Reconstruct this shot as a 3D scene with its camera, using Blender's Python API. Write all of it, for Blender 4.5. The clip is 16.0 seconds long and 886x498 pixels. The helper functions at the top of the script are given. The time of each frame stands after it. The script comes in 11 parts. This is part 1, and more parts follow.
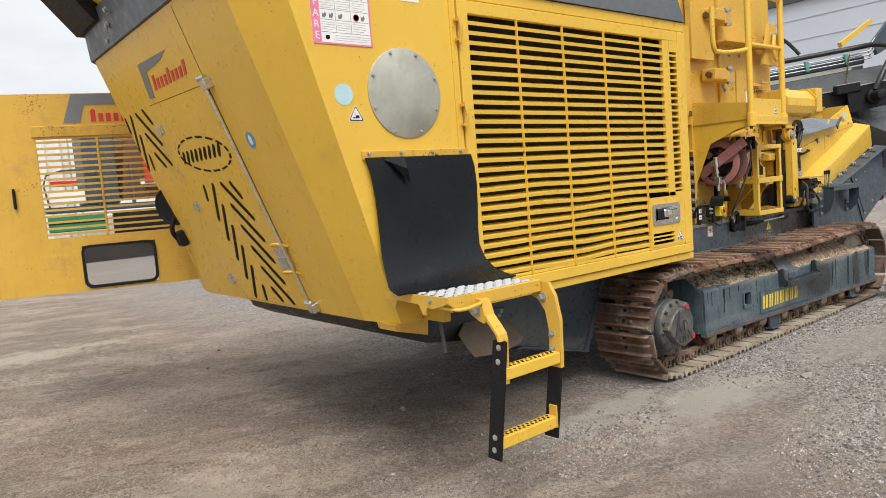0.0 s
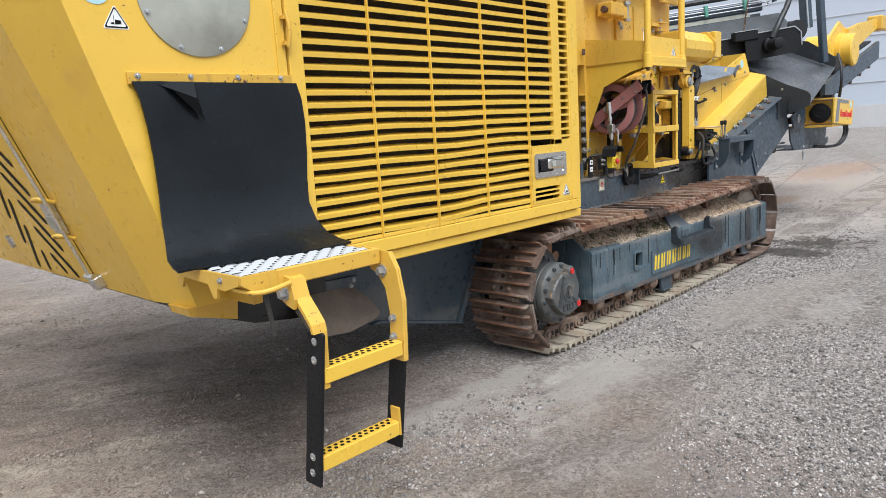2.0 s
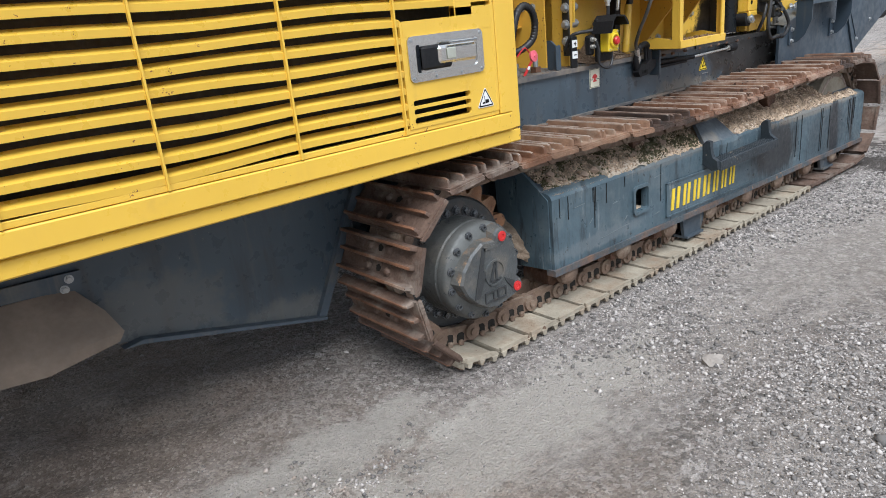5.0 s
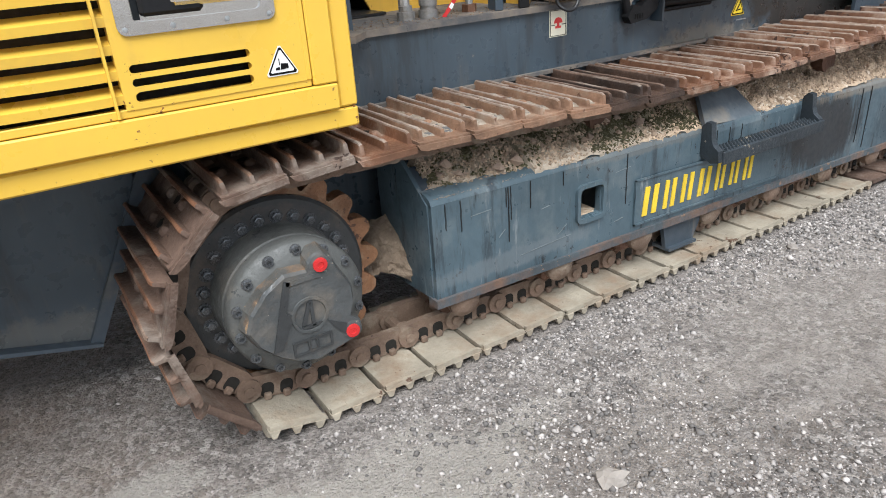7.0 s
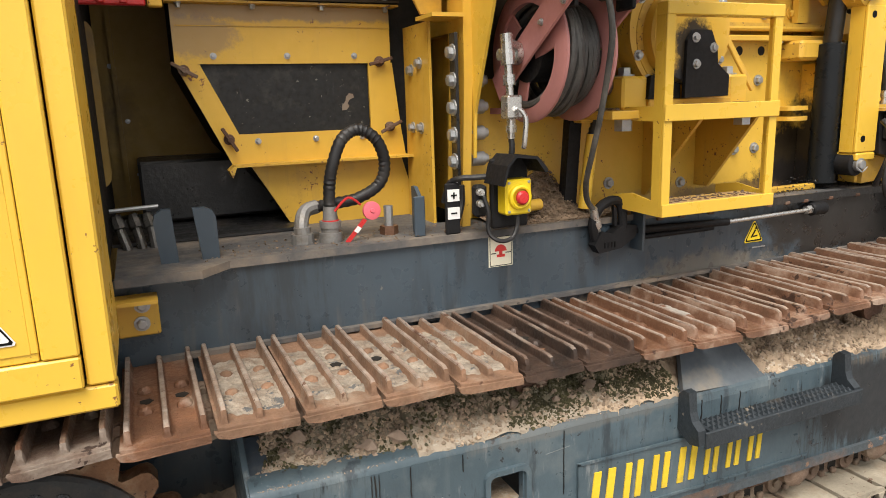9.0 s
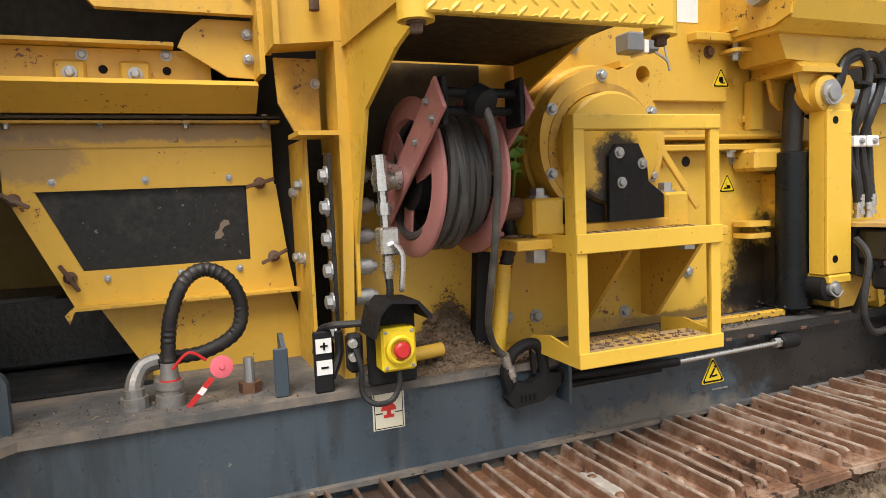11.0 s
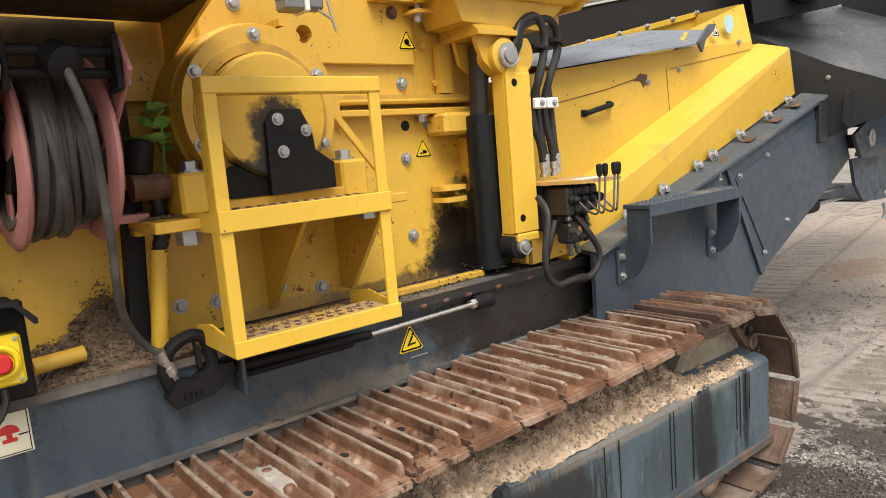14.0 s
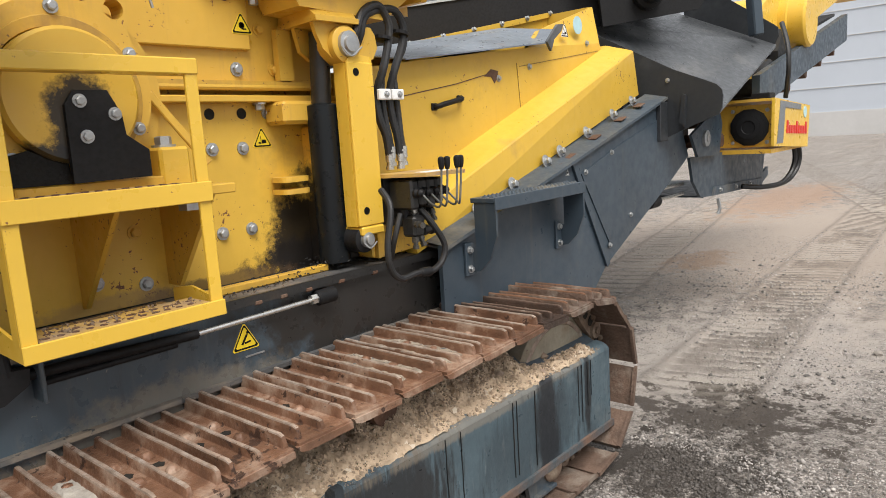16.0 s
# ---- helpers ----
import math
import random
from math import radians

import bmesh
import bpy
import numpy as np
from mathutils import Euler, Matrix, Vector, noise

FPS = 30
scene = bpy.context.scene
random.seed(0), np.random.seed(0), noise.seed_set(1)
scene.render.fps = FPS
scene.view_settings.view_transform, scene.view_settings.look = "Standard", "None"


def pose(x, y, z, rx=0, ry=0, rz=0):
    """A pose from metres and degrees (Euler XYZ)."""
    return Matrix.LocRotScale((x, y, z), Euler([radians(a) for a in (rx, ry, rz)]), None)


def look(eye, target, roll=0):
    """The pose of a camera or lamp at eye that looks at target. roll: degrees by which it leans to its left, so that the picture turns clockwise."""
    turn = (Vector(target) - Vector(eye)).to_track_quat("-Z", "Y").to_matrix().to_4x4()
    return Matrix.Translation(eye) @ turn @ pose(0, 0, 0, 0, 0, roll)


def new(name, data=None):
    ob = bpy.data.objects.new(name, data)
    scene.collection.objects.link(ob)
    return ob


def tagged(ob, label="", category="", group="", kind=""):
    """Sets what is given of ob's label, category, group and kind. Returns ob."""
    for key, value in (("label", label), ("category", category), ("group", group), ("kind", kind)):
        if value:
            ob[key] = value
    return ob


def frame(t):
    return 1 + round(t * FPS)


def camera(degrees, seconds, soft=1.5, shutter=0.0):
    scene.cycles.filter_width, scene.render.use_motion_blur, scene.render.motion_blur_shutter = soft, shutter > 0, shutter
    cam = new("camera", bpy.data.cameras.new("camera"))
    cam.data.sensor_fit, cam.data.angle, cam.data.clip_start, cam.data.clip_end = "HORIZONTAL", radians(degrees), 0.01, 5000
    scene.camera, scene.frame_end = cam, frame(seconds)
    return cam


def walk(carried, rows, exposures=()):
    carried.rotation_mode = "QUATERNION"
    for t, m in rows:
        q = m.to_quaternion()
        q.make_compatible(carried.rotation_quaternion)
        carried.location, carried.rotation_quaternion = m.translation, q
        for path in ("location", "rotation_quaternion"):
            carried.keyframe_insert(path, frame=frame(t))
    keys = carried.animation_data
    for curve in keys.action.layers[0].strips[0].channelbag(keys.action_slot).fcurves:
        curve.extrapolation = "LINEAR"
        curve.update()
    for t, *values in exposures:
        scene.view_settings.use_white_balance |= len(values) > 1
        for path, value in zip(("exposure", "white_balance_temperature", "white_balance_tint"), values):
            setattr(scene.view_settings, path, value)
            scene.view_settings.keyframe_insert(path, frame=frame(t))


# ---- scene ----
cam = camera(65.7, 16.0, soft=0.9)
METRES, EYE, TILT, LEAN, TURN = 6.329, 1.585, 0.0, 0.0, -39.0
ROWS = [
    (0.0, 0.0, 0.0, 0.0, -0.39, -5.02, 4.43),
    (0.5, 0.0156, 0.0276, -0.0019, -1.92, -7.31, 4.96),
    (1.0, 0.0345, 0.0577, -0.0052, -3.77, -7.34, 3.71),
    (1.5, 0.0455, 0.0814, -0.0092, -5.75, -9.3, 3.36),
    (2.0, 0.0612, 0.1241, -0.0094, -7.96, -9.74, 3.42),
    (2.5, 0.0807, 0.1648, -0.0107, -10.54, -11.38, 4.37),
    (3.0, 0.116, 0.2045, -0.0147, -9.17, -13.32, 3.91),
    (3.5, 0.1476, 0.2443, -0.0182, -7.82, -14.96, 3.61),
    (4.0, 0.1819, 0.2975, -0.0219, -7.86, -16.22, 5.43),
    (6.5, 0.3438, 0.5193, -0.0328, 6.65, -23.97, 3.33),
    (7.0, 0.3759, 0.553, -0.0348, 6.06, -24.97, 3.56),
    (7.5, 0.3987, 0.5918, -0.036, 6.47, -24.59, 3.32),
    (8.0, 0.4168, 0.6201, -0.0326, 7.2, -22.26, 3.98),
    (8.5, 0.4404, 0.6444, -0.0237, 11.45, -16.64, 2.02),
    (9.0, 0.461, 0.6652, -0.0156, 14.98, -12.09, 1.75),
    (11.5, 0.5145, 0.7563, 0.0003, 15.9, -3.25, 2.7),
    (12.0, 0.5312, 0.7646, 0.0014, 14.32, -1.61, 2.74),
    (12.5, 0.5432, 0.7695, 0.0025, 9.44, -0.87, 2.19),
    (13.0, 0.5466, 0.771, 0.0006, 5.3, -3.48, 3.03),
    (13.5, 0.5509, 0.7729, -0.002, 1.8, -5.75, 3.92),
    (14.0, 0.5577, 0.7742, -0.0047, -0.91, -8.18, 4.71),
    (14.5, 0.5649, 0.7755, -0.008, -3.35, -10.21, 5.45),
    (15.0, 0.5728, 0.7768, -0.0099, -6.54, -12.47, 5.53),
    (15.5, 0.5781, 0.7778, -0.0107, -8.56, -11.51, 4.92),
    (16.0, 0.5806, 0.7791, -0.0084, -10.61, -9.28, 3.57),
]
walk(cam, [(t, pose(0, 0, EYE, TILT, LEAN, TURN) @ pose(METRES * x, METRES * y, METRES * z, 90 + pitch, roll, yaw)) for t, x, y, z, yaw, pitch, roll in ROWS],
     [(0.0, 0.15, 6450, 10), (1.0, 0.3, 6200, 10), (2.5, 0.30, 5750, 9), (4.0, 0.32, 5700, 9), (6.5, 0.46, 5850, 9), (7.0, 0.53, 5900, 9), (8.0, 0.66, 6000, 9), (8.5, 0.67, 6350, 10), (9.0, 0.55, 6750, 11), (11.5, 0.4, 6550, 11), (12.75, 0.22, 6400, 10.5), (14.0, 0.45, 6800, 11), (15.0, 0.48, 6800, 11), (15.5, 0.38, 6700, 10.5), (16.0, 0.3, 6500, 10)])

# ---- world and light: an overcast day with a soft sun high behind the camera ----
world = bpy.data.worlds.new("overcast_sky")
scene.world = world
world.use_nodes = True
wn, wl = world.node_tree.nodes, world.node_tree.links
wn.clear()
w_out, w_bg, w_mix = wn.new("ShaderNodeOutputWorld"), wn.new("ShaderNodeBackground"), wn.new("ShaderNodeMix")
w_sky, w_map, w_noise, w_ramp = wn.new("ShaderNodeTexSky"), wn.new("ShaderNodeTexCoord"), wn.new("ShaderNodeTexNoise"), wn.new("ShaderNodeValToRGB")
w_scale = wn.new("ShaderNodeMapping")
w_sky.sky_type, w_sky.sun_disc = "NISHITA", False
w_sky.sun_elevation, w_sky.sun_rotation = radians(48), radians(200)
w_scale.inputs["Scale"].default_value = (1.0, 1.0, 3.0)
wl.new(w_map.outputs["Generated"], w_scale.inputs["Vector"])
wl.new(w_scale.outputs["Vector"], w_noise.inputs["Vector"])
w_noise.inputs["Scale"].default_value, w_noise.inputs["Detail"].default_value = 2.2, 6.0
wl.new(w_noise.outputs["Fac"], w_ramp.inputs["Fac"])
w_ramp.color_ramp.elements[0].position, w_ramp.color_ramp.elements[0].color = 0.32, (7.2, 7.5, 8.0, 1)
w_ramp.color_ramp.elements[1].position, w_ramp.color_ramp.elements[1].color = 0.62, (10.5, 10.5, 10.4, 1)
w_mix.data_type = "RGBA"
w_mix.inputs["Factor"].default_value = 0.88
wl.new(w_sky.outputs["Color"], w_mix.inputs["A"])
wl.new(w_ramp.outputs["Color"], w_mix.inputs["B"])
wl.new(w_mix.outputs["Result"], w_bg.inputs["Color"])
w_bg.inputs["Strength"].default_value = 0.09
wl.new(w_bg.outputs["Background"], w_out.inputs["Surface"])
sun = new("sun", bpy.data.lights.new("sun", "SUN"))
sun.data.energy, sun.data.angle, sun.data.color = 3.5, radians(38), (1.0, 0.96, 0.9)
sun.matrix_world = look((0, 0, 0), (0.28, 0.48, -0.87))

# ---- materials ----
def mat(name, base, rough=0.5, metal=0.0, var=0.12, scale=6.0, bump=0.15, bump_scale=60.0, dirt=None, dirt_amount=0.3, dirt_scale=3.0, spots=None, spot_amount=0.0, spot_scale=40.0, streak=0.0, coord="Object", island=0.0, rough_var=0.15, patches=(), lone=False, smears=(), run=None):
    """A painted or worn surface: a base colour that varies at two scales, patches of dirt, small chips and fine relief."""
    m = bpy.data.materials.new(name)
    m.use_nodes = True
    n, l = m.node_tree.nodes, m.node_tree.links
    b = n["Principled BSDF"]
    tc = n.new("ShaderNodeTexCoord")
    pos = tc.outputs["Object"]
    if coord == "World":
        pos = n.new("ShaderNodeNewGeometry").outputs["Position"]
    def noisy(sc, detail=4.0, rough_n=0.55, stretch=None):
        t = n.new("ShaderNodeTexNoise")
        t.inputs["Scale"].default_value, t.inputs["Detail"].default_value, t.inputs["Roughness"].default_value = sc, detail, rough_n
        src = pos
        if stretch:
            mp = n.new("ShaderNodeMapping")
            mp.inputs["Scale"].default_value = stretch
            l.new(pos, mp.inputs["Vector"])
            src = mp.outputs["Vector"]
        l.new(src, t.inputs["Vector"])
        return t.outputs["Fac"]
    def mapped(fac, a, c, lo=0.0, hi=1.0):
        r = n.new("ShaderNodeMapRange")
        r.inputs["From Min"].default_value, r.inputs["From Max"].default_value = a, c
        r.inputs["To Min"].default_value, r.inputs["To Max"].default_value = lo, hi
        l.new(fac, r.inputs["Value"])
        return r.outputs["Result"]
    def blend(fac, ca, cb):
        x = n.new("ShaderNodeMix")
        x.data_type = "RGBA"
        l.new(fac, x.inputs["Factor"])
        for sock, c in (("A", ca), ("B", cb)):
            if isinstance(c, tuple):
                x.inputs[sock].default_value = (*c, 1)
            else:
                l.new(c, x.inputs[sock])
        return x.outputs["Result"]
    dark = tuple(v * (1 - var) for v in base)
    light = tuple(min(1, v * (1 + var)) for v in base)
    col = blend(mapped(noisy(scale), 0.3, 0.7), dark, light)
    fine = noisy(scale * 9, 5.0)
    col = blend(mapped(fine, 0.35, 0.75, 0.0, 0.35 if var else 0.0), col, dark)
    if island:
        g = n.new("ShaderNodeNewGeometry")
        h = n.new("ShaderNodeObjectInfo")
        add = n.new("ShaderNodeMath")
        add.operation = "ADD"
        l.new(g.outputs["Random Per Island"], add.inputs[0])
        if lone:
            add.inputs[1].default_value = 0.5
        else:
            l.new(h.outputs["Random"], add.inputs[1])
        col = blend(mapped(add.outputs[0], 0.5 if lone else 0.3, 1.15 if lone else 1.7, 0.0, island), col, tuple(v * 0.25 for v in base))
    if dirt:
        f = mapped(noisy(dirt_scale, 6.0, 0.65), 0.66 - 0.4 * dirt_amount, 0.82 - 0.25 * dirt_amount, 0.0, min(1.0, 0.5 + dirt_amount))
        col = blend(f, col, dirt)
    if streak and dirt:
        f = mapped(noisy(3.0, 4.0, 0.6, (9.0, 9.0, 0.7)), 0.58, 0.8, 0.0, streak)
        col = blend(f, col, dirt)
    for k, (colour, amount, size, lo) in enumerate(smears):
        f = mapped(noisy(size, 7.0, 0.7, (1.0 + 0.17 * k, 1.0, 0.16)), lo, lo + 0.09, 0.0, amount)
        col = blend(f, col, colour)
    if spots:
        low = n.new("ShaderNodeMath")
        low.operation = "MULTIPLY_ADD"
        low.inputs[1].default_value = 0.55
        l.new(noisy(spot_scale * 0.09, 4.0, 0.6), low.inputs[0])
        l.new(noisy(spot_scale, 4.0, 0.65), low.inputs[2])
        edge = 1.08 - 0.28 * spot_amount
        col = blend(mapped(low.outputs[0], edge, edge + 0.025), col, spots)
    for (cx, cy, cz), size, colour, amount in patches:
        v = n.new("ShaderNodeVectorMath")
        v.operation = "SUBTRACT"
        v.inputs[1].default_value = (cx, cy, cz)
        l.new(pos, v.inputs[0])
        dv = n.new("ShaderNodeVectorMath")
        dv.operation = "DIVIDE"
        dv.inputs[1].default_value = size
        l.new(v.outputs["Vector"], dv.inputs[0])
        ln = n.new("ShaderNodeVectorMath")
        ln.operation = "LENGTH"
        l.new(dv.outputs["Vector"], ln.inputs[0])
        ad = n.new("ShaderNodeMath")
        ad.operation = "MULTIPLY_ADD"
        ad.inputs[1].default_value = 1.5
        l.new(noisy(11.0, 8.0, 0.75, run), ad.inputs[0])
        l.new(ln.outputs["Value"], ad.inputs[2])
        col = blend(mapped(ad.outputs[0], 1.34, 1.60, amount, 0.0), col, colour)
    l.new(col, b.inputs["Base Color"])
    l.new(mapped(fine, 0.3, 0.7, max(0.02, rough - rough_var), min(1, rough + rough_var)), b.inputs["Roughness"])
    b.inputs["Metallic"].default_value = metal
    if bump:
        bp = n.new("ShaderNodeBump")
        bp.inputs["Strength"].default_value, bp.inputs["Distance"].default_value = bump, 0.01
        l.new(noisy(bump_scale, 5.0, 0.6), bp.inputs["Height"])
        l.new(bp.outputs["Normal"], b.inputs["Normal"])
    return m


YEL = mat("yellow_paint", (0.72, 0.455, 0.054), 0.36, 0, 0.06, 1.6, 0.03, 30, (0.45, 0.27, 0.07), 0.10, 2.2, (0.20, 0.08, 0.03), 0.34, 60, 0.15, coord="World")
YELW = mat("worn_yellow_paint", (0.64, 0.385, 0.052), 0.42, 0, 0.10, 3.0, 0.07, 40, (0.36, 0.21, 0.07), 0.26, 3.0, (0.18, 0.075, 0.03), 0.46, 64, 0.35, coord="World")
YELD = mat("dirty_yellow_paint", (0.60, 0.355, 0.042), 0.5, 0, 0.12, 4.0, 0.10, 40, (0.20, 0.12, 0.05), 0.36, 2.6, (0.12, 0.055, 0.025), 0.58, 56, 0.5, coord="World")
DGREY = mat("anthracite_paint", (0.043, 0.062, 0.082), 0.42, 0, 0.14, 2.0, 0.03, 40, (0.14, 0.125, 0.10), 0.12, 2.0, (0.20, 0.19, 0.17), 0.10, 45, 0.35, coord="World")
DGREYD = mat("dusty_anthracite_paint", (0.055, 0.072, 0.090), 0.55, 0, 0.16, 2.5, 0.10, 40, (0.22, 0.19, 0.14), 0.30, 2.4, (0.02, 0.022, 0.025), 0.20, 30, 0.5, coord="World")
OILY = mat("oily_black_paint", (0.018, 0.018, 0.018), 0.4, 0, 0.2, 3.0, 0.2, 50, (0.055, 0.04, 0.028), 0.3, 5.0, coord="World")
BLACK = mat("black_rubber", (0.008, 0.010, 0.012), 0.36, 0, 0.2, 4.0, 0.08, 14, (0.034, 0.038, 0.041), 0.10, 4.0, coord="World")
MATT = mat("matt_black_plate", (0.010, 0.010, 0.011), 0.6, 0, 0.15, 8.0, 0.05, 50)
# Near-black stand-in for the shade inside openings, holes and closed spaces.
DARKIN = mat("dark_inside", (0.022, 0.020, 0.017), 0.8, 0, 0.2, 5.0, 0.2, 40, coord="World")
HOSE = mat("rubber_hose", (0.014, 0.014, 0.015), 0.48, 0, 0.25, 12.0, 0.1, 90, (0.06, 0.055, 0.047), 0.26, 7.0, coord="World")
STEEL = mat("bright_steel", (0.62, 0.62, 0.60), 0.34, 0.9, 0.12, 14.0, 0.06, 90, (0.30, 0.28, 0.25), 0.2, 8.0)
BOLTO = mat("oily_fitting", (0.10, 0.095, 0.085), 0.35, 0.5, 0.2, 20.0, 0.1, 60, (0.03, 0.025, 0.02), 0.4, 12.0, coord="World")
STEELF = mat("hose_fitting_steel", (0.58, 0.58, 0.56), 0.3, 0.92, 0.08, 20.0, 0.03, 60, rough_var=0.08)
ZINC = mat("zinc_bolt", (0.44, 0.45, 0.455), 0.45, 0.8, 0.15, 30.0, 0.1, 120)
GALVT = mat("bright_galvanised_tread", (0.50, 0.51, 0.51), 0.45, 0.25, 0.12, 9.0, 0.06, 50, (0.38, 0.37, 0.34), 0.18, 7.0)
GALV = mat("galvanised_plate", (0.43, 0.435, 0.37), 0.5, 0.25, 0.22, 3.5, 0.05, 40, (0.29, 0.285, 0.235), 0.42, 5.0, (0.18, 0.17, 0.15), 0.3, 40)
RUST = mat("rusty_shoe_steel", (0.205, 0.098, 0.053), 0.58, 0.1, 0.4, 9.0, 0.4, 90, (0.40, 0.32, 0.25), 0.30, 6.0, (0.06, 0.030, 0.02), 0.45, 30, coord="World", island=0.25)
RUSTO = mat("bright_rust_shoe_steel", (0.225, 0.115, 0.068), 0.52, 0.1, 0.5, 7.0, 0.45, 90, (0.46, 0.37, 0.29), 0.38, 7.0, (0.06, 0.032, 0.022), 0.6, 24, coord="World", island=0.25)
RUSTG = mat("dust_greyed_shoe_steel", (0.22, 0.125, 0.075), 0.85, 0.0, 0.4, 12.0, 0.5, 90, (0.29, 0.225, 0.165), 0.32, 9.0, (0.11, 0.055, 0.033), 0.5, 22, coord="World")
RUSTK = mat("oily_shoe_steel", (0.075, 0.046, 0.033), 0.5, 0.2, 0.35, 9.0, 0.6, 45, (0.025, 0.019, 0.016), 0.5, 6.0, (0.28, 0.15, 0.09), 0.3, 26, coord="World")
RUSTB = mat("brown_shoe_steel", (0.145, 0.092, 0.066), 0.75, 0.1, 0.4, 9.0, 0.7, 45, (0.30, 0.255, 0.21), 0.36, 6.0, (0.05, 0.03, 0.022), 0.4, 26, coord="World", island=0.3)
CRUST = mat("pale_dust_crust", (0.31, 0.265, 0.21), 0.95, 0, 0.4, 26.0, 1.0, 80, (0.20, 0.135, 0.09), 0.46, 14.0, (0.11, 0.11, 0.108), 0.6, 40, coord="World")
COREM = mat("dusty_radiator_core", (0.030, 0.026, 0.021), 0.8, 0, 0.25, 5.0, 0.2, 40, coord="World")
WORN = mat("worn_rib_steel", (0.35, 0.265, 0.21), 0.42, 0.3, 0.35, 25.0, 0.3, 90, (0.54, 0.48, 0.42), 0.40, 18.0, (0.15, 0.075, 0.045), 0.6, 34, coord="World")
RUSTD = mat("dark_rusty_steel", (0.12, 0.062, 0.038), 0.75, 0.15, 0.3, 9.0, 0.45, 50, (0.25, 0.20, 0.15), 0.30, 5.0, (0.05, 0.03, 0.022), 0.3, 30, coord="World")
DUSTY = mat("dust_caked_shoe", (0.36, 0.315, 0.24), 0.9, 0, 0.25, 7.0, 0.6, 50, (0.24, 0.165, 0.105), 0.42, 6.0, (0.14, 0.085, 0.055), 0.42, 30, coord="World", island=0.15)
HUBM = mat("dusty_gearbox_paint", (0.092, 0.094, 0.088), 0.5, 0, 0.3, 5.0, 0.35, 50, (0.21, 0.185, 0.15), 0.36, 6.0, (0.04, 0.042, 0.043), 0.5, 24, coord="World")
HUBC = mat("grimy_cast_cover", (0.070, 0.074, 0.074), 0.42, 0, 0.3, 7.0, 0.5, 40, (0.15, 0.13, 0.105), 0.34, 8.0, (0.26, 0.24, 0.20), 0.42, 50, coord="World")
HUBR = mat("rust_run_edge", (0.082, 0.080, 0.072), 0.6, 0, 0.35, 9.0, 0.5, 50, (0.20, 0.12, 0.065), 0.42, 16.0, (0.33, 0.21, 0.12), 0.5, 36, coord="World")
REELR = mat("faded_red_paint", (0.42, 0.18, 0.165), 0.5, 0, 0.1, 5.0, 0.05, 40, (0.20, 0.12, 0.10), 0.2, 4.0, (0.12, 0.05, 0.04), 0.15, 40, coord="World")
RED = mat("red_plastic", (0.52, 0.025, 0.025), 0.35, 0, 0.08, 20.0, 0.0)
PINK = mat("pink_plastic", (0.72, 0.13, 0.17), 0.45, 0, 0.08, 20.0, 0.0)
WHITE = mat("white_sticker", (0.78, 0.78, 0.76), 0.45, 0, 0.05, 10.0, 0.0, dirt=(0.5, 0.47, 0.42), dirt_amount=0.12, dirt_scale=20.0)
CREAM = mat("cream_sticker", (0.74, 0.70, 0.55), 0.45, 0, 0.05, 10.0, 0.0)
STYEL = mat("yellow_sticker", (0.80, 0.58, 0.02), 0.42, 0, 0.04, 10.0, 0.0)
INK = mat("black_ink", (0.008, 0.008, 0.008), 0.5, 0, 0.1, 20.0, 0.0)
REDINK = mat("red_ink", (0.60, 0.035, 0.03), 0.5, 0, 0.1, 20.0, 0.0)
BLUEST = mat("blue_sticker", (0.05, 0.25, 0.55), 0.4, 0, 0.1, 20.0, 0.0)
PALEB = mat("faded_blue_sticker", (0.42, 0.62, 0.68), 0.45, 0, 0.1, 20.0, 0.0)
FAINT = mat("faint_print", (0.45, 0.45, 0.46), 0.5, 0, 0.1, 20.0, 0.0)
PINKST = mat("pink_sticker", (0.72, 0.20, 0.33), 0.45, 0, 0.08, 20.0, 0.0)
GREYST = mat("grey_sticker", (0.17, 0.18, 0.19), 0.5, 0, 0.08, 20.0, 0.0)
LETTER = mat("yellow_stencil", (0.72, 0.50, 0.03), 0.6, 0, 0.12, 10.0, 0.05, 60, (0.12, 0.12, 0.11), 0.2, 9.0, coord="World")
SOIL = mat("dry_soil", (0.52, 0.395, 0.275), 0.95, 0, 0.35, 11.0, 1.0, 45, (0.29, 0.21, 0.14), 0.34, 15.0, (0.60, 0.51, 0.40), 0.75, 30, coord="World",
           patches=(((5.6, 3.05, 0.62), (0.75, 0.3, 0.3), (0.37, 0.335, 0.275), 0.6), ((5.9, 3.10, 0.65), (0.55, 0.14, 0.2), (0.12, 0.11, 0.06), 0.7), ((5.35, 3.10, 0.65), (0.28, 0.11, 0.2), (0.14, 0.125, 0.08), 0.6), ((7.1, 3.12, 0.65), (0.35, 0.08, 0.2), (0.16, 0.12, 0.08), 0.6)))
FLNG = mat("dusty_flange_steel", (0.085, 0.085, 0.086), 0.7, 0, 0.25, 4.0, 0.25, 50, (0.23, 0.185, 0.14), 0.5, 4.0, (0.035, 0.036, 0.038), 0.45, 34, coord="World")
PIPED = mat("dull_pipe_fitting", (0.25, 0.245, 0.235), 0.55, 0.5, 0.2, 14.0, 0.12, 60, (0.16, 0.13, 0.10), 0.35, 14.0, coord="World")
TREADD = mat("dust_covered_tread", (0.52, 0.32, 0.07), 0.75, 0, 0.2, 8.0, 0.3, 60, (0.29, 0.205, 0.13), 0.62, 8.0, (0.16, 0.10, 0.06), 0.4, 40, coord="World")
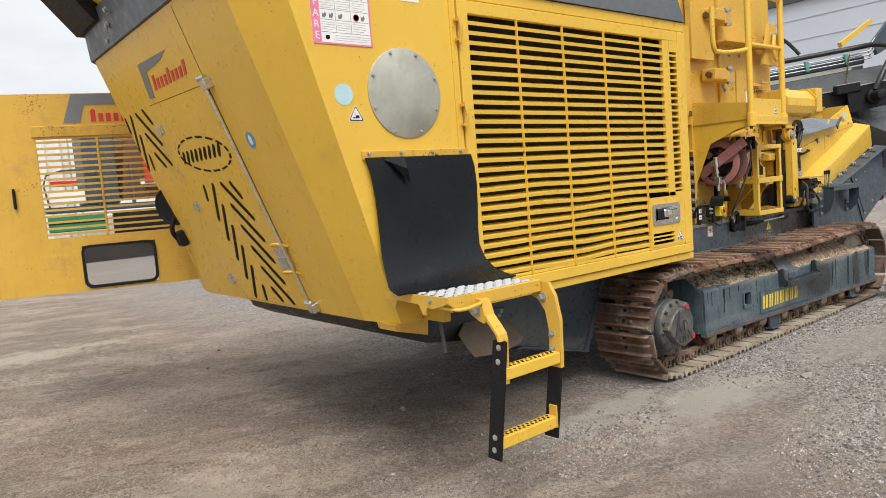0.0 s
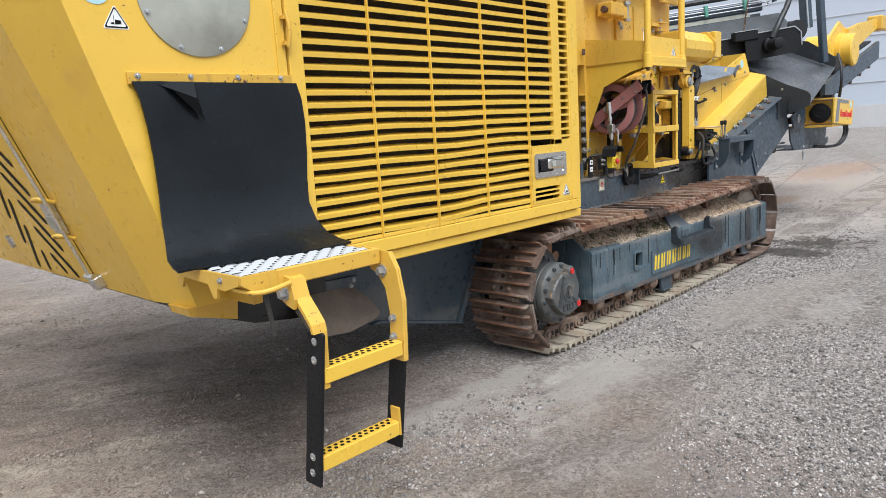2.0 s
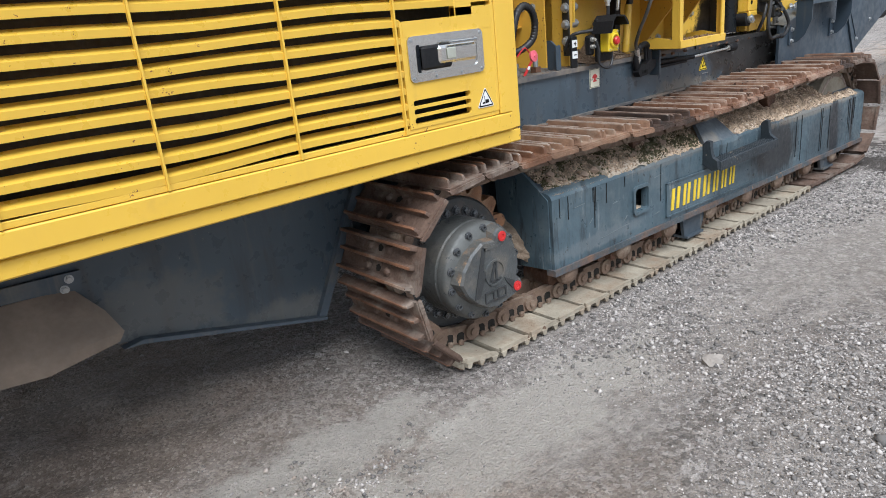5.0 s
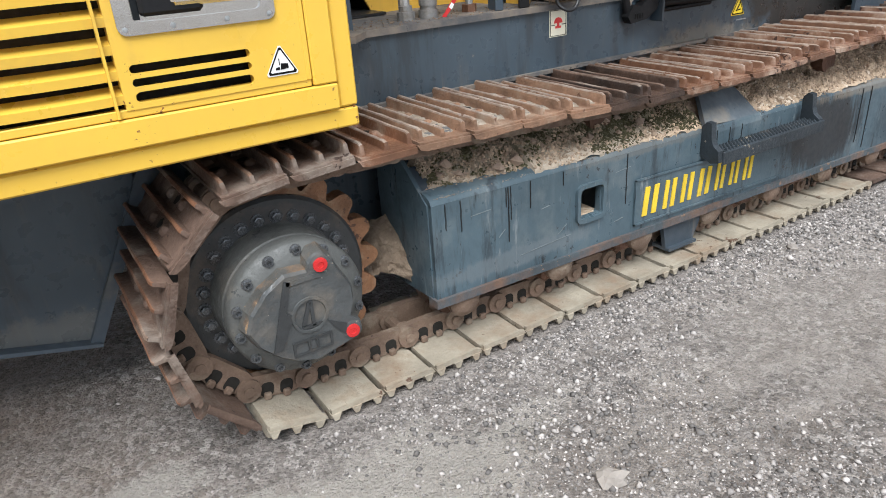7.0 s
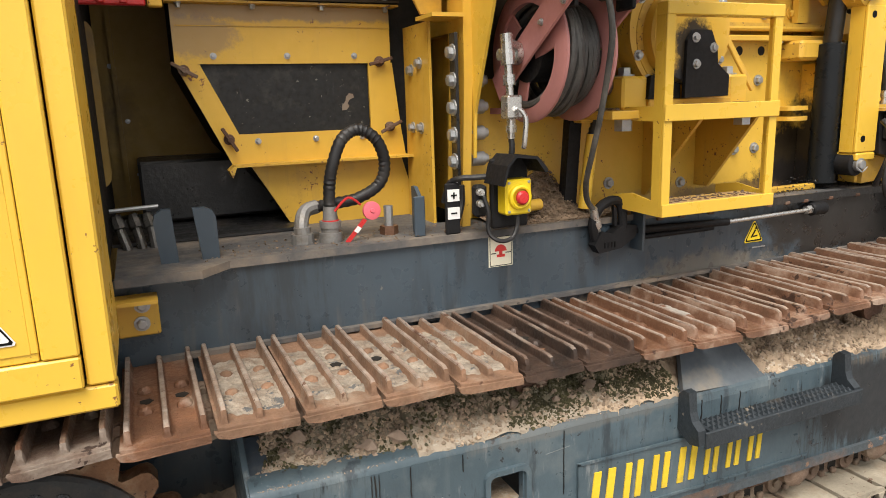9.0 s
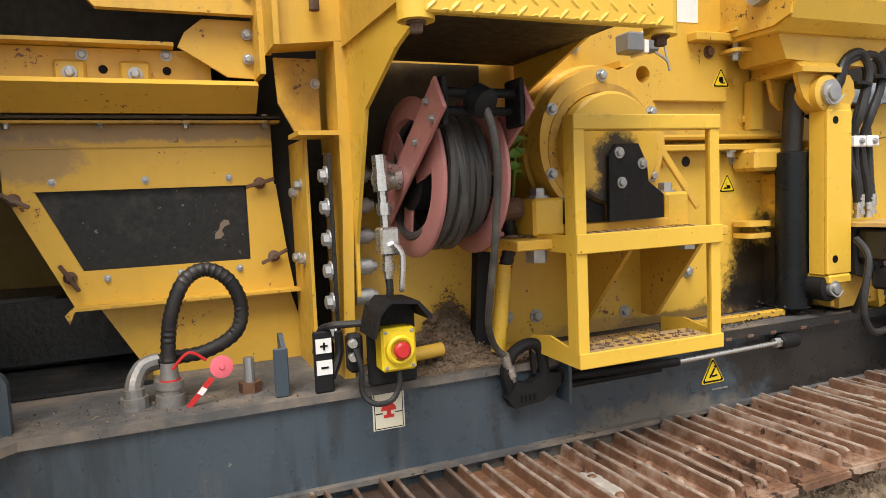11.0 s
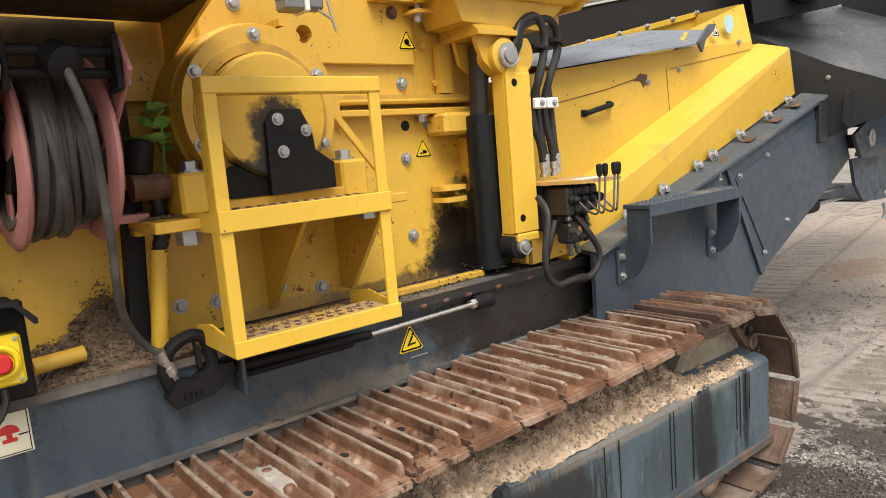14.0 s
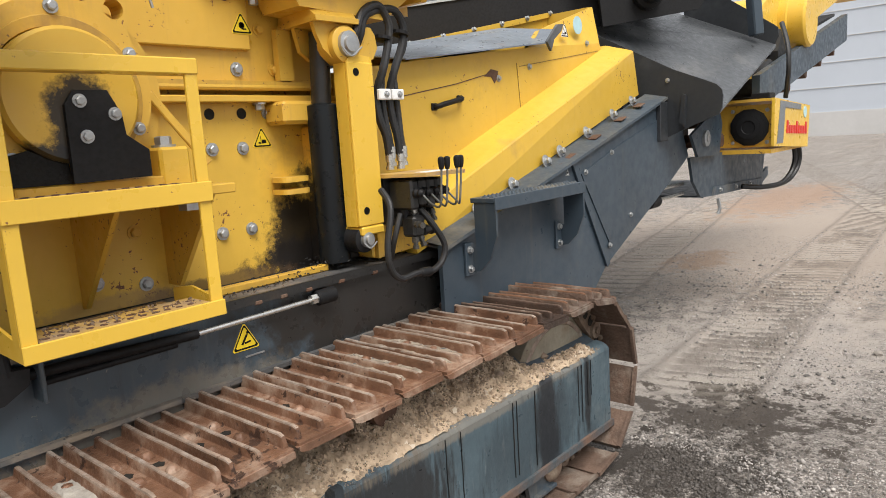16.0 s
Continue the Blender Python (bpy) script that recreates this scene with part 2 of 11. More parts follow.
SCRATCH = mat("bare_scratch", (0.18, 0.205, 0.21), 0.6, 0.2, 0.2, 30.0, 0.05, 60)
STONET = mat("tan_stone", (0.46, 0.345, 0.26), 0.9, 0, 0.25, 12.0, 0.4, 70, (0.34, 0.24, 0.17), 0.3, 8.0, coord="World", island=0.5)
MOSS = mat("moss", (0.125, 0.112, 0.052), 0.95, 0, 0.5, 18.0, 0.8, 90, coord="World", island=0.5, lone=True)
STONE = mat("loose_stone", (0.36, 0.32, 0.28), 0.85, 0, 0.25, 9.0, 0.4, 70, (0.25, 0.20, 0.16), 0.3, 8.0, coord="World", island=0.6)
DEBRIS = mat("brown_debris", (0.29, 0.205, 0.135), 0.95, 0, 0.4, 30.0, 0.9, 80, coord="World", island=0.5)
TAN = mat("dusty_tan_sheet", (0.21, 0.165, 0.125), 0.8, 0, 0.2, 5.0, 0.2, 30, (0.12, 0.09, 0.07), 0.3, 4.0, coord="World")
LEAF = mat("green_leaf", (0.20, 0.38, 0.07), 0.55, 0, 0.25, 20.0, 0.1, 60)
GREENC = mat("green_clamp", (0.10, 0.28, 0.22), 0.5, 0, 0.1, 20.0, 0.0)
WALLM = mat("grey_cladding", (0.50, 0.54, 0.60), 0.5, 0, 0.03, 0.2, 0.0, coord="World")
PLINTH = mat("pale_concrete_plinth", (0.52, 0.51, 0.50), 0.8, 0, 0.06, 0.5, 0.05, 20, coord="World")
BAND = mat("dark_grey_fascia", (0.055, 0.058, 0.064), 0.5, 0, 0.05, 0.3, 0.0, coord="World")
TYRE = mat("black_belt_rubber", (0.028, 0.029, 0.031), 0.6, 0, 0.15, 3.0, 0.1, 30, (0.09, 0.085, 0.08), 0.25, 3.0, coord="World")
CHUTE = mat("scratched_grey_plate", (0.075, 0.080, 0.086), 0.4, 0.2, 0.2, 3.0, 0.08, 40, (0.16, 0.155, 0.15), 0.3, 3.0, coord="World")
GLASS = mat("window_glass", (0.9, 0.92, 0.92), 0.02, 0, 0.0, 5.0, 0.0, rough_var=0.0)
GLASS.node_tree.nodes["Principled BSDF"].inputs["Transmission Weight"].default_value = 1.0
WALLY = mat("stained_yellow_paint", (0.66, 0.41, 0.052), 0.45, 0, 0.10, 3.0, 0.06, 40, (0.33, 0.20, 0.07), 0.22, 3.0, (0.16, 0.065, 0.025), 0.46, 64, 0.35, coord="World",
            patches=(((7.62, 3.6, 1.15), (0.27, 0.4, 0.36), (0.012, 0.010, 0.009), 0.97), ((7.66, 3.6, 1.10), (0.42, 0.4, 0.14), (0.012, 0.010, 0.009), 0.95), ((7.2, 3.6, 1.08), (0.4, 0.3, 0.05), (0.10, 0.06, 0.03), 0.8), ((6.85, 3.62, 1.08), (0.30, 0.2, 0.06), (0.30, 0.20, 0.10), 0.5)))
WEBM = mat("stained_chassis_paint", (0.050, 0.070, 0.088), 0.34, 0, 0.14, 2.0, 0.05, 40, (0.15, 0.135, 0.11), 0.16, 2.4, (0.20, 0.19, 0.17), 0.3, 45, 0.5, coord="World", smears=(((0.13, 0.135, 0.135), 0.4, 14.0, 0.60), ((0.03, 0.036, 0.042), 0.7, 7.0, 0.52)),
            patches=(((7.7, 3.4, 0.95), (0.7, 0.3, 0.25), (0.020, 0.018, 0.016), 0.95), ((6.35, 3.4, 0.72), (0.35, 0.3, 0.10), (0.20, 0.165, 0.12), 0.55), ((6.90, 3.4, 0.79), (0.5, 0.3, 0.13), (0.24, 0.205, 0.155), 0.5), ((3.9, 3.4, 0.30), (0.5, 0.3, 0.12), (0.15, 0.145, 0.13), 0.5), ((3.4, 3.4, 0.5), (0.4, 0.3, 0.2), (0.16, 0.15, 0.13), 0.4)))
COVERM = mat("sooty_yellow_paint", (0.62, 0.385, 0.05), 0.42, 0, 0.06, 2.0, 0.04, 30, (0.40, 0.24, 0.06), 0.12, 3.0, coord="World",
            patches=(((6.685, 3.33, 1.60), (0.11, 0.3, 0.20), (0.012, 0.010, 0.009), 0.97), ((6.60, 3.33, 1.53), (0.16, 0.3, 0.06), (0.012, 0.010, 0.009), 0.97)))
# Dark brown holding the deep shade under and behind the service platform.
SHADEBR = mat("shade_brown_plate", (0.060, 0.044, 0.026), 0.6, 0, 0.3, 4.0, 0.2, 40, (0.18, 0.115, 0.045), 0.24, 3.0, coord="World")
GREASE = mat("black_grease", (0.006, 0.0055, 0.005), 0.6, 0, 0.3, 12.0, 0.5, 60, (0.02, 0.016, 0.012), 0.2, 9.0, coord="World")
ROOFM = mat("roof_paint", (0.085, 0.095, 0.105), 0.5, 0, 0.06, 1.5, 0.02, 40, (0.15, 0.14, 0.12), 0.08, 2.0, coord="World")
# Dirty yellow darkened to hold the shade behind the engine; also hood seams.
SHADEYEL = mat("shade_dark_yellow", (0.27, 0.165, 0.03), 0.6, 0, 0.3, 2.0, 0.15, 40, (0.09, 0.06, 0.025), 0.45, 2.5, (0.20, 0.12, 0.03), 0.3, 26, coord="World")
for m_ in (INK, BLACK, MATT, TYRE, DARKIN, SHADEBR, GREASE):
    m_.node_tree.nodes["Principled BSDF"].inputs["Specular IOR Level"].default_value = 0.25
INK.node_tree.nodes["Principled BSDF"].inputs["Specular IOR Level"].default_value = 0.08
CHROME = mat("polished_latch_steel", (0.66, 0.66, 0.64), 0.16, 1.0, 0.06, 8.0, 0.02, 30, rough_var=0.05)

# ---- shapes ----
class Geo:
    """Points and faces of one mesh."""
    def __init__(self):
        self.v, self.f = [], []

    def add(self, verts, faces):
        k = len(self.v)
        self.v += [tuple(p) for p in verts]
        self.f += [tuple(i + k for i in q) for q in faces]
        return self

    def box(self, x0, x1, y0, y1, z0, z1, bev=0.0, m=None):
        b = min(bev, (x1 - x0) / 2.2, (y1 - y0) / 2.2, (z1 - z0) / 2.2)
        if b <= 0:
            vs = [(x, y, z) for x in (x0, x1) for y in (y0, y1) for z in (z0, z1)]
            fs = [(0, 1, 3, 2), (4, 6, 7, 5), (0, 4, 5, 1), (2, 3, 7, 6), (0, 2, 6, 4), (1, 5, 7, 3)]
        else:
            vs, idx = [], {}
            for i in (0, 1):
                for j in (0, 1):
                    for k in (0, 1):
                        X, Y, Z = (x0, x1)[i], (y0, y1)[j], (z0, z1)[k]
                        sx, sy, sz = (b, -b)[i], (b, -b)[j], (b, -b)[k]
                        for a, p in enumerate(((X, Y + sy, Z + sz), (X + sx, Y, Z + sz), (X + sx, Y + sy, Z))):
                            idx[i, j, k, a] = len(vs)
                            vs.append(p)
            fs = []
            for i in (0, 1):
                fs.append([idx[i, j, k, 0] for j, k in ((0, 0), (0, 1), (1, 1), (1, 0))])
                fs.append([idx[j, i, k, 1] for j, k in ((0, 0), (1, 0), (1, 1), (0, 1))])
                fs.append([idx[j, k, i, 2] for j, k in ((0, 0), (0, 1), (1, 1), (1, 0))])
                for j in (0, 1):
                    fs.append([idx[i, j, 0, 0], idx[i, j, 1, 0], idx[i, j, 1, 1], idx[i, j, 0, 1]])
                    fs.append([idx[i, 0, j, 0], idx[i, 1, j, 0], idx[i, 1, j, 2], idx[i, 0, j, 2]])
                    fs.append([idx[0, i, j, 1], idx[1, i, j, 1], idx[1, i, j, 2], idx[0, i, j, 2]])
                    for k in (0, 1):
                        fs.append([idx[i, j, k, 0], idx[i, j, k, 1], idx[i, j, k, 2]])
        if m is not None:
            vs = [m @ Vector(p) for p in vs]
        return self.add(vs, fs)

    def prism(self, pts, a, b, axis="y", m=None):
        """A flat outline pushed from a to b along an axis. pts: (x, z) for y, (x, y) for z, (y, z) for x."""
        put = {"y": lambda p, h: (p[0], h, p[1]), "z": lambda p, h: (p[0], p[1], h), "x": lambda p, h: (h, p[0], p[1])}[axis]
        n = len(pts)
        vs = [put(p, a) for p in pts] + [put(p, b) for p in pts]
        fs = [tuple(range(n)), tuple(range(2 * n - 1, n - 1, -1))] + [(i, (i + 1) % n, n + (i + 1) % n, n + i) for i in range(n)]
        if m is not None:
            vs = [m @ Vector(p) for p in vs]
        return self.add(vs, fs)

    def cyl(self, p, q, r, r2=None, n=16, caps=True):
        p, q = Vector(p), Vector(q)
        r2 = r if r2 is None else r2
        d = (q - p).normalized()
        u = d.orthogonal().normalized()
        w = d.cross(u)
        ring = [u * math.cos(2 * math.pi * i / n) + w * math.sin(2 * math.pi * i / n) for i in range(n)]
        vs = [p + c * r for c in ring] + [q + c * r2 for c in ring]
        fs = [(i, (i + 1) % n, n + (i + 1) % n, n + i) for i in range(n)]
        if caps:
            fs += [tuple(range(n)), tuple(range(2 * n - 1, n - 1, -1))]
        return self.add(vs, fs)

    def lathe(self, p, d, prof, n=28):
        """A turned shape about the axis from p along d; prof: (distance along, radius)."""
        p, d = Vector(p), Vector(d).normalized()
        u = d.orthogonal().normalized()
        w = d.cross(u)
        vs, fs = [], []
        for a, r in prof:
            vs += [p + d * a + (u * math.cos(2 * math.pi * i / n) + w * math.sin(2 * math.pi * i / n)) * max(r, 1e-4) for i in range(n)]
        for k in range(len(prof) - 1):
            fs += [(k * n + i, k * n + (i + 1) % n, (k + 1) * n + (i + 1) % n, (k + 1) * n + i) for i in range(n)]
        if prof[0] != prof[-1]:
            fs += [tuple(range(n)), tuple(range(len(prof) * n - 1, (len(prof) - 1) * n - 1, -1))]
        return self.add(vs, fs)

    def tube(self, pts, r, n=8, steps=6, ribs=0.0):
        """A bent pipe or hose through points, smooth."""
        P = [Vector(p) for p in pts]
        path = []
        if len(P) == 2:
            path = [P[0].lerp(P[1], i / steps) for i in range(steps + 1)]
        else:
            for i in range(len(P) - 1):
                a, b, c, e = P[max(i - 1, 0)], P[i], P[i + 1], P[min(i + 2, len(P) - 1)]
                for s in range(steps):
                    t = s / steps
                    path.append(0.5 * ((2 * b) + (c - a) * t + (2 * a - 5 * b + 4 * c - e) * t * t + (3 * b - a - 3 * c + e) * t ** 3))
            path.append(P[-1])
        u = None
        vs, fs = [], []
        for i, c in enumerate(path):
            d = (path[min(i + 1, len(path) - 1)] - path[max(i - 1, 0)]).normalized()
            u = d.orthogonal().normalized() if u is None else (u - d * u.dot(d)).normalized()
            w = d.cross(u)
            rr = r * (1 + ribs * (1 if i % 2 else -1))
            vs += [c + (u * math.cos(2 * math.pi * k / n) + w * math.sin(2 * math.pi * k / n)) * rr for k in range(n)]
        for i in range(len(path) - 1):
            fs += [(i * n + k, i * n + (k + 1) % n, (i + 1) * n + (k + 1) % n, (i + 1) * n + k) for k in range(n)]
        fs += [tuple(range(n)), tuple(range(len(path) * n - 1, (len(path) - 1) * n - 1, -1))]
        return self.add(vs, fs)

    def hexbolt(self, p, d, r, h, washer=True):
        p, d = Vector(p), Vector(d).normalized()
        if washer:
            self.cyl(p, p + d * h * 0.22, r * 1.45, n=12)
        self.cyl(p + d * h * 0.2, p + d * h * 0.9, r, n=6)
        return self.cyl(p + d * h * 0.9, p + d * h, r * 0.98, r * 0.72, n=6)


def mesh_of(name, g, material, smooth=False):
    me = bpy.data.meshes.new(name)
    me.from_pydata(g.v, [], g.f)
    bm = bmesh.new()
    bm.from_mesh(me)
    bmesh.ops.recalc_face_normals(bm, faces=bm.faces)
    bm.to_mesh(me)
    bm.free()
    if smooth:
        me.shade_smooth()
        me.set_sharp_from_angle(angle=radians(35))
    me.materials.append(material)
    return me


def part(name, g, material, parent, label="", smooth=False):
    ob = new(name, mesh_of(name, g, material, smooth))
    ob.parent = parent
    if parent.parent is None:
        ob.location = -parent.location
    if label:
        tagged(ob, label)
    return ob


def thing(name, label, category, at=(0, 0, 0), group="", kind=""):
    ob = new(name)
    ob.location = at
    ob.empty_display_size = 0.1
    tagged(ob, label, category, group, kind)
    return ob


def shared(name, me, parent, m):
    ob = new(name, me)
    ob.parent = parent
    ob.matrix_basis = Matrix.Translation(-parent.location if parent.parent is None else Vector()) @ m
    return ob


def ngon(cx, cz, r, n=24, a0=0.0, a1=360.0):
    k = n if a1 - a0 >= 360 else n + 1
    return [(cx + r * math.cos(radians(a0 + (a1 - a0) * i / n)), cz + r * math.sin(radians(a0 + (a1 - a0) * i / n))) for i in range(k)]

# ---- small repeated pieces ----
def bolt_mesh(r, h, material, washer=True):
    return mesh_of("bolt", Geo().hexbolt((0, 0, 0), (0, 0, 1), r, h, washer), material)


def bolts(parent, places, d, r=0.016, h=0.022, material=None, name="bolt"):
    me = bolt_mesh(r * 0.84, h * 0.9, material or ZINC)
    q = Vector(d).to_track_quat("Z", "Y").to_matrix().to_4x4()
    for k, p in enumerate(places):
        shared(name, me, parent, Matrix.Translation(p) @ q @ Matrix.Rotation(k * 0.7, 4, "Z"))


def flat(g, pts, y, t=0.002):
    """A thin plate facing -y; pts: (x, z)."""
    return g.prism(pts, y, y - t)


def rounded(x0, x1, z0, z1, r, n=4):
    pts = []
    for cx, cz, a in ((x1 - r, z1 - r, 0), (x0 + r, z1 - r, 90), (x0 + r, z0 + r, 180), (x1 - r, z0 + r, 270)):
        pts += [(cx + r * math.cos(radians(a + 90 * i / n)), cz + r * math.sin(radians(a + 90 * i / n))) for i in range(n + 1)]
    return pts


def tri_pts(x, z, s):
    """A warning triangle with clipped corners, s wide, standing on z."""
    h = s * 0.866
    c = s * 0.07
    return [(x - s / 2 + c, z), (x + s / 2 - c, z), (x + s / 2 - c / 2, z + c * 0.87), (x + c / 2, z + h - c * 0.87), (x - c / 2, z + h - c * 0.87), (x - s / 2 + c / 2, z + c * 0.87)]


def warning(parent, x, z, s, y, ground_m, label, sign=0):
    st = part("warning_sticker", flat(Geo(), tri_pts(x, z, s), y, 0.0015), ground_m, parent, label)
    g = Geo()
    outer, inner = tri_pts(x, z + s * 0.035, s * 0.90), tri_pts(x, z + s * 0.088, s * 0.755)
    vs = [(a, y - 0.0015, b) for a, b in outer] + [(a, y - 0.0015, b) for a, b in inner]
    vs += [(a, y - 0.0025, b) for a, b in outer] + [(a, y - 0.0025, b) for a, b in inner]
    n = 6
    fs = []
    for i in range(n):
        j = (i + 1) % n
        fs += [(i, j, n + j, n + i), (2 * n + i, 3 * n + i, 3 * n + j, 2 * n + j), (i, 2 * n + i, 2 * n + j, j), (n + i, n + j, 3 * n + j, 3 * n + i)]
    g.add(vs, fs)
    part("sticker_border", g, INK, st)
    g = Geo()
    u = s / 10
    zz = z + s * 0.2
    if sign == 0:      # slanting strokes
        g.prism([(x - 1.6 * u, zz), (x - 1.0 * u, zz - 0.3 * u), (x + 1.0 * u, zz + 2.6 * u), (x + 0.4 * u, zz + 2.9 * u)], y - 0.0015, y - 0.0025)
        g.prism([(x - 0.4 * u, zz - 0.1 * u), (x + 1.8 * u, zz + 0.2 * u), (x + 1.8 * u, zz + 0.7 * u), (x - 0.3 * u, zz + 0.5 * u)], y - 0.0015, y - 0.0025)
        g.prism(ngon(x + 0.9 * u, zz + 3.3 * u, 0.45 * u, 8), y - 0.0015, y - 0.0025)
    elif sign == 1:    # block and stroke
        g.prism([(x - 0.5 * u, zz - 0.4 * u), (x + 1.9 * u, zz - 0.2 * u), (x + 1.8 * u, zz + 1.1 * u), (x - 0.2 * u, zz + 1.3 * u)], y - 0.0015, y - 0.0025)
        g.prism([(x - 1.9 * u, zz - 0.4 * u), (x - 0.7 * u, zz - 0.4 * u), (x - 0.7 * u, zz + 0.4 * u), (x - 1.9 * u, zz + 0.2 * u)], y - 0.0015, y - 0.0025)
        g.box(x - 0.75 * u, x - 0.55 * u, y - 0.0025, y - 0.0015, zz + 0.9 * u, zz + 2.7 * u)
    else:              # ring with a stroke
        g.lathe((x, y - 0.0015, zz + 1.3 * u), (0, -1, 0), [(0, 1.3 * u), (0.001, 1.3 * u), (0.001, 0.9 * u), (0, 0.9 * u)], 14)
        g.box(x + 0.3 * u, x + 2.0 * u, y - 0.0025, y - 0.0015, zz - 0.3 * u, zz + 0.2 * u)
    part("sticker_pictogram", g, INK, st)
    return st


def tread_holes(parent, x0, x1, y0, y1, z, rows, pitch, r, material):
    """Raised round holes of a perforated tread: dark discs with a rim."""
    k = int((x1 - x0) / pitch)
    rim = mesh_of("tread_hole", Geo().cyl((0, 0, 0), (0, 0, 0.003), r, r * 0.95, n=10), material)
    for j in range(rows):
        for i in range(k):
            shared("tread_hole", rim, parent, Matrix.Translation((x0 + (i + 0.5 + 0.5 * (j % 2)) * pitch, y0 + (j + 0.5) * (y1 - y0) / rows, z - 0.0015)))

# ---- the yard ----
TRACKS = ((9.4, 2.93, 0.045, 0.28, 0.128), (11.2, 4.45, 0.19, 0.26, 0.2), (10.2, 1.35, 0.06, 0.26, 0.18), (15.0, 2.0, 0.35, 0.26, 0.24))


def tyre_print(x, y):
    """Ridged wheel tracks beyond the front of the machine."""
    h = 0.0
    for x0, y0, slope, half, pitch in TRACKS:
        if x > x0:
            d = (y - y0 - slope * (x - x0)) / half
            if abs(d) < 1.35:
                s = max(0, 1 - max(0, abs(d) - 0.85) / 0.3) * min(1, (x - x0) / 0.4)
                h += s * (0.030 * math.sin(2 * math.pi * (x + 0.3 * y + 0.05 * noise.noise((x * 2, y * 2, 8))) / pitch) * (0.4 + max(0, noise.noise((x, y, 4)) + 0.4)) - 0.014)
                h += 0.02 * max(0, 1 - abs(abs(d) - 1.15) / 0.2)
    return h


def yard_height(x, y):
    near = max(0.0, 1 - math.hypot(x - 5, y - 2) / 30)
    h = 0.018 * noise.noise((x * 0.5, y * 0.5, 0)) + 0.012 * noise.noise((x * 1.7, y * 1.7, 5)) + 0.007 * noise.noise((x * 4.3, y * 4.3, 6))
    h += 0.012 * max(0, noise.noise((x * 0.9, y * 4.5, 9)))
    if x < 4.4:
        # smeared wheel ruts across the rear yard
        a, b = x * 0.87 - y * 0.49, x * 0.49 + y * 0.87
        h += min(1, (4.4 - x) / 1.2) * (0.034 * noise.noise((a * 0.45, b * 2.3, 21)) + 0.026 * noise.noise((a * 1.1, b * 5.2, 22)) + 0.024 * noise.noise((a * 3.4, b * 9, 23)) + 0.018 * max(-0.2, noise.noise((a * 7, b * 11, 24))) + 0.010 * noise.noise((a * 13, b * 15, 25)))
    if x > 9.3:
        h += tyre_print(x, y)
    flat = 0.25 if (4 < x < 9 and 2.7 < y < 3.6) else 1.0
    return (h - 0.008) * near * flat


def make_ground():
    fine = [i * 0.07 for i in range(0, 400)]
    xs = sorted({-1500, -500, -150, -60, -30, -15, -8} | {round(-4 + a, 3) for a in fine if a < 26} | {round(9.3 + i * 0.031, 3) for i in range(220)} | {round(-1.5 + i * 0.04, 3) for i in range(150)} | {24, 28, 34, 44, 60, 90, 150, 500, 1500})
    ys = sorted({-1500, -500, -150, -60, -30, -15, -8} | {round(-3 + a, 3) for a in fine if a < 13} | {round(0.4 + i * 0.047, 3) for i in range(140)} | {11, 13, 16, 20, 30, 45, 60, 90, 150, 500, 1500})
    g = Geo()
    nx, ny = len(xs), len(ys)
    g.v = [(x, y, yard_height(x, y)) for x in xs for y in ys]
    g.f = [(i * ny + j, (i + 1) * ny + j, (i + 1) * ny + j + 1, i * ny + j + 1) for i in range(nx - 1) for j in range(ny - 1)]
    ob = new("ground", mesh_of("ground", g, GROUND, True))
    tagged(ob, "grey-brown compacted gravel yard with tyre tracks", "ground", kind="structure")


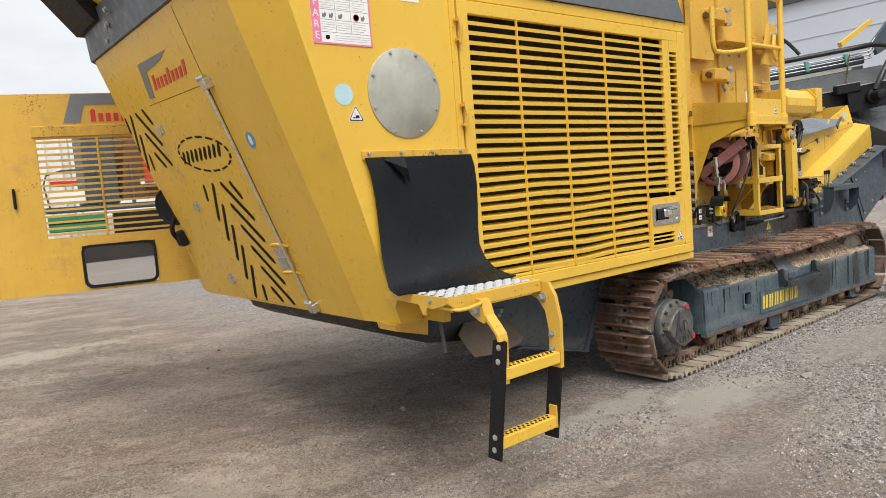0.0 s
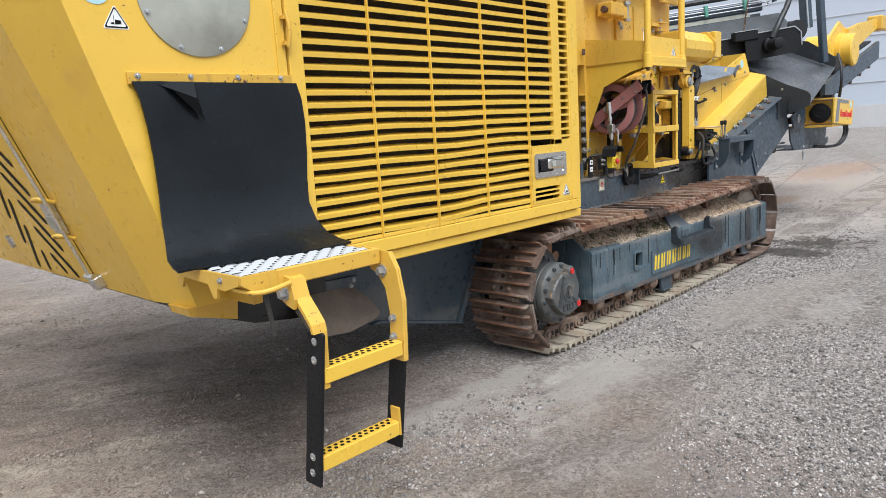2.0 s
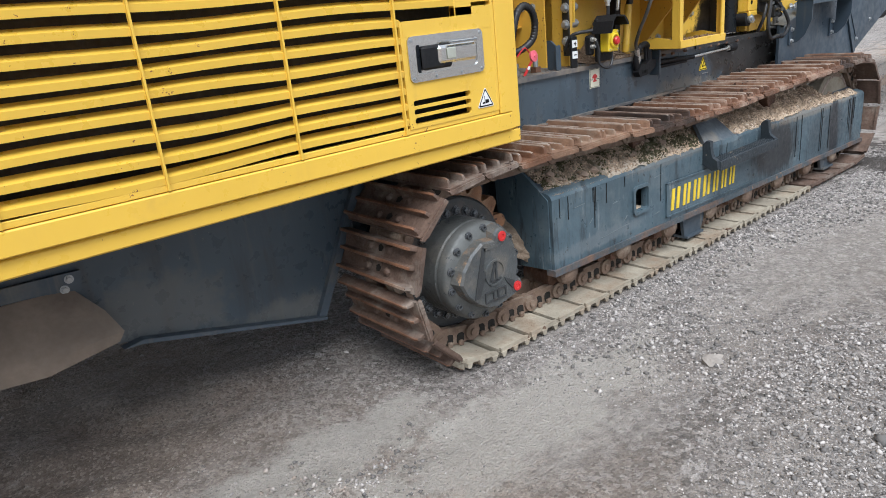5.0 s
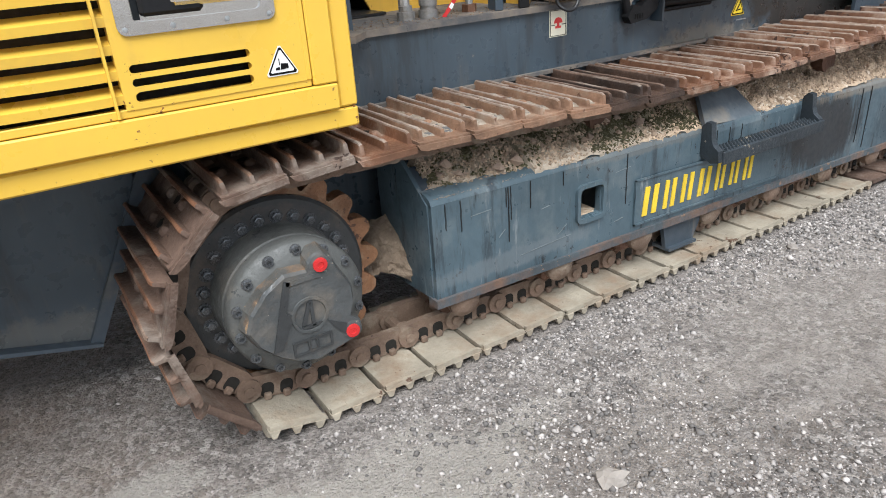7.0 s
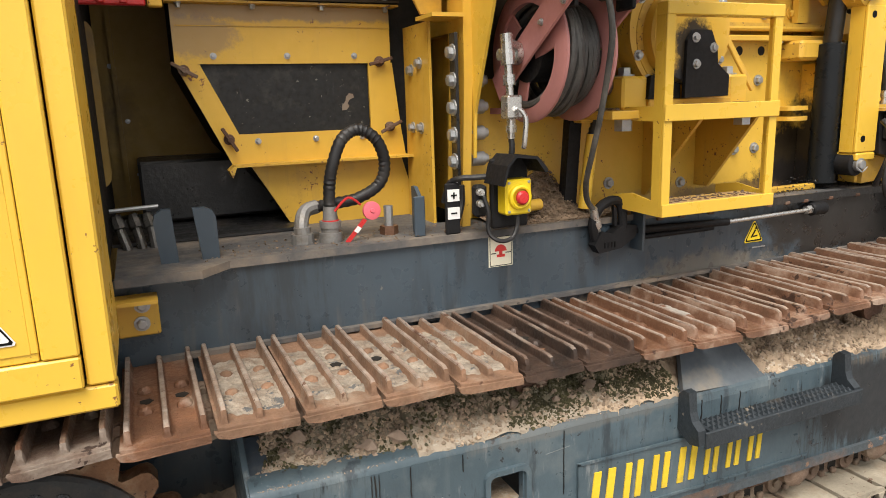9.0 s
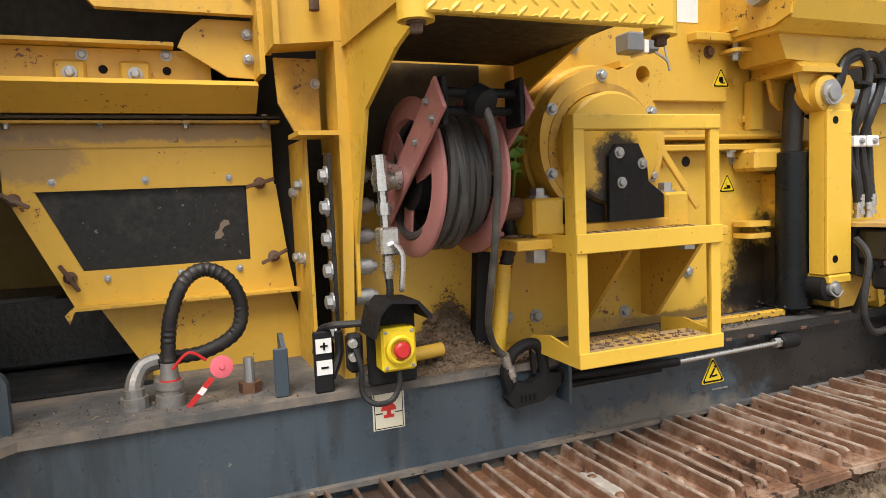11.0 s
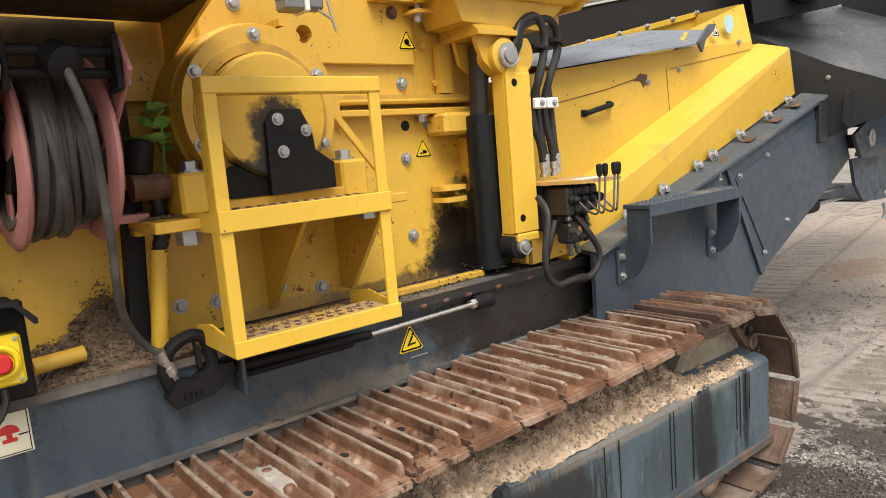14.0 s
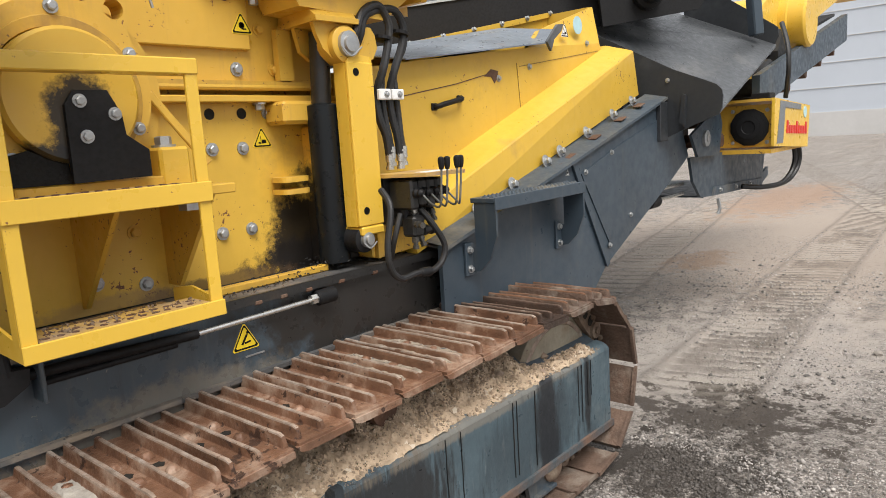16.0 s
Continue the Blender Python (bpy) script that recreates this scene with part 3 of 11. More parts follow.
def ground_material():
    m = bpy.data.materials.new("gravel_yard")
    m.use_nodes = True
    n, l = m.node_tree.nodes, m.node_tree.links
    b = n["Principled BSDF"]
    geo = n.new("ShaderNodeNewGeometry")
    def noisy(sc, det=5.0, r=0.6, stretch=None, turn=0):
        t = n.new("ShaderNodeTexNoise")
        t.inputs["Scale"].default_value, t.inputs["Detail"].default_value, t.inputs["Roughness"].default_value = sc, det, r
        if stretch:
            mp = n.new("ShaderNodeMapping")
            mp.inputs["Scale"].default_value = stretch
            l.new(geo.outputs["Position"], mp.inputs["Vector"])
            if turn:
                mr = n.new("ShaderNodeMapping")
                mr.inputs["Rotation"].default_value = (0, 0, radians(turn))
                l.new(geo.outputs["Position"], mr.inputs["Vector"])
                l.new(mr.outputs["Vector"], mp.inputs["Vector"])
            l.new(mp.outputs["Vector"], t.inputs["Vector"])
        else:
            l.new(geo.outputs["Position"], t.inputs["Vector"])
        return t.outputs["Fac"]
    def rng(f, a, c, lo=0.0, hi=1.0):
        r = n.new("ShaderNodeMapRange")
        for k, v in zip(("From Min", "From Max", "To Min", "To Max"), (a, c, lo, hi)):
            r.inputs[k].default_value = v
        l.new(f, r.inputs["Value"])
        return r.outputs["Result"]
    def mixc(f, a, c):
        x = n.new("ShaderNodeMix")
        x.data_type = "RGBA"
        l.new(f, x.inputs["Factor"])
        for s, v in (("A", a), ("B", c)):
            if isinstance(v, tuple):
                x.inputs[s].default_value = (*v, 1)
            else:
                l.new(v, x.inputs[s])
        return x.outputs["Result"]
    def times(f, g_):
        x = n.new("ShaderNodeMath")
        x.operation = "MULTIPLY"
        l.new(f, x.inputs[0])
        l.new(g_, x.inputs[1])
        return x.outputs[0]
    # broad damp and dry areas, then wheel streaks of pale fines, then single small stones
    base = mixc(rng(noisy(0.35), 0.36, 0.64), (0.42, 0.385, 0.36), (0.55, 0.52, 0.495))
    fines = rng(noisy(0.8, 6, 0.62, (0.4, 1.7, 1)), 0.49, 0.60, 0, 1)
    base = mixc(times(fines, rng(noisy(5, 6, 0.7), 0.3, 0.6, 0.4, 0.9)), base, (0.62, 0.59, 0.545))
    base = mixc(rng(noisy(1.3, 6, 0.7, (0.5, 1.4, 1)), 0.53, 0.68, 0, 0.75), base, (0.24, 0.205, 0.18))
    base = mixc(rng(noisy(0.22, 4, 0.6), 0.58, 0.72, 0, 0.6), base, (0.44, 0.32, 0.25))
    base = mixc(rng(noisy(2.6, 9, 0.72, (0.7, 1.2, 1)), 0.50, 0.62, 0, 0.68), base, (0.22, 0.185, 0.16))
    base = mixc(rng(noisy(3.7, 9, 0.72, (0.6, 1.3, 1)), 0.53, 0.64, 0, 0.65), base, (0.60, 0.56, 0.51))
    base = mixc(rng(noisy(1.0, 8, 0.66, (0.16, 2.8, 1)), 0.51, 0.62, 0, 0.6), base, (0.25, 0.21, 0.175))
    base = mixc(rng(noisy(1.3, 8, 0.66, (0.14, 2.4, 1)), 0.53, 0.64, 0, 0.55), base, (0.60, 0.55, 0.49))
    base = mixc(rng(noisy(14, 8, 0.75), 0.38, 0.58, 0.4, 0.0), base, (0.17, 0.155, 0.145))
    base = mixc(rng(noisy(33, 8, 0.75), 0.50, 0.66, 0.0, 0.5), base, (0.62, 0.59, 0.55))
    vor = n.new("ShaderNodeTexVoronoi")
    vor.inputs["Scale"].default_value = 46
    l.new(geo.outputs["Position"], vor.inputs["Vector"])
    sep = n.new("ShaderNodeSeparateColor")
    l.new(vor.outputs["Color"], sep.inputs["Color"])
    vor2 = n.new("ShaderNodeTexVoronoi")
    vor2.inputs["Scale"].default_value = 105
    l.new(geo.outputs["Position"], vor2.inputs["Vector"])
    sep2 = n.new("ShaderNodeSeparateColor")
    l.new(vor2.outputs["Color"], sep2.inputs["Color"])
    stony = rng(fines, 0, 1, 1.0, 0.35)
    base = mixc(times(rng(sep.outputs["Red"], 0.25, 1.0, 0.0, 0.75), stony), base, (0.15, 0.14, 0.135))
    base = mixc(times(rng(sep.outputs["Green"], 0.62, 0.85, 0.0, 0.85), stony), base, (0.72, 0.69, 0.66))
    base = mixc(times(rng(sep2.outputs["Red"], 0.45, 1.0, 0.0, 0.8), stony), base, (0.50, 0.47, 0.44))
    base = mixc(times(rng(sep2.outputs["Green"], 0.55, 1.0, 0.0, 0.8), stony), base, (0.11, 0.10, 0.09))
    pos = n.new("ShaderNodeSeparateXYZ")
    l.new(geo.outputs["Position"], pos.inputs["Vector"])
    # packed brown soil with pale dried smears across the rear yard
    edge_x = n.new("ShaderNodeMath")
    edge_x.operation = "MULTIPLY_ADD"
    edge_x.inputs[1].default_value = 4.5
    l.new(noisy(0.7, 6, 0.65), edge_x.inputs[0])
    l.new(pos.outputs["X"], edge_x.inputs[2])
    rear_yard = rng(edge_x.outputs[0], 6.7, 4.9)
    soil = mixc(rng(noisy(0.9, 6, 0.6), 0.42, 0.58), (0.44, 0.36, 0.295), (0.61, 0.49, 0.405))
    soil = mixc(rng(noisy(0.55, 10, 0.74, (0.6, 1.6, 1), 24), 0.495, 0.56, 0, 0.72), soil, (0.80, 0.705, 0.585))
    soil = mixc(rng(noisy(0.75, 11, 0.78, (0.55, 1.7, 1), 29), 0.49, 0.55, 0, 0.75), soil, (0.32, 0.26, 0.21))
    soil = mixc(rng(noisy(2.6, 11, 0.84, (0.7, 1.8, 1), 27), 0.54, 0.58, 0, 0.72), soil, (0.20, 0.16, 0.13))
    soil = mixc(rng(noisy(4.5, 11, 0.85, (0.8, 1.5, 1), 20), 0.55, 0.60, 0, 0.6), soil, (0.84, 0.75, 0.635))
    soil = mixc(rng(noisy(21, 10, 0.88), 0.51, 0.57, 0, 0.62), soil, (0.22, 0.175, 0.14))
    soil = mixc(rng(sep.outputs["Red"], 0.7, 1.0, 0.0, 0.45), soil, (0.26, 0.21, 0.17))
    soil = mixc(rng(sep2.outputs["Green"], 0.55, 1.0, 0.0, 0.62), soil, (0.19, 0.155, 0.125))
    soil = mixc(rng(sep2.outputs["Red"], 0.66, 1.0, 0.0, 0.6), soil, (0.80, 0.70, 0.60))
    base = mixc(times(rear_yard, rng(noisy(1.1, 6, 0.65), 0.3, 0.5, 0.75, 1.0)), base, soil)
    def patch(cx, cy, rx, ry, amount, colour, under, crisp=False):
        dx, dy = n.new("ShaderNodeMath"), n.new("ShaderNodeMath")
        dx.operation = dy.operation = "MULTIPLY_ADD"
        dx.inputs[1].default_value, dx.inputs[2].default_value = 1 / rx, -cx / rx
        dy.inputs[1].default_value, dy.inputs[2].default_value = 1 / ry, -cy / ry
        l.new(pos.outputs["X"], dx.inputs[0])
        l.new(pos.outputs["Y"], dy.inputs[0])
        cv = n.new("ShaderNodeCombineXYZ")
        l.new(dx.outputs[0], cv.inputs["X"])
        l.new(dy.outputs[0], cv.inputs["Y"])
        ln = n.new("ShaderNodeVectorMath")
        ln.operation = "LENGTH"
        l.new(cv.outputs["Vector"], ln.inputs[0])
        ad = n.new("ShaderNodeMath")
        ad.operation = "MULTIPLY_ADD"
        ad.inputs[1].default_value = 2.4
        l.new(noisy(4.0, 10, 0.76), ad.inputs[0])
        l.new(ln.outputs["Value"], ad.inputs[2])
        if crisp:
            ad.inputs[1].default_value = 3.4
            return mixc(rng(ad.outputs[0], 2.02, 2.16, amount, 0.0), under, colour)
        return mixc(rng(ad.outputs[0], 1.6, 1.9, amount, 0.0), under, colour)
    base = patch(3.5, 2.86, 1.2, 0.36, 0.7, (0.62, 0.60, 0.55), base)
    base = patch(4.35, 2.5, 1.5, 0.36, 0.75, (0.64, 0.62, 0.57), base)
    base = patch(6.6, 1.75, 0.9, 0.3, 0.4, (0.64, 0.62, 0.59), base)
    base = patch(7.0, 2.35, 2.6, 0.85, 0.35, (0.62, 0.58, 0.53), base)
    base = patch(0.4, 9.3, 3.2, 0.75, 0.6, (0.80, 0.74, 0.62), base)
    base = patch(1.1, 3.6, 1.0, 0.8, 0.6, (0.78, 0.71, 0.58), base)
    base = patch(3.2, 1.2, 1.2, 0.9, 0.5, (0.34, 0.285, 0.25), base)
    base = patch(15.5, 3.2, 7.5, 6.0, 0.85, (0.61, 0.53, 0.46), base)
    base = patch(10.6, 2.9, 2.6, 1.5, 0.6, (0.72, 0.68, 0.645), base)
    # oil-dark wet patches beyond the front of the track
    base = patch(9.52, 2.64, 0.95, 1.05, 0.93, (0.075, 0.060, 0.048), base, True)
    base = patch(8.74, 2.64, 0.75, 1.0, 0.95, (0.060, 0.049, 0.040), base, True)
    base = patch(13.5, 4.3, 1.1, 0.5, 0.6, (0.40, 0.25, 0.15), base)
    base = patch(20, 5, 5, 1.4, 0.7, (0.55, 0.37, 0.26), base)
    # ridged wheel tracks: relief shade painted into grooves and rims, dusty bars painted lighter
    def maths(op, a, c=None, d=None):
        x = n.new("ShaderNodeMath")
        x.operation = op
        for k, v in enumerate((a, c, d)):
            if v is not None:
                if isinstance(v, (int, float)):
                    x.inputs[k].default_value = v
                else:
                    l.new(v, x.inputs[k])
        return x.outputs[0]
    for x0, y0, slope, half, pitch in TRACKS:
        across = maths("ABSOLUTE", maths("DIVIDE", maths("SUBTRACT", maths("SUBTRACT", pos.outputs["Y"], y0), maths("MULTIPLY", maths("SUBTRACT", pos.outputs["X"], x0), slope)), half))
        along = maths("SINE", maths("MULTIPLY", maths("MULTIPLY_ADD", pos.outputs["Y"], 0.3, maths("MULTIPLY_ADD", noisy(3.0, 4, 0.6), 0.09, pos.outputs["X"])), 2 * math.pi / pitch))
        mask = times(times(rng(across, 0.85, 1.1, 1.0, 0.0), rng(pos.outputs["X"], x0, x0 + 0.5)), rng(noisy(1.6, 6, 0.7), 0.35, 0.6, 0.35, 1.0))
        base = mixc(times(mask, rng(along, -0.3, 0.7, 0.75, 0.0)), base, (0.22, 0.195, 0.17))
        base = mixc(times(mask, rng(along, 0.3, 1.0, 0.0, 0.5)), base, (0.66, 0.62, 0.56))
        base = mixc(times(rng(across, 1.0, 1.15, 0.0, 1.0), times(rng(across, 1.15, 1.35, 0.5, 0.0), rng(pos.outputs["X"], x0, x0 + 0.5))), base, (0.24, 0.21, 0.18))
    # overall tone of the crushed stone
    tone = n.new("ShaderNodeMix")
    tone.data_type, tone.blend_type = "RGBA", "MULTIPLY"
    tone.inputs["Factor"].default_value = 1.0
    tone.inputs["B"].default_value = (0.662, 0.628, 0.600, 1)
    l.new(base, tone.inputs["A"])
    l.new(tone.outputs["Result"], b.inputs["Base Color"])
    b.inputs["Roughness"].default_value = 0.92
    bp = n.new("ShaderNodeBump")
    bp.inputs["Strength"].default_value, bp.inputs["Distance"].default_value = 0.9, 0.02
    ht = n.new("ShaderNodeMath")
    ht.operation = "ADD"
    l.new(noisy(38, 7, 0.75), ht.inputs[0])
    l.new(rng(vor2.outputs["Distance"], 0.0, 0.9, 0.35, 0.0), ht.inputs[1])
    bp2 = n.new("ShaderNodeBump")
    bp2.inputs["Strength"].default_value, bp2.inputs["Distance"].default_value = 0.7, 0.05
    l.new(noisy(5, 9, 0.72, (0.8, 1.2, 1)), bp2.inputs["Height"])
    l.new(ht.outputs[0], bp.inputs["Height"])
    bp3 = n.new("ShaderNodeBump")
    bp3.inputs["Distance"].default_value = 0.03
    l.new(rear_yard, bp3.inputs["Strength"])
    l.new(noisy(15, 8, 0.75), bp3.inputs["Height"])
    l.new(bp2.outputs["Normal"], bp3.inputs["Normal"])
    l.new(bp3.outputs["Normal"], bp.inputs["Normal"])
    l.new(bp.outputs["Normal"], b.inputs["Normal"])
    return m


GROUND = ground_material()
make_ground()


def make_building():
    b = thing("industrial_building", "large pale grey clad industrial hall with dark fascia", "building", (58, 0, 0))
    g = Geo()
    g.box(58, 90, -70, 44, 1.55, 21.5)
    wall = part("wall", g, WALLM, b, "pale blue-grey corrugated cladding")
    g = Geo()
    for i in range(13):
        z = 1.55 + i * 1.6
        g.box(57.95, 58, -70, 44, z, z + 0.035)
    part("cladding_joint", g, PLINTH, wall)
    g = Geo()
    g.box(57.9, 90, -70, 44, 0, 1.55)
    part("plinth", g, PLINTH, b, "pale concrete plinth")
    g = Geo()
    g.box(57.7, 57.995, -70, 37.4, 14.1, 21.8)
    fascia = part("fascia", g, BAND, b, "dark grey sign band")
    g = Geo()
    for y0, y1, z0, z1 in ((32.0, 35.5, 18.6, 18.9), (32.0, 35.5, 15.9, 16.2), (32.0, 32.3, 15.9, 18.9), (35.2, 35.5, 15.9, 18.9), (20, 30, 16.2, 18.8)):
        g.box(57.62, 57.7, y0, y1, z0, z1)
    part("sign_shape", g, WHITE, fascia, "white sign shapes")
    g = Geo()
    g.box(57.7, 90, -70, 44.3, 21.5, 21.8)
    part("roof_edge", g, BAND, b)


make_building()


def scatter_gravel():
    """Loose gravel, as real stones, over the stretch that the camera passes nearest."""
    rs = np.random.RandomState(3)
    def field(n, x0, x1, y0, y1, s0, s1, power):
        x, y = rs.uniform(x0, x1, n), rs.uniform(y0, y1, n)
        keep = np.array([noise.noise((a * 0.7, b * 1.3, 1.5)) * 1.6 + 0.38 > rs.rand() * 0.9 for a, b in zip(x, y)])
        x, y = x[keep], y[keep]
        keep = ~((x > 9.2) & (rs.rand(len(x)) < 0.45))
        x, y = x[keep], y[keep]
        keep = ~((x > 4.15) & (x < 8.9) & (y > 2.86) & (y < 3.42))
        x, y = x[keep], y[keep]
        k = len(x)
        s = s0 + (s1 - s0) * rs.rand(k) ** power
        z = np.array([yard_height(a, b) for a, b in zip(x, y)])
        octa = np.array([(1, 0, 0), (0, 1, 0), (-1, 0, 0), (0, -1, 0), (0, 0, 1), (0, 0, -1)], float)
        v = octa[None] * (rs.uniform(0.6, 1.25, (k, 6, 1)))
        v[:, :, 2] *= 0.75
        v += rs.uniform(-0.25, 0.25, (k, 6, 3))
        a = rs.uniform(0, 6.28, k)
        c, sn = np.cos(a)[:, None], np.sin(a)[:, None]
        vx, vy = v[:, :, 0] * c - v[:, :, 1] * sn, v[:, :, 0] * sn + v[:, :, 1] * c
        out = np.stack([vx, vy, v[:, :, 2]], 2) * s[:, None, None]
        out += np.stack([x, y, z + s * 0.25], 1)[:, None, :]
        tri = np.array([(0, 1, 4), (1, 2, 4), (2, 3, 4), (3, 0, 4), (1, 0, 5), (2, 1, 5), (3, 2, 5), (0, 3, 5)])
        return out.reshape(-1, 3), (tri[None] + (np.arange(k) * 6)[:, None, None]).reshape(-1, 3)
    def grit(n, x0, x1, y0, y1, s0, s1):
        x, y = rs.uniform(x0, x1, n), rs.uniform(y0, y1, n)
        keep = np.array([noise.noise((a * 0.7, b * 1.3, 1.5)) * 1.5 + 0.55 > rs.rand() for a, b in zip(x, y)])
        keep &= ~((np.hypot((x - 4.35) / 0.9, (y - 2.5) / 0.17) < 0.9) | (np.hypot((x - 3.5) / 0.7, (y - 2.86) / 0.17) < 0.9) | (np.hypot((x - 6.6) / 0.9, (y - 1.75) / 0.3) < 0.9) | ((np.hypot((x - 7.0) / 1.3, (y - 2.4) / 0.4) < 1) & (rs.rand(n) < 0.2))) | (rs.rand(n) < 0.2)
        keep &= ~((x > 4.15) & (x < 8.9) & (y > 2.86) & (y < 3.42))
        keep &= ~((x < 3.6) & (rs.rand(n) < np.clip((3.6 - x) * 0.1 + (y - 1.5) * 0.05, 0, 0.25)))
        keep &= ~((np.hypot((x - 9.52) / 0.55, (y - 2.62) / 0.55) < 1) & (rs.rand(n) < 0.6))
        x, y = x[keep], y[keep]
        k = len(x)
        s = s0 + (s1 - s0) * rs.rand(k) ** 2
        z = np.array([yard_height(a, b) for a, b in zip(x, y)])
        a = rs.uniform(0, 6.28, (k, 1)) + np.array([0, 1.57, 3.14, 4.71]) + rs.uniform(-0.4, 0.4, (k, 4))
        r = rs.uniform(0.7, 1.3, (k, 4))
        low = np.stack([r * np.cos(a), r * np.sin(a), np.full((k, 4), -0.4)], 2)
        top = np.concatenate([rs.uniform(-0.4, 0.4, (k, 1, 2)), rs.uniform(0.5, 1.0, (k, 1, 1))], 2)
        out = np.concatenate([low, top], 1) * s[:, None, None] + np.stack([x, y, z], 1)[:, None, :]
        tri = np.array([(0, 1, 4), (1, 2, 4), (2, 3, 4), (3, 0, 4)])
        return out.reshape(-1, 3), (tri[None] + (np.arange(k) * 5)[:, None, None]).reshape(-1, 3)
    V, F, base = [], [], 0
    for args in ((270000, 1.8, 9.4, 0.3, 2.95, 0.003, 0.0075), (90000, 8.8, 16.5, 0.6, 5.6, 0.003, 0.009), (120000, -2.0, 4.2, 0.3, 7.0, 0.0025, 0.0065)):
        v, f = grit(*args)
        V.append(v)
        F.append(f + base)
        base += len(v)
    for args in ((60000, 2.2, 9.3, 0.5, 2.95, 0.003, 0.0135, 1.8), (7000, -1.0, 4.2, 0.4, 4.6, 0.003, 0.011, 2.4), (12000, 8.9, 14.0, 0.8, 4.6, 0.003, 0.016, 3.2), (900, -1.0, 14.0, 0.5, 4.5, 0.010, 0.028, 3.0), (160, -2.0, 3.2, 3.0, 9.0, 0.010, 0.024, 2.5), (9000, -2.5, 5.0, 2.4, 8.5, 0.004, 0.018, 5.0), (1100, 8.6, 10.4, 1.9, 3.2, 0.004, 0.018, 3.5)):
        v, f = field(*args)
        V.append(v)
        F.append(f + base)
        base += len(v)
    V, F = np.concatenate(V), np.concatenate(F)
    me = bpy.data.meshes.new("gravel")
    me.vertices.add(len(V))
    me.vertices.foreach_set("co", V.ravel())
    me.loops.add(F.size)
    me.loops.foreach_set("vertex_index", F.ravel())
    me.polygons.add(len(F))
    me.polygons.foreach_set("loop_start", np.arange(0, F.size, 3))
    me.update()
    me.validate()
    me.materials.append(GRAVEL)
    tagged(new("gravel", me), "loose grey gravel on the yard", "gravel", kind="stuff")


GRAVEL = mat("gravel_stone", (0.54, 0.495, 0.46), 0.9, 0, 0.25, 30.0, 0.2, 90, coord="World", island=1.0, lone=True,
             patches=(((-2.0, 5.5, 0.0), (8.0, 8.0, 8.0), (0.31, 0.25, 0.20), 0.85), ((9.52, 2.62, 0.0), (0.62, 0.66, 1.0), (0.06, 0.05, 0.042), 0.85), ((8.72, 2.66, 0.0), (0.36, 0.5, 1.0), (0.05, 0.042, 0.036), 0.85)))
scatter_gravel()


def make_loose_stones():
    rng2 = random.Random(9)
    for x, y, s in ((5.12, 2.20, 0.045), (9.6, 1.9, 0.03), (6.75, 2.72, 0.03), (3.9, 1.3, 0.025), (1.2, 3.4, 0.03), (10.9, 2.2, 0.035)):
        g = Geo()
        pts, rings = [], 5
        for i in range(1, rings):
            for k in range(8):
                a, q = math.pi * i / rings, 2 * math.pi * k / 8
                d = Vector((math.sin(a) * math.cos(q), 0.75 * math.sin(a) * math.sin(q), 0.55 * math.cos(a)))
                pts.append(d * (1 + 0.45 * noise.noise(d * 1.9 + Vector((x * 9, y * 9, 0)))))
        pts += [Vector((0, 0, 0.5)), Vector((0, 0, -0.5))]
        fs = [(8 * i + k, 8 * i + (k + 1) % 8, 8 * i + 8 + (k + 1) % 8, 8 * i + 8 + k) for i in range(rings - 2) for k in range(8)]
        fs += [(32, (k + 1) % 8, k) for k in range(8)] + [(33, 24 + k, 24 + (k + 1) % 8) for k in range(8)]
        turn = Matrix.Rotation(rng2.uniform(0, 6), 3, "Z")
        g.add([Vector((x, y, yard_height(x, y) + s * 0.3)) + turn @ v * s for v in pts], fs)
        tagged(new("stone", mesh_of("stone", g, STONE)), "pale reddish stone lying on the gravel", "stone", "loose stones")


make_loose_stones()

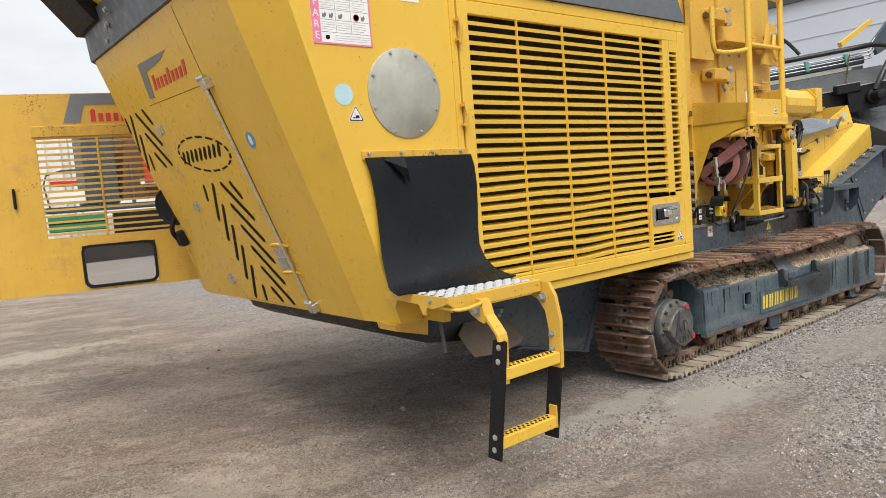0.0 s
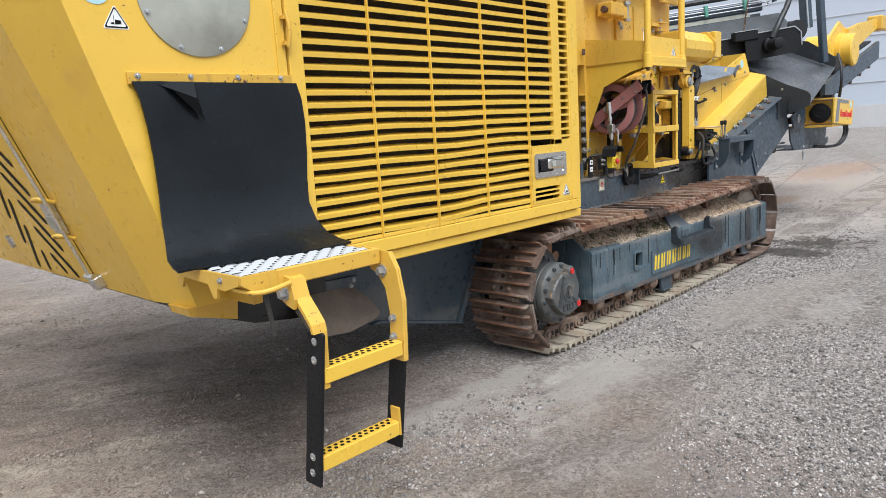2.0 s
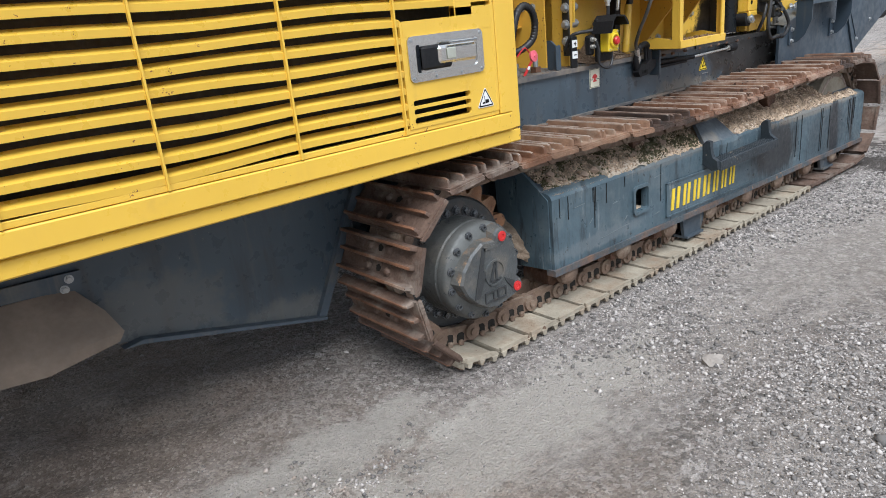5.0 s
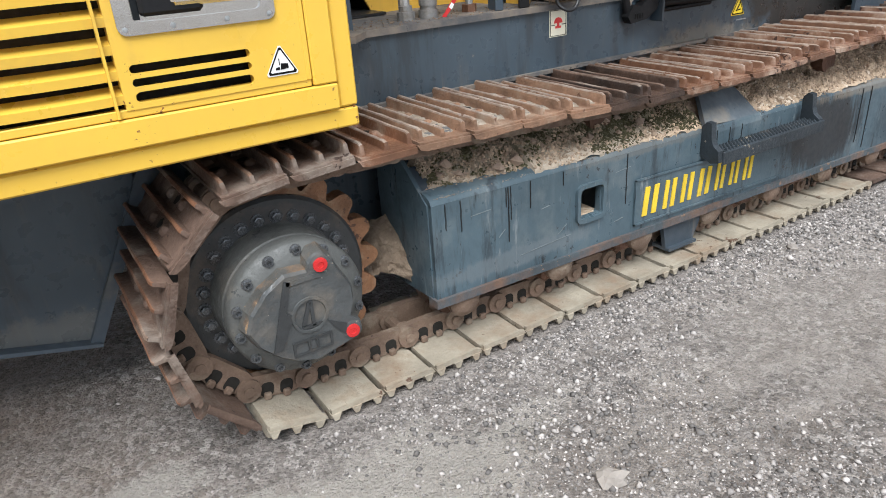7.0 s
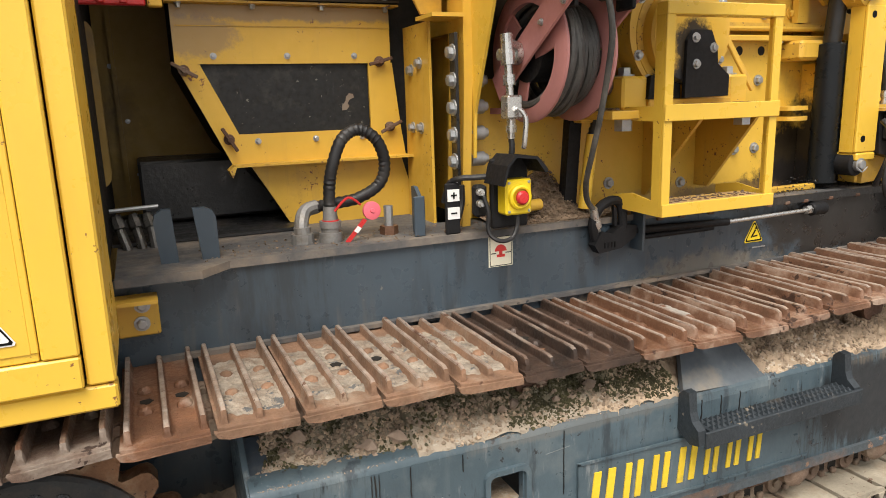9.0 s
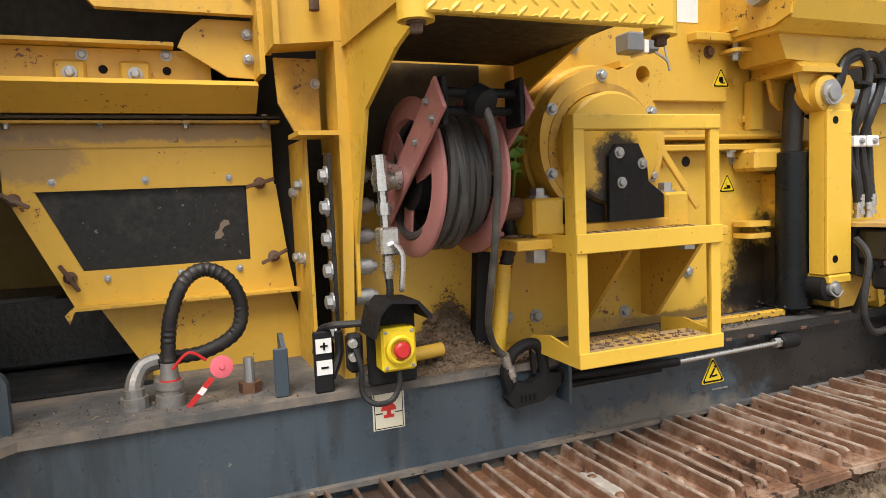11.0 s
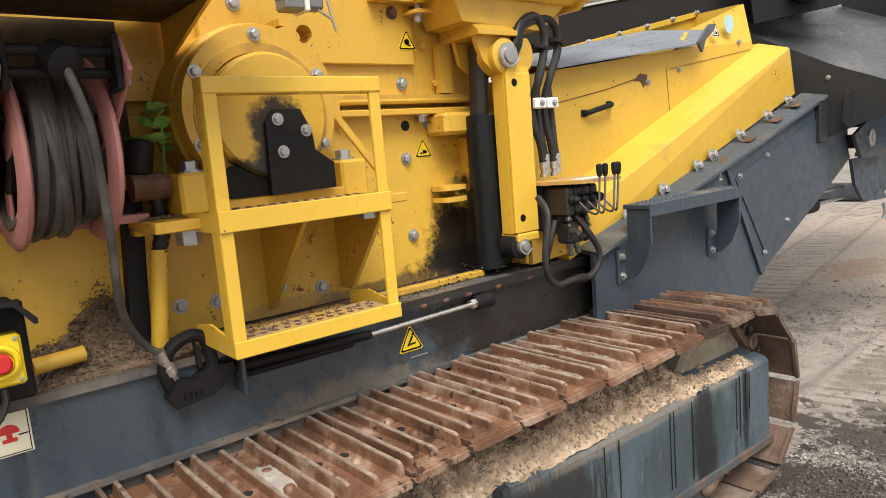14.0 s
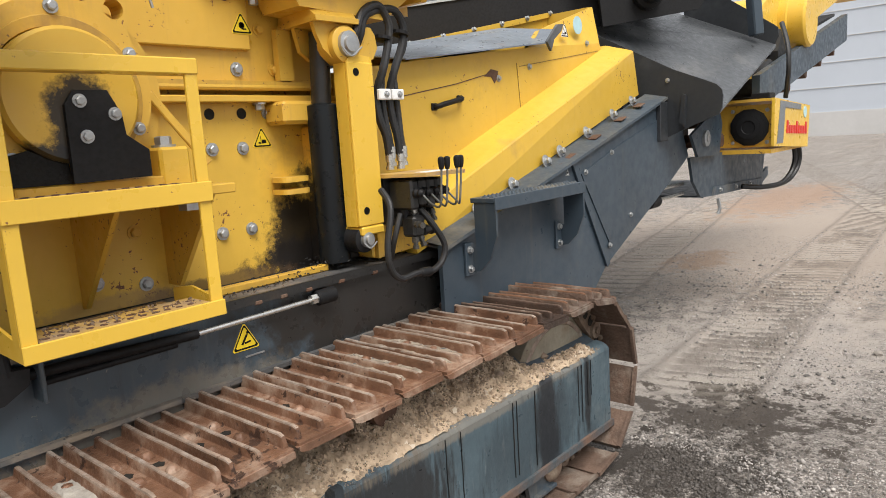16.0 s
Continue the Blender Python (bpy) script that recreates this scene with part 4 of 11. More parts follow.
# ---- far side of the yard, seen through the open door's louvre ----
def far_yard():
    t = thing("storage_tank", "white storage container with a dark end", "container", (5.0, 28, 0))
    g = Geo()
    g.box(1.5, 5.6, 28, 31, 0.3, 4.6, 0.08)
    body = part("body", g, WHITE, t)
    for i in range(9):
        part("rib", Geo().box(1.7 + i * 0.5, 1.8 + i * 0.5, 27.93, 28, 0.4, 4.5, 0.02), WHITE, body)
    for x in (1.8, 5.6):
        part("skid", Geo().box(x - 0.15, x + 0.15, 28.1, 30.9, 0, 0.3), MATT, t)
    s = thing("screening_machine", "green and dark grey tracked screening machine", "machine", (6.5, 26, 0))
    part("undercarriage", Geo().prism([(4.6, 0.0), (8.2, 0.0), (8.5, 0.35), (8.2, 0.75), (4.6, 0.75), (4.3, 0.35)], 25.8, 27.2), MATT, s)
    part("green_panel", Geo().box(4.2, 5.95, 25.4, 25.5, 1.12, 1.68, 0.03), GREENP, s, "green side panel")
    part("panel_groove", Geo().box(4.2, 5.95, 25.39, 25.4, 1.38, 1.44), MATT, s)
    part("frame_beam", Geo().box(4.2, 9.5, 25.5, 26.9, 1.75, 1.95, 0.02), DGREY, s)
    part("hopper", Geo().prism([(6.6, 2.1), (9.2, 2.1), (9.9, 4.3), (6.9, 4.6)], 25.6, 27.2), RUSTD, s)
    part("engine_box", Geo().box(5.45, 6.5, 25.5, 26.8, 1.95, 4.4, 0.05), DGREY, s)
    part("base_plate", Geo().prism([(6.2, 0.75), (9.2, 0.75), (9.2, 1.7), (6.2, 1.7)], 25.45, 25.6), MATT, s)
    for x, z in ((6.9, 2.6), (7.5, 3.2), (8.1, 2.4), (8.5, 3.6)):
        part("hopper_rib", Geo().box(x, x + 0.10, 25.5, 25.62, z - 0.8, z + 0.7, 0.01), DGREYD, s)
    part("white_panel", Geo().box(7.2, 7.9, 25.4, 25.5, 2.55, 2.75, 0.02), WHITE, s, "white panel")
    part("white_panel", Geo().box(6.6, 7.0, 25.4, 25.5, 1.15, 1.45, 0.02), WHITE, s, "white panel")
    part("drive_wheel", Geo().lathe((6.9, 25.45, 1.25), (0, -1, 0), [(0, 0.40), (0.08, 0.40), (0.1, 0.32), (0.1, 0.12)], 20), MATT, s, smooth=True)
    part("red_guard", Geo().box(4.4, 5.2, 25.4, 25.6, 2.62, 2.80, 0.02), RED, s, "red guard")
    part("red_guard", Geo().box(7.3, 7.6, 25.2, 25.3, 2.6, 3.6, 0.02), RED, s, "red guard")
    part("white_panel", Geo().box(4.3, 5.4, 25.45, 25.6, 2.1, 2.5, 0.02), WHITE, s, "white panel")
    part("walkway_rail", Geo().tube([(4.3, 25.4, 1.95), (4.3, 25.4, 3.0), (5.8, 25.4, 3.05), (5.8, 25.4, 1.95)], 0.03, 8, 3), DGREY, s, smooth=True)


GREENP = mat("green_paint", (0.02, 0.20, 0.10), 0.4, 0, 0.1, 4.0, 0.03, 30, (0.2, 0.18, 0.14), 0.2, 3.0, coord="World")
far_yard()

# ---- engine end ----
def xs_(z):
    return 1.545 + (2.494 - z) * 0.2994


def xr_(z):
    return 1.48 + (2.25 - z) * 0.366


YS = 2.885
YF = 5.715


def rear(y, z, out=0.0):
    """A point on the slanted rear face."""
    return Vector((xr_(z) - out * 0.939, y, z - out * 0.344))


def rear_plate(g, pts, out0, out1):
    n = len(pts)
    vs = [rear(y, z, out0) for y, z in pts] + [rear(y, z, out1) for y, z in pts]
    g.add(vs, [tuple(range(n)), tuple(range(2 * n - 1, n - 1, -1))] + [(i, (i + 1) % n, n + (i + 1) % n, n + i) for i in range(n)])


def rear_bar(g, p, q, w, out0=-0.002, out1=0.004):
    (y0, z0), (y1, z1) = p, q
    d = Vector((y1 - y0, z1 - z0)).normalized() * (w / 2)
    k = Vector((-d.y, d.x))
    rear_plate(g, [(y0 - d.x + k.x * 0.4, z0 - d.y + k.y * 0.4), (y0 + k.x, z0 + k.y), (y1 + k.x, z1 + k.y), (y1 + d.x + k.x * 0.4, z1 + d.y + k.y * 0.4), (y1 + d.x - k.x * 0.4, z1 + d.y - k.y * 0.4), (y1 - k.x, z1 - k.y), (y0 - k.x, z0 - k.y), (y0 - d.x - k.x * 0.4, z0 - d.y - k.y * 0.4)], out0, out1)


def make_engine():
    e = thing("engine_housing", "yellow sheet-steel engine housing with slanted rear end", "machine housing", (3.2, 4.3, 0.91))
    zb, zt = 0.903, 2.685
    # rear wall with its chamfers, in slabs
    g = Geo()
    def slab(nm, a, b, c, d, inward):
        vs = [Vector(p) for p in (a, b, c, d)]
        vs += [p + Vector(inward) for p in vs]
        if nm == "rear_wall":
            part(nm, Geo().add(vs, [(0, 1, 2, 3), (7, 6, 5, 4), (0, 4, 5, 1), (1, 5, 6, 2), (2, 6, 7, 3), (3, 7, 4, 0)]), YEL, e)
            return
        # twisted corner sheet, in narrow strips
        k = 24
        g = Geo()
        for i in range(k + 1):
            g.v += [tuple(vs[p].lerp(vs[q], i / k)) for p, q in ((0, 3), (1, 2), (5, 6), (4, 7))]
        g.f = [(4 * i + a, 4 * i + (a + 1) % 4, 4 * i + 4 + (a + 1) % 4, 4 * i + 4 + a) for i in range(k) for a in range(4)] + [(3, 2, 1, 0), (4 * k, 4 * k + 1, 4 * k + 2, 4 * k + 3)]
        part(nm, g, YEL, e, smooth=True)
    slab("rear_wall", (xr_(zb), 3.16, zb), (xr_(zb), 5.44, zb), (xr_(zt), 5.44, zt), (xr_(zt), 3.16, zt), (0.02, 0, 0))
    slab("corner_panel", (xr_(zb), 3.16, zb), (xs_(zb), YS, zb), (xs_(zt), YS, zt), (xr_(zt), 3.16, zt), (0.02, 0.02, 0))
    slab("corner_panel", (xr_(zb), 5.44, zb), (xs_(zb), YF, zb), (xs_(zt), YF, zt), (xr_(zt), 5.44, zt), (0.02, -0.02, 0))
    g = Geo()
    g.prism([(xs_(zb), zb), (2.548, zb), (2.548, zt), (xs_(zt), zt)], YS, YS + 0.02)
    part("side_panel", g, YEL, e)
    part("head_rail", Geo().box(2.552, 4.82, YS, YS + 0.05, 2.615, zt, 0.004), YEL, e)
    part("corner_post", Geo().box(4.777, 4.830, YS, YS + 0.33, 0.958, 2.612, 0.005), YEL, e)
    part("sill_rail", Geo().box(2.552, 4.830, YS + 0.002, YS + 0.06, zb, 0.955, 0.005), YEL, e)
    g = Geo()
    g.prism([(xs_(zb), zb), (4.80, zb), (4.80, zt), (xs_(zt), zt)], YF - 0.02, YF)
    g.box(4.78, 4.80, 3.24, YF - 0.02, zb, zt)
    part("far_panel", g, YEL, e)
    g = Geo()
    g.add([(xr_(zb) + 0.02, 3.18, zb + 0.006), (xs_(zb) + 0.02, YS + 0.06, zb + 0.006), (4.78, YS + 0.06, zb + 0.006), (4.78, YF - 0.03, zb + 0.006), (xs_(zb) + 0.02, YF - 0.03, zb + 0.006), (xr_(zb) + 0.02, 5.42, zb + 0.006)], [(0, 1, 2, 3, 4, 5)])
    part("floor_plate", g, DARKIN, e)
    # grey roof band
    g = Geo()
    lo, hi = zt + 0.002, 2.95
    g.add([(xr_(lo) - 0.02, 3.15, lo), (xs_(lo) - 0.02, YS - 0.015, lo), (4.825, YS - 0.015, lo), (4.825, YF + 0.015, lo), (xs_(lo) - 0.02, YF + 0.015, lo), (xr_(lo) - 0.02, 5.46, lo),
           (xr_(hi) + 0.03, 3.2, hi), (xs_(hi) + 0.04, YS + 0.05, hi), (4.80, YS + 0.05, hi), (4.80, YF - 0.05, hi), (xs_(hi) + 0.04, YF - 0.05, hi), (xr_(hi) + 0.03, 5.4, hi)],
          [(5, 4, 3, 2, 1, 0), (6, 7, 8, 9, 10, 11)] + [(i, (i + 1) % 6, 6 + (i + 1) % 6, 6 + i) for i in range(6)])
    roof = part("roof", g, ROOFM, e, "plain anthracite roof cover")
    for y, z in ((4.72, 2.87), (4.82, 2.80), (4.93, 2.73)):
        part("bolt", Geo().hexbolt(rear(y, z, 0.004), (-0.94, 0, -0.34), 0.016, 0.02), ZINC, roof)
    # radiator behind the grille
    g = Geo()
    g.box(2.58, 4.7, 3.02, 3.06, 0.98, 2.64)
    part("radiator", g, COREM, e, "black radiator core behind louvres")
    return e


ENG = make_engine()


def make_grille():
    d = thing("louvre_door", "yellow louvred steel door on engine side", "door", (3.63, YS, 0.97))
    y0 = YS - 0.012
    g = Geo()
    part("stile", Geo().box(2.556, 2.63, y0, y0 + 0.03, 0.975, 2.608, 0.004), YEL, d)
    part("rail", Geo().box(2.63, 4.705, y0, y0 + 0.03, 2.535, 2.608, 0.004), YEL, d)
    part("rail", Geo().box(2.63, 4.773, y0 - 0.003, y0 + 0.03, 0.960, 1.026, 0.004), YEL, d)
    part("rail", Geo().box(2.63, 4.705, y0 + 0.004, y0 + 0.03, 1.028, 1.047, 0.002), YEL, d)
    part("stile", Geo().box(4.708, 4.773, y0 - 0.003, y0 + 0.03, 1.028, 2.608, 0.004), YEL, d)
    part("stile", Geo().box(4.265, 4.27 + 0.02, y0 + 0.001, y0 + 0.03, 1.045, 1.40), YEL, d)
    part("stile", Geo().box(4.515, 4.598, y0, y0 + 0.03, 1.40, 2.535, 0.003), YEL, d)
    part("stile", Geo().box(4.692, 4.706, y0, y0 + 0.03, 1.045, 2.535, 0.002), YEL, d)
    part("rail", Geo().box(4.598, 4.692, y0, y0 + 0.03, 2.455, 2.535), YEL, d)
    part("rail", Geo().box(4.515, 4.692, y0, y0 + 0.03, 1.352, 1.43), YEL, d)
    part("rail", Geo().box(4.275, 4.515, y0, y0 + 0.03, 1.352, 1.402), YEL, d)
    part("rail", Geo().box(4.290, 4.692, y0 + 0.001, y0 + 0.03, 1.14, 1.352), YEL, d)
    part("rail", Geo().box(4.290, 4.692, y0 + 0.001, y0 + 0.03, 1.045, 1.058), YEL, d)
    part("rail", Geo().box(4.56, 4.692, y0 + 0.001, y0 + 0.03, 1.058, 1.14), YEL, d)
    for z in (1.081, 1.110):
        part("slot_bar", Geo().box(4.290, 4.56, y0 + 0.001, y0 + 0.012, z, z + 0.011), YEL, d)
    for z in (1.058, 1.092, 1.121):
        h = 0.023 if z < 1.09 else 0.018 if z < 1.12 else 0.019
        for x, sx in ((4.56, -1), (4.290, 1)):
            for zc, sz in ((z, 1), (z + h, -1)):
                pts = [(x, zc)] + [(x + sx * h / 2 * (1 - math.cos(radians(q))), zc + sz * h / 2 * (1 - math.sin(radians(q)))) for q in (0, 22, 45, 67, 90)]
                part("slot_corner", Geo().prism(pts, y0 + 0.001, y0 + 0.012), YEL, d)
    for x in (3.01, 3.415, 3.83, 4.245):
        g = Geo()
        g.box(x - 0.003, x + 0.003, y0 - 0.006, y0 + 0.010, 1.03, 2.55)
        part("mullion", g, YEL, d)
    for i in range(27):
        z = 2.505 - i * 0.0545
        x1 = 4.52 if z > 1.42 else 4.27
        g = Geo()
        n = 22
        vs = []
        wob = 0.0 if i < 12 else (i - 11) * 0.0007
        for k in range(n + 1):
            x = 2.622 + (x1 - 2.622) * k / n
            dz = wob * (noise.noise((x * 2.1, i * 0.37, 3)) - 0.3) * 1.6
            vs += [(x, y0 + 0.004, z - 0.0275 + dz), (x, y0 + 0.002, z - 0.0075 + dz), (x, y0 + 0.048, z + 0.008 + dz), (x, y0 + 0.048, z + 0.004 + dz)]
        fs = []
        for k in range(n):
            for a in range(4):
                fs.append((k * 4 + a, k * 4 + (a + 1) % 4, k * 4 + 4 + (a + 1) % 4, k * 4 + 4 + a))
        g.add(vs, fs)
        part("slat", g, YEL, d)
    g = Geo()
    for i in range(23):
        z = 2.43 - i * 0.0445
        part("slot_bar", Geo().box(4.596, 4.694, y0 + 0.004, y0 + 0.02, z - 0.007, z + 0.007), YEL, d)
    return d


GRILLE = make_grille()

# ---- rear end: doors, slots, rod, mirror ----


def make_rear_doors():
    d = thing("rear_door", "yellow slanted rear door with black slots and locking rod", "door", (1.75, 4.2, 0.92), kind="")
    g = Geo()
    rear_plate(g, [(3.72, 0.925), (4.75, 0.925), (4.77, 2.28), (3.78, 2.262)], 0.001, 0.008)
    seam = Geo()
    rear_plate(seam, [(3.716, 0.921), (4.754, 0.921), (4.774, 2.284), (3.776, 2.266)], 0.0005, 0.003)
    part("door_gap", seam, INK, d)
    leaf = part("door_leaf", g, YEL, d)
    # slots in two columns of slanting strokes
    def stroke(p, q):
        gg = Geo()
        rear_bar(gg, p, q, 0.032, 0.009, 0.0105)
        part("slot", gg, INK, d)
    for i in range(5):
        z = 1.724 - i * 0.1385
        stroke((4.335, z), (4.505, z - 0.222))
        stroke((4.195 - i * 0.006, z), (3.957 - i * 0.004, z - 0.225))
    stroke((4.494, 1.722), (4.534, 1.64))
    stroke((4.30, 1.032), (4.337, 0.945))
    stroke((4.054, 1.721), (3.988, 1.635))
    stroke((4.166, 1.028), (4.092, 0.952))
    # dashed oval round a line of bars
    for k in range(16):
        a0, a1 = 360 * k / 16, 360 * (k + 0.7) / 16
        gg = Geo()
        arc = [(4.26 + 0.40 * math.cos(radians(a)), 1.918 + 0.112 * math.sin(radians(a)) + 0.03 * math.cos(radians(a))) for a in (a0, (a0 + a1) / 2, a1)]
        inn = [(4.26 + 0.375 * math.cos(radians(a)), 1.918 + 0.100 * math.sin(radians(a)) + 0.03 * math.cos(radians(a))) for a in (a1, (a0 + a1) / 2, a0)]
        rear_plate(gg, arc + inn, 0.009, 0.0105)
        part("oval_dash", gg, INK, d)
    for k in range(9):
        gg = Geo()
        y = 4.575 - k * 0.075
        rear_bar(gg, (y, 1.945), (y + 0.045, 1.895), 0.030, 0.009, 0.0105)
        part("lettering_bar", gg, INK, d, "black plain bar of lettering")
    # locking rod, its guides, the latch plate and hinges
    g = Geo()
    a, b = rear(3.735, 2.27, 0.035), rear(3.66, 0.93, 0.035)
    g.cyl(a, b, 0.009, n=10)
    part("locking_rod", g, STEEL, d, smooth=True)
    for z in (2.262, 0.945):
        gg = Geo()
        c = rear(3.735 - (2.27 - z) * 0.056, z, 0.02)
        gg.box(-0.025, 0.025, -0.035, 0.035, -0.03, 0.03, 0.006, Matrix.Translation(c) @ Matrix.Rotation(radians(-20), 4, "Y"))
        gg.cyl(c + Vector((-0.02, -0.03, 0.03)), c + Vector((-0.03, 0.04, 0.03)), 0.015, n=10)
        part("rod_guide", gg, STEEL, d)
    for z in (1.33, 1.16):
        gg = Geo()
        c = rear(3.73, z, 0.03)
        gg.tube([c + Vector((0.03, -0.05, 0)), c + Vector((-0.03, -0.03, 0.02)), c + Vector((-0.03, 0.05, 0.01)), c + Vector((0.02, 0.06, 0))], 0.009, 8, 4)
        part("rod_stay", gg, YEL, d)
    gg = Geo()
    rear_plate(gg, [(3.71, 1.175), (3.86, 1.175), (3.86, 1.315), (3.71, 1.315)], 0.004, 0.018)
    latch = part("latch", gg, STEEL, d, "steel paddle latch")
    gg = Geo()
    rear_plate(gg, [(3.735, 1.20), (3.835, 1.20), (3.835, 1.26), (3.735, 1.26)], 0.018, 0.03)
    part("paddle", gg, GALV, latch)
    for z in (2.126, 1.597, 1.065):
        gg = Geo()
        for s in (-1, 1):
            c = rear(4.78 + s * 0.03, z, 0.008)
            gg.box(-0.008, 0.008, -0.025, 0.025, -0.028, 0.028, 0.003, Matrix.Translation(c) @ Matrix.Rotation(radians(-20), 4, "Y"))
        gg.cyl(rear(4.78, z - 0.035, 0.016), rear(4.78, z + 0.035, 0.016), 0.010, n=10)
        part("hinge", gg, STEEL, d)
    return d


make_rear_doors()


def rear_markings():
    # on the fixed part of the rear wall: slots, emblem, seam, blue sticker
    for i in range(2):
        z = 2.267 - i * 0.1385
        for p, q in (((5.255, z), (5.425, z - 0.225)), ((5.122, z), (4.905, z - 0.225))):
            gg = Geo()
            rear_bar(gg, p, q, 0.032, 0.001, 0.0025)
            part("slot", gg, INK, ENG)
    for p, q in (((5.396, 2.264), (5.42, 2.18)), ((5.267, 1.987), (5.30, 1.90)), ((4.959, 2.271), (4.895, 2.185)), ((5.127, 1.988), (5.04, 1.90))):
        gg = Geo()
        rear_bar(gg, p, q, 0.032, 0.001, 0.0025)
        part("slot", gg, INK, ENG)
    gg = Geo()
    rear_plate(gg, [(4.653, 2.522), (4.123, 2.512), (4.264, 2.478), (4.56, 2.46), (4.625, 2.313), (4.721, 2.316)], 0.001, 0.0025)
    part("emblem", gg, GREYST, ENG, "grey angular emblem shape")
    gg = Geo()
    for k in range(9):
        u0, u1, low = k / 9, (k + 0.62) / 9, 0.0 if k in (0, 4, 8) else 0.3
        at = lambda u, v: (4.555 - 0.61 * u - 0.045 * v, 2.345 + 0.002 * u + (0.085 - 0.01 * u) * v)
        rear_plate(gg, [at(u0, 0), at(u1, 0), at(u1, 1 - low), at(u0, 1 - low)], 0.001, 0.0025)
    part("emblem_bars", gg, REDINK, ENG, "red lettering as plain bars")
    gg = Geo()
    rear_bar(gg, (3.782, 2.664), (3.782, 2.28), 0.003, 0.001, 0.002)
    part("panel_seam", gg, INK, ENG)
    gg = Geo()
    rear_plate(gg, [(3.55 + 0.045 * math.cos(a * 0.35), 1.928 + 0.045 * math.sin(a * 0.35)) for a in range(18)], 0.001, 0.0025)
    st = part("round_sticker", gg, BLUEST, ENG, "round blue sticker")
    gg = Geo()
    rear_plate(gg, [(3.535, 1.905), (3.565, 1.905), (3.57, 1.94), (3.55, 1.958), (3.53, 1.94)], 0.0025, 0.0035)
    part("sticker_mark", gg, WHITE, st)
    # curved tail under the rear edge
    gg = Geo()
    gg.prism([(2.26, 0.91), (2.29, 0.80), (2.36, 0.735), (2.5, 0.69), (2.75, 0.63), (3.0, 0.61), (3.0, 0.91)], 3.37, 5.16)
    part("belly_pan", gg, OILY, ENG, "oily black belly pan")


rear_markings()


def make_mirror():
    m = thing("wing_mirror", "round black mirror on an arm at the rear corner", "mirror", (1.62, 5.3, 1.35))
    c = rear(5.36, 1.655, 0.06) + Vector((0.09, 0, -0.02))
    part("shell", Geo().lathe(c, (-0.80, -0.55, -0.18), [(-0.035, 0.05), (-0.022, 0.12), (0.0, 0.15), (0.010, 0.15), (0.013, 0.14), (0.006, 0.13)], 30), MATT, m, smooth=True)
    part("arm", Geo().tube([rear(5.40, 1.37, 0.0), rear(5.40, 1.38, 0.05), rear(5.38, 1.46, 0.06), c + Vector((0.02, 0.02, -0.05))], 0.018, 8), MATT, m, smooth=True)
    part("foot", Geo().box(-0.03, 0.03, -0.05, 0.05, -0.06, 0.06, 0.01, Matrix.Translation(rear(5.38, 1.37, 0.03)) @ Matrix.Rotation(radians(-20), 4, "Y")), MATT, m)


make_mirror()


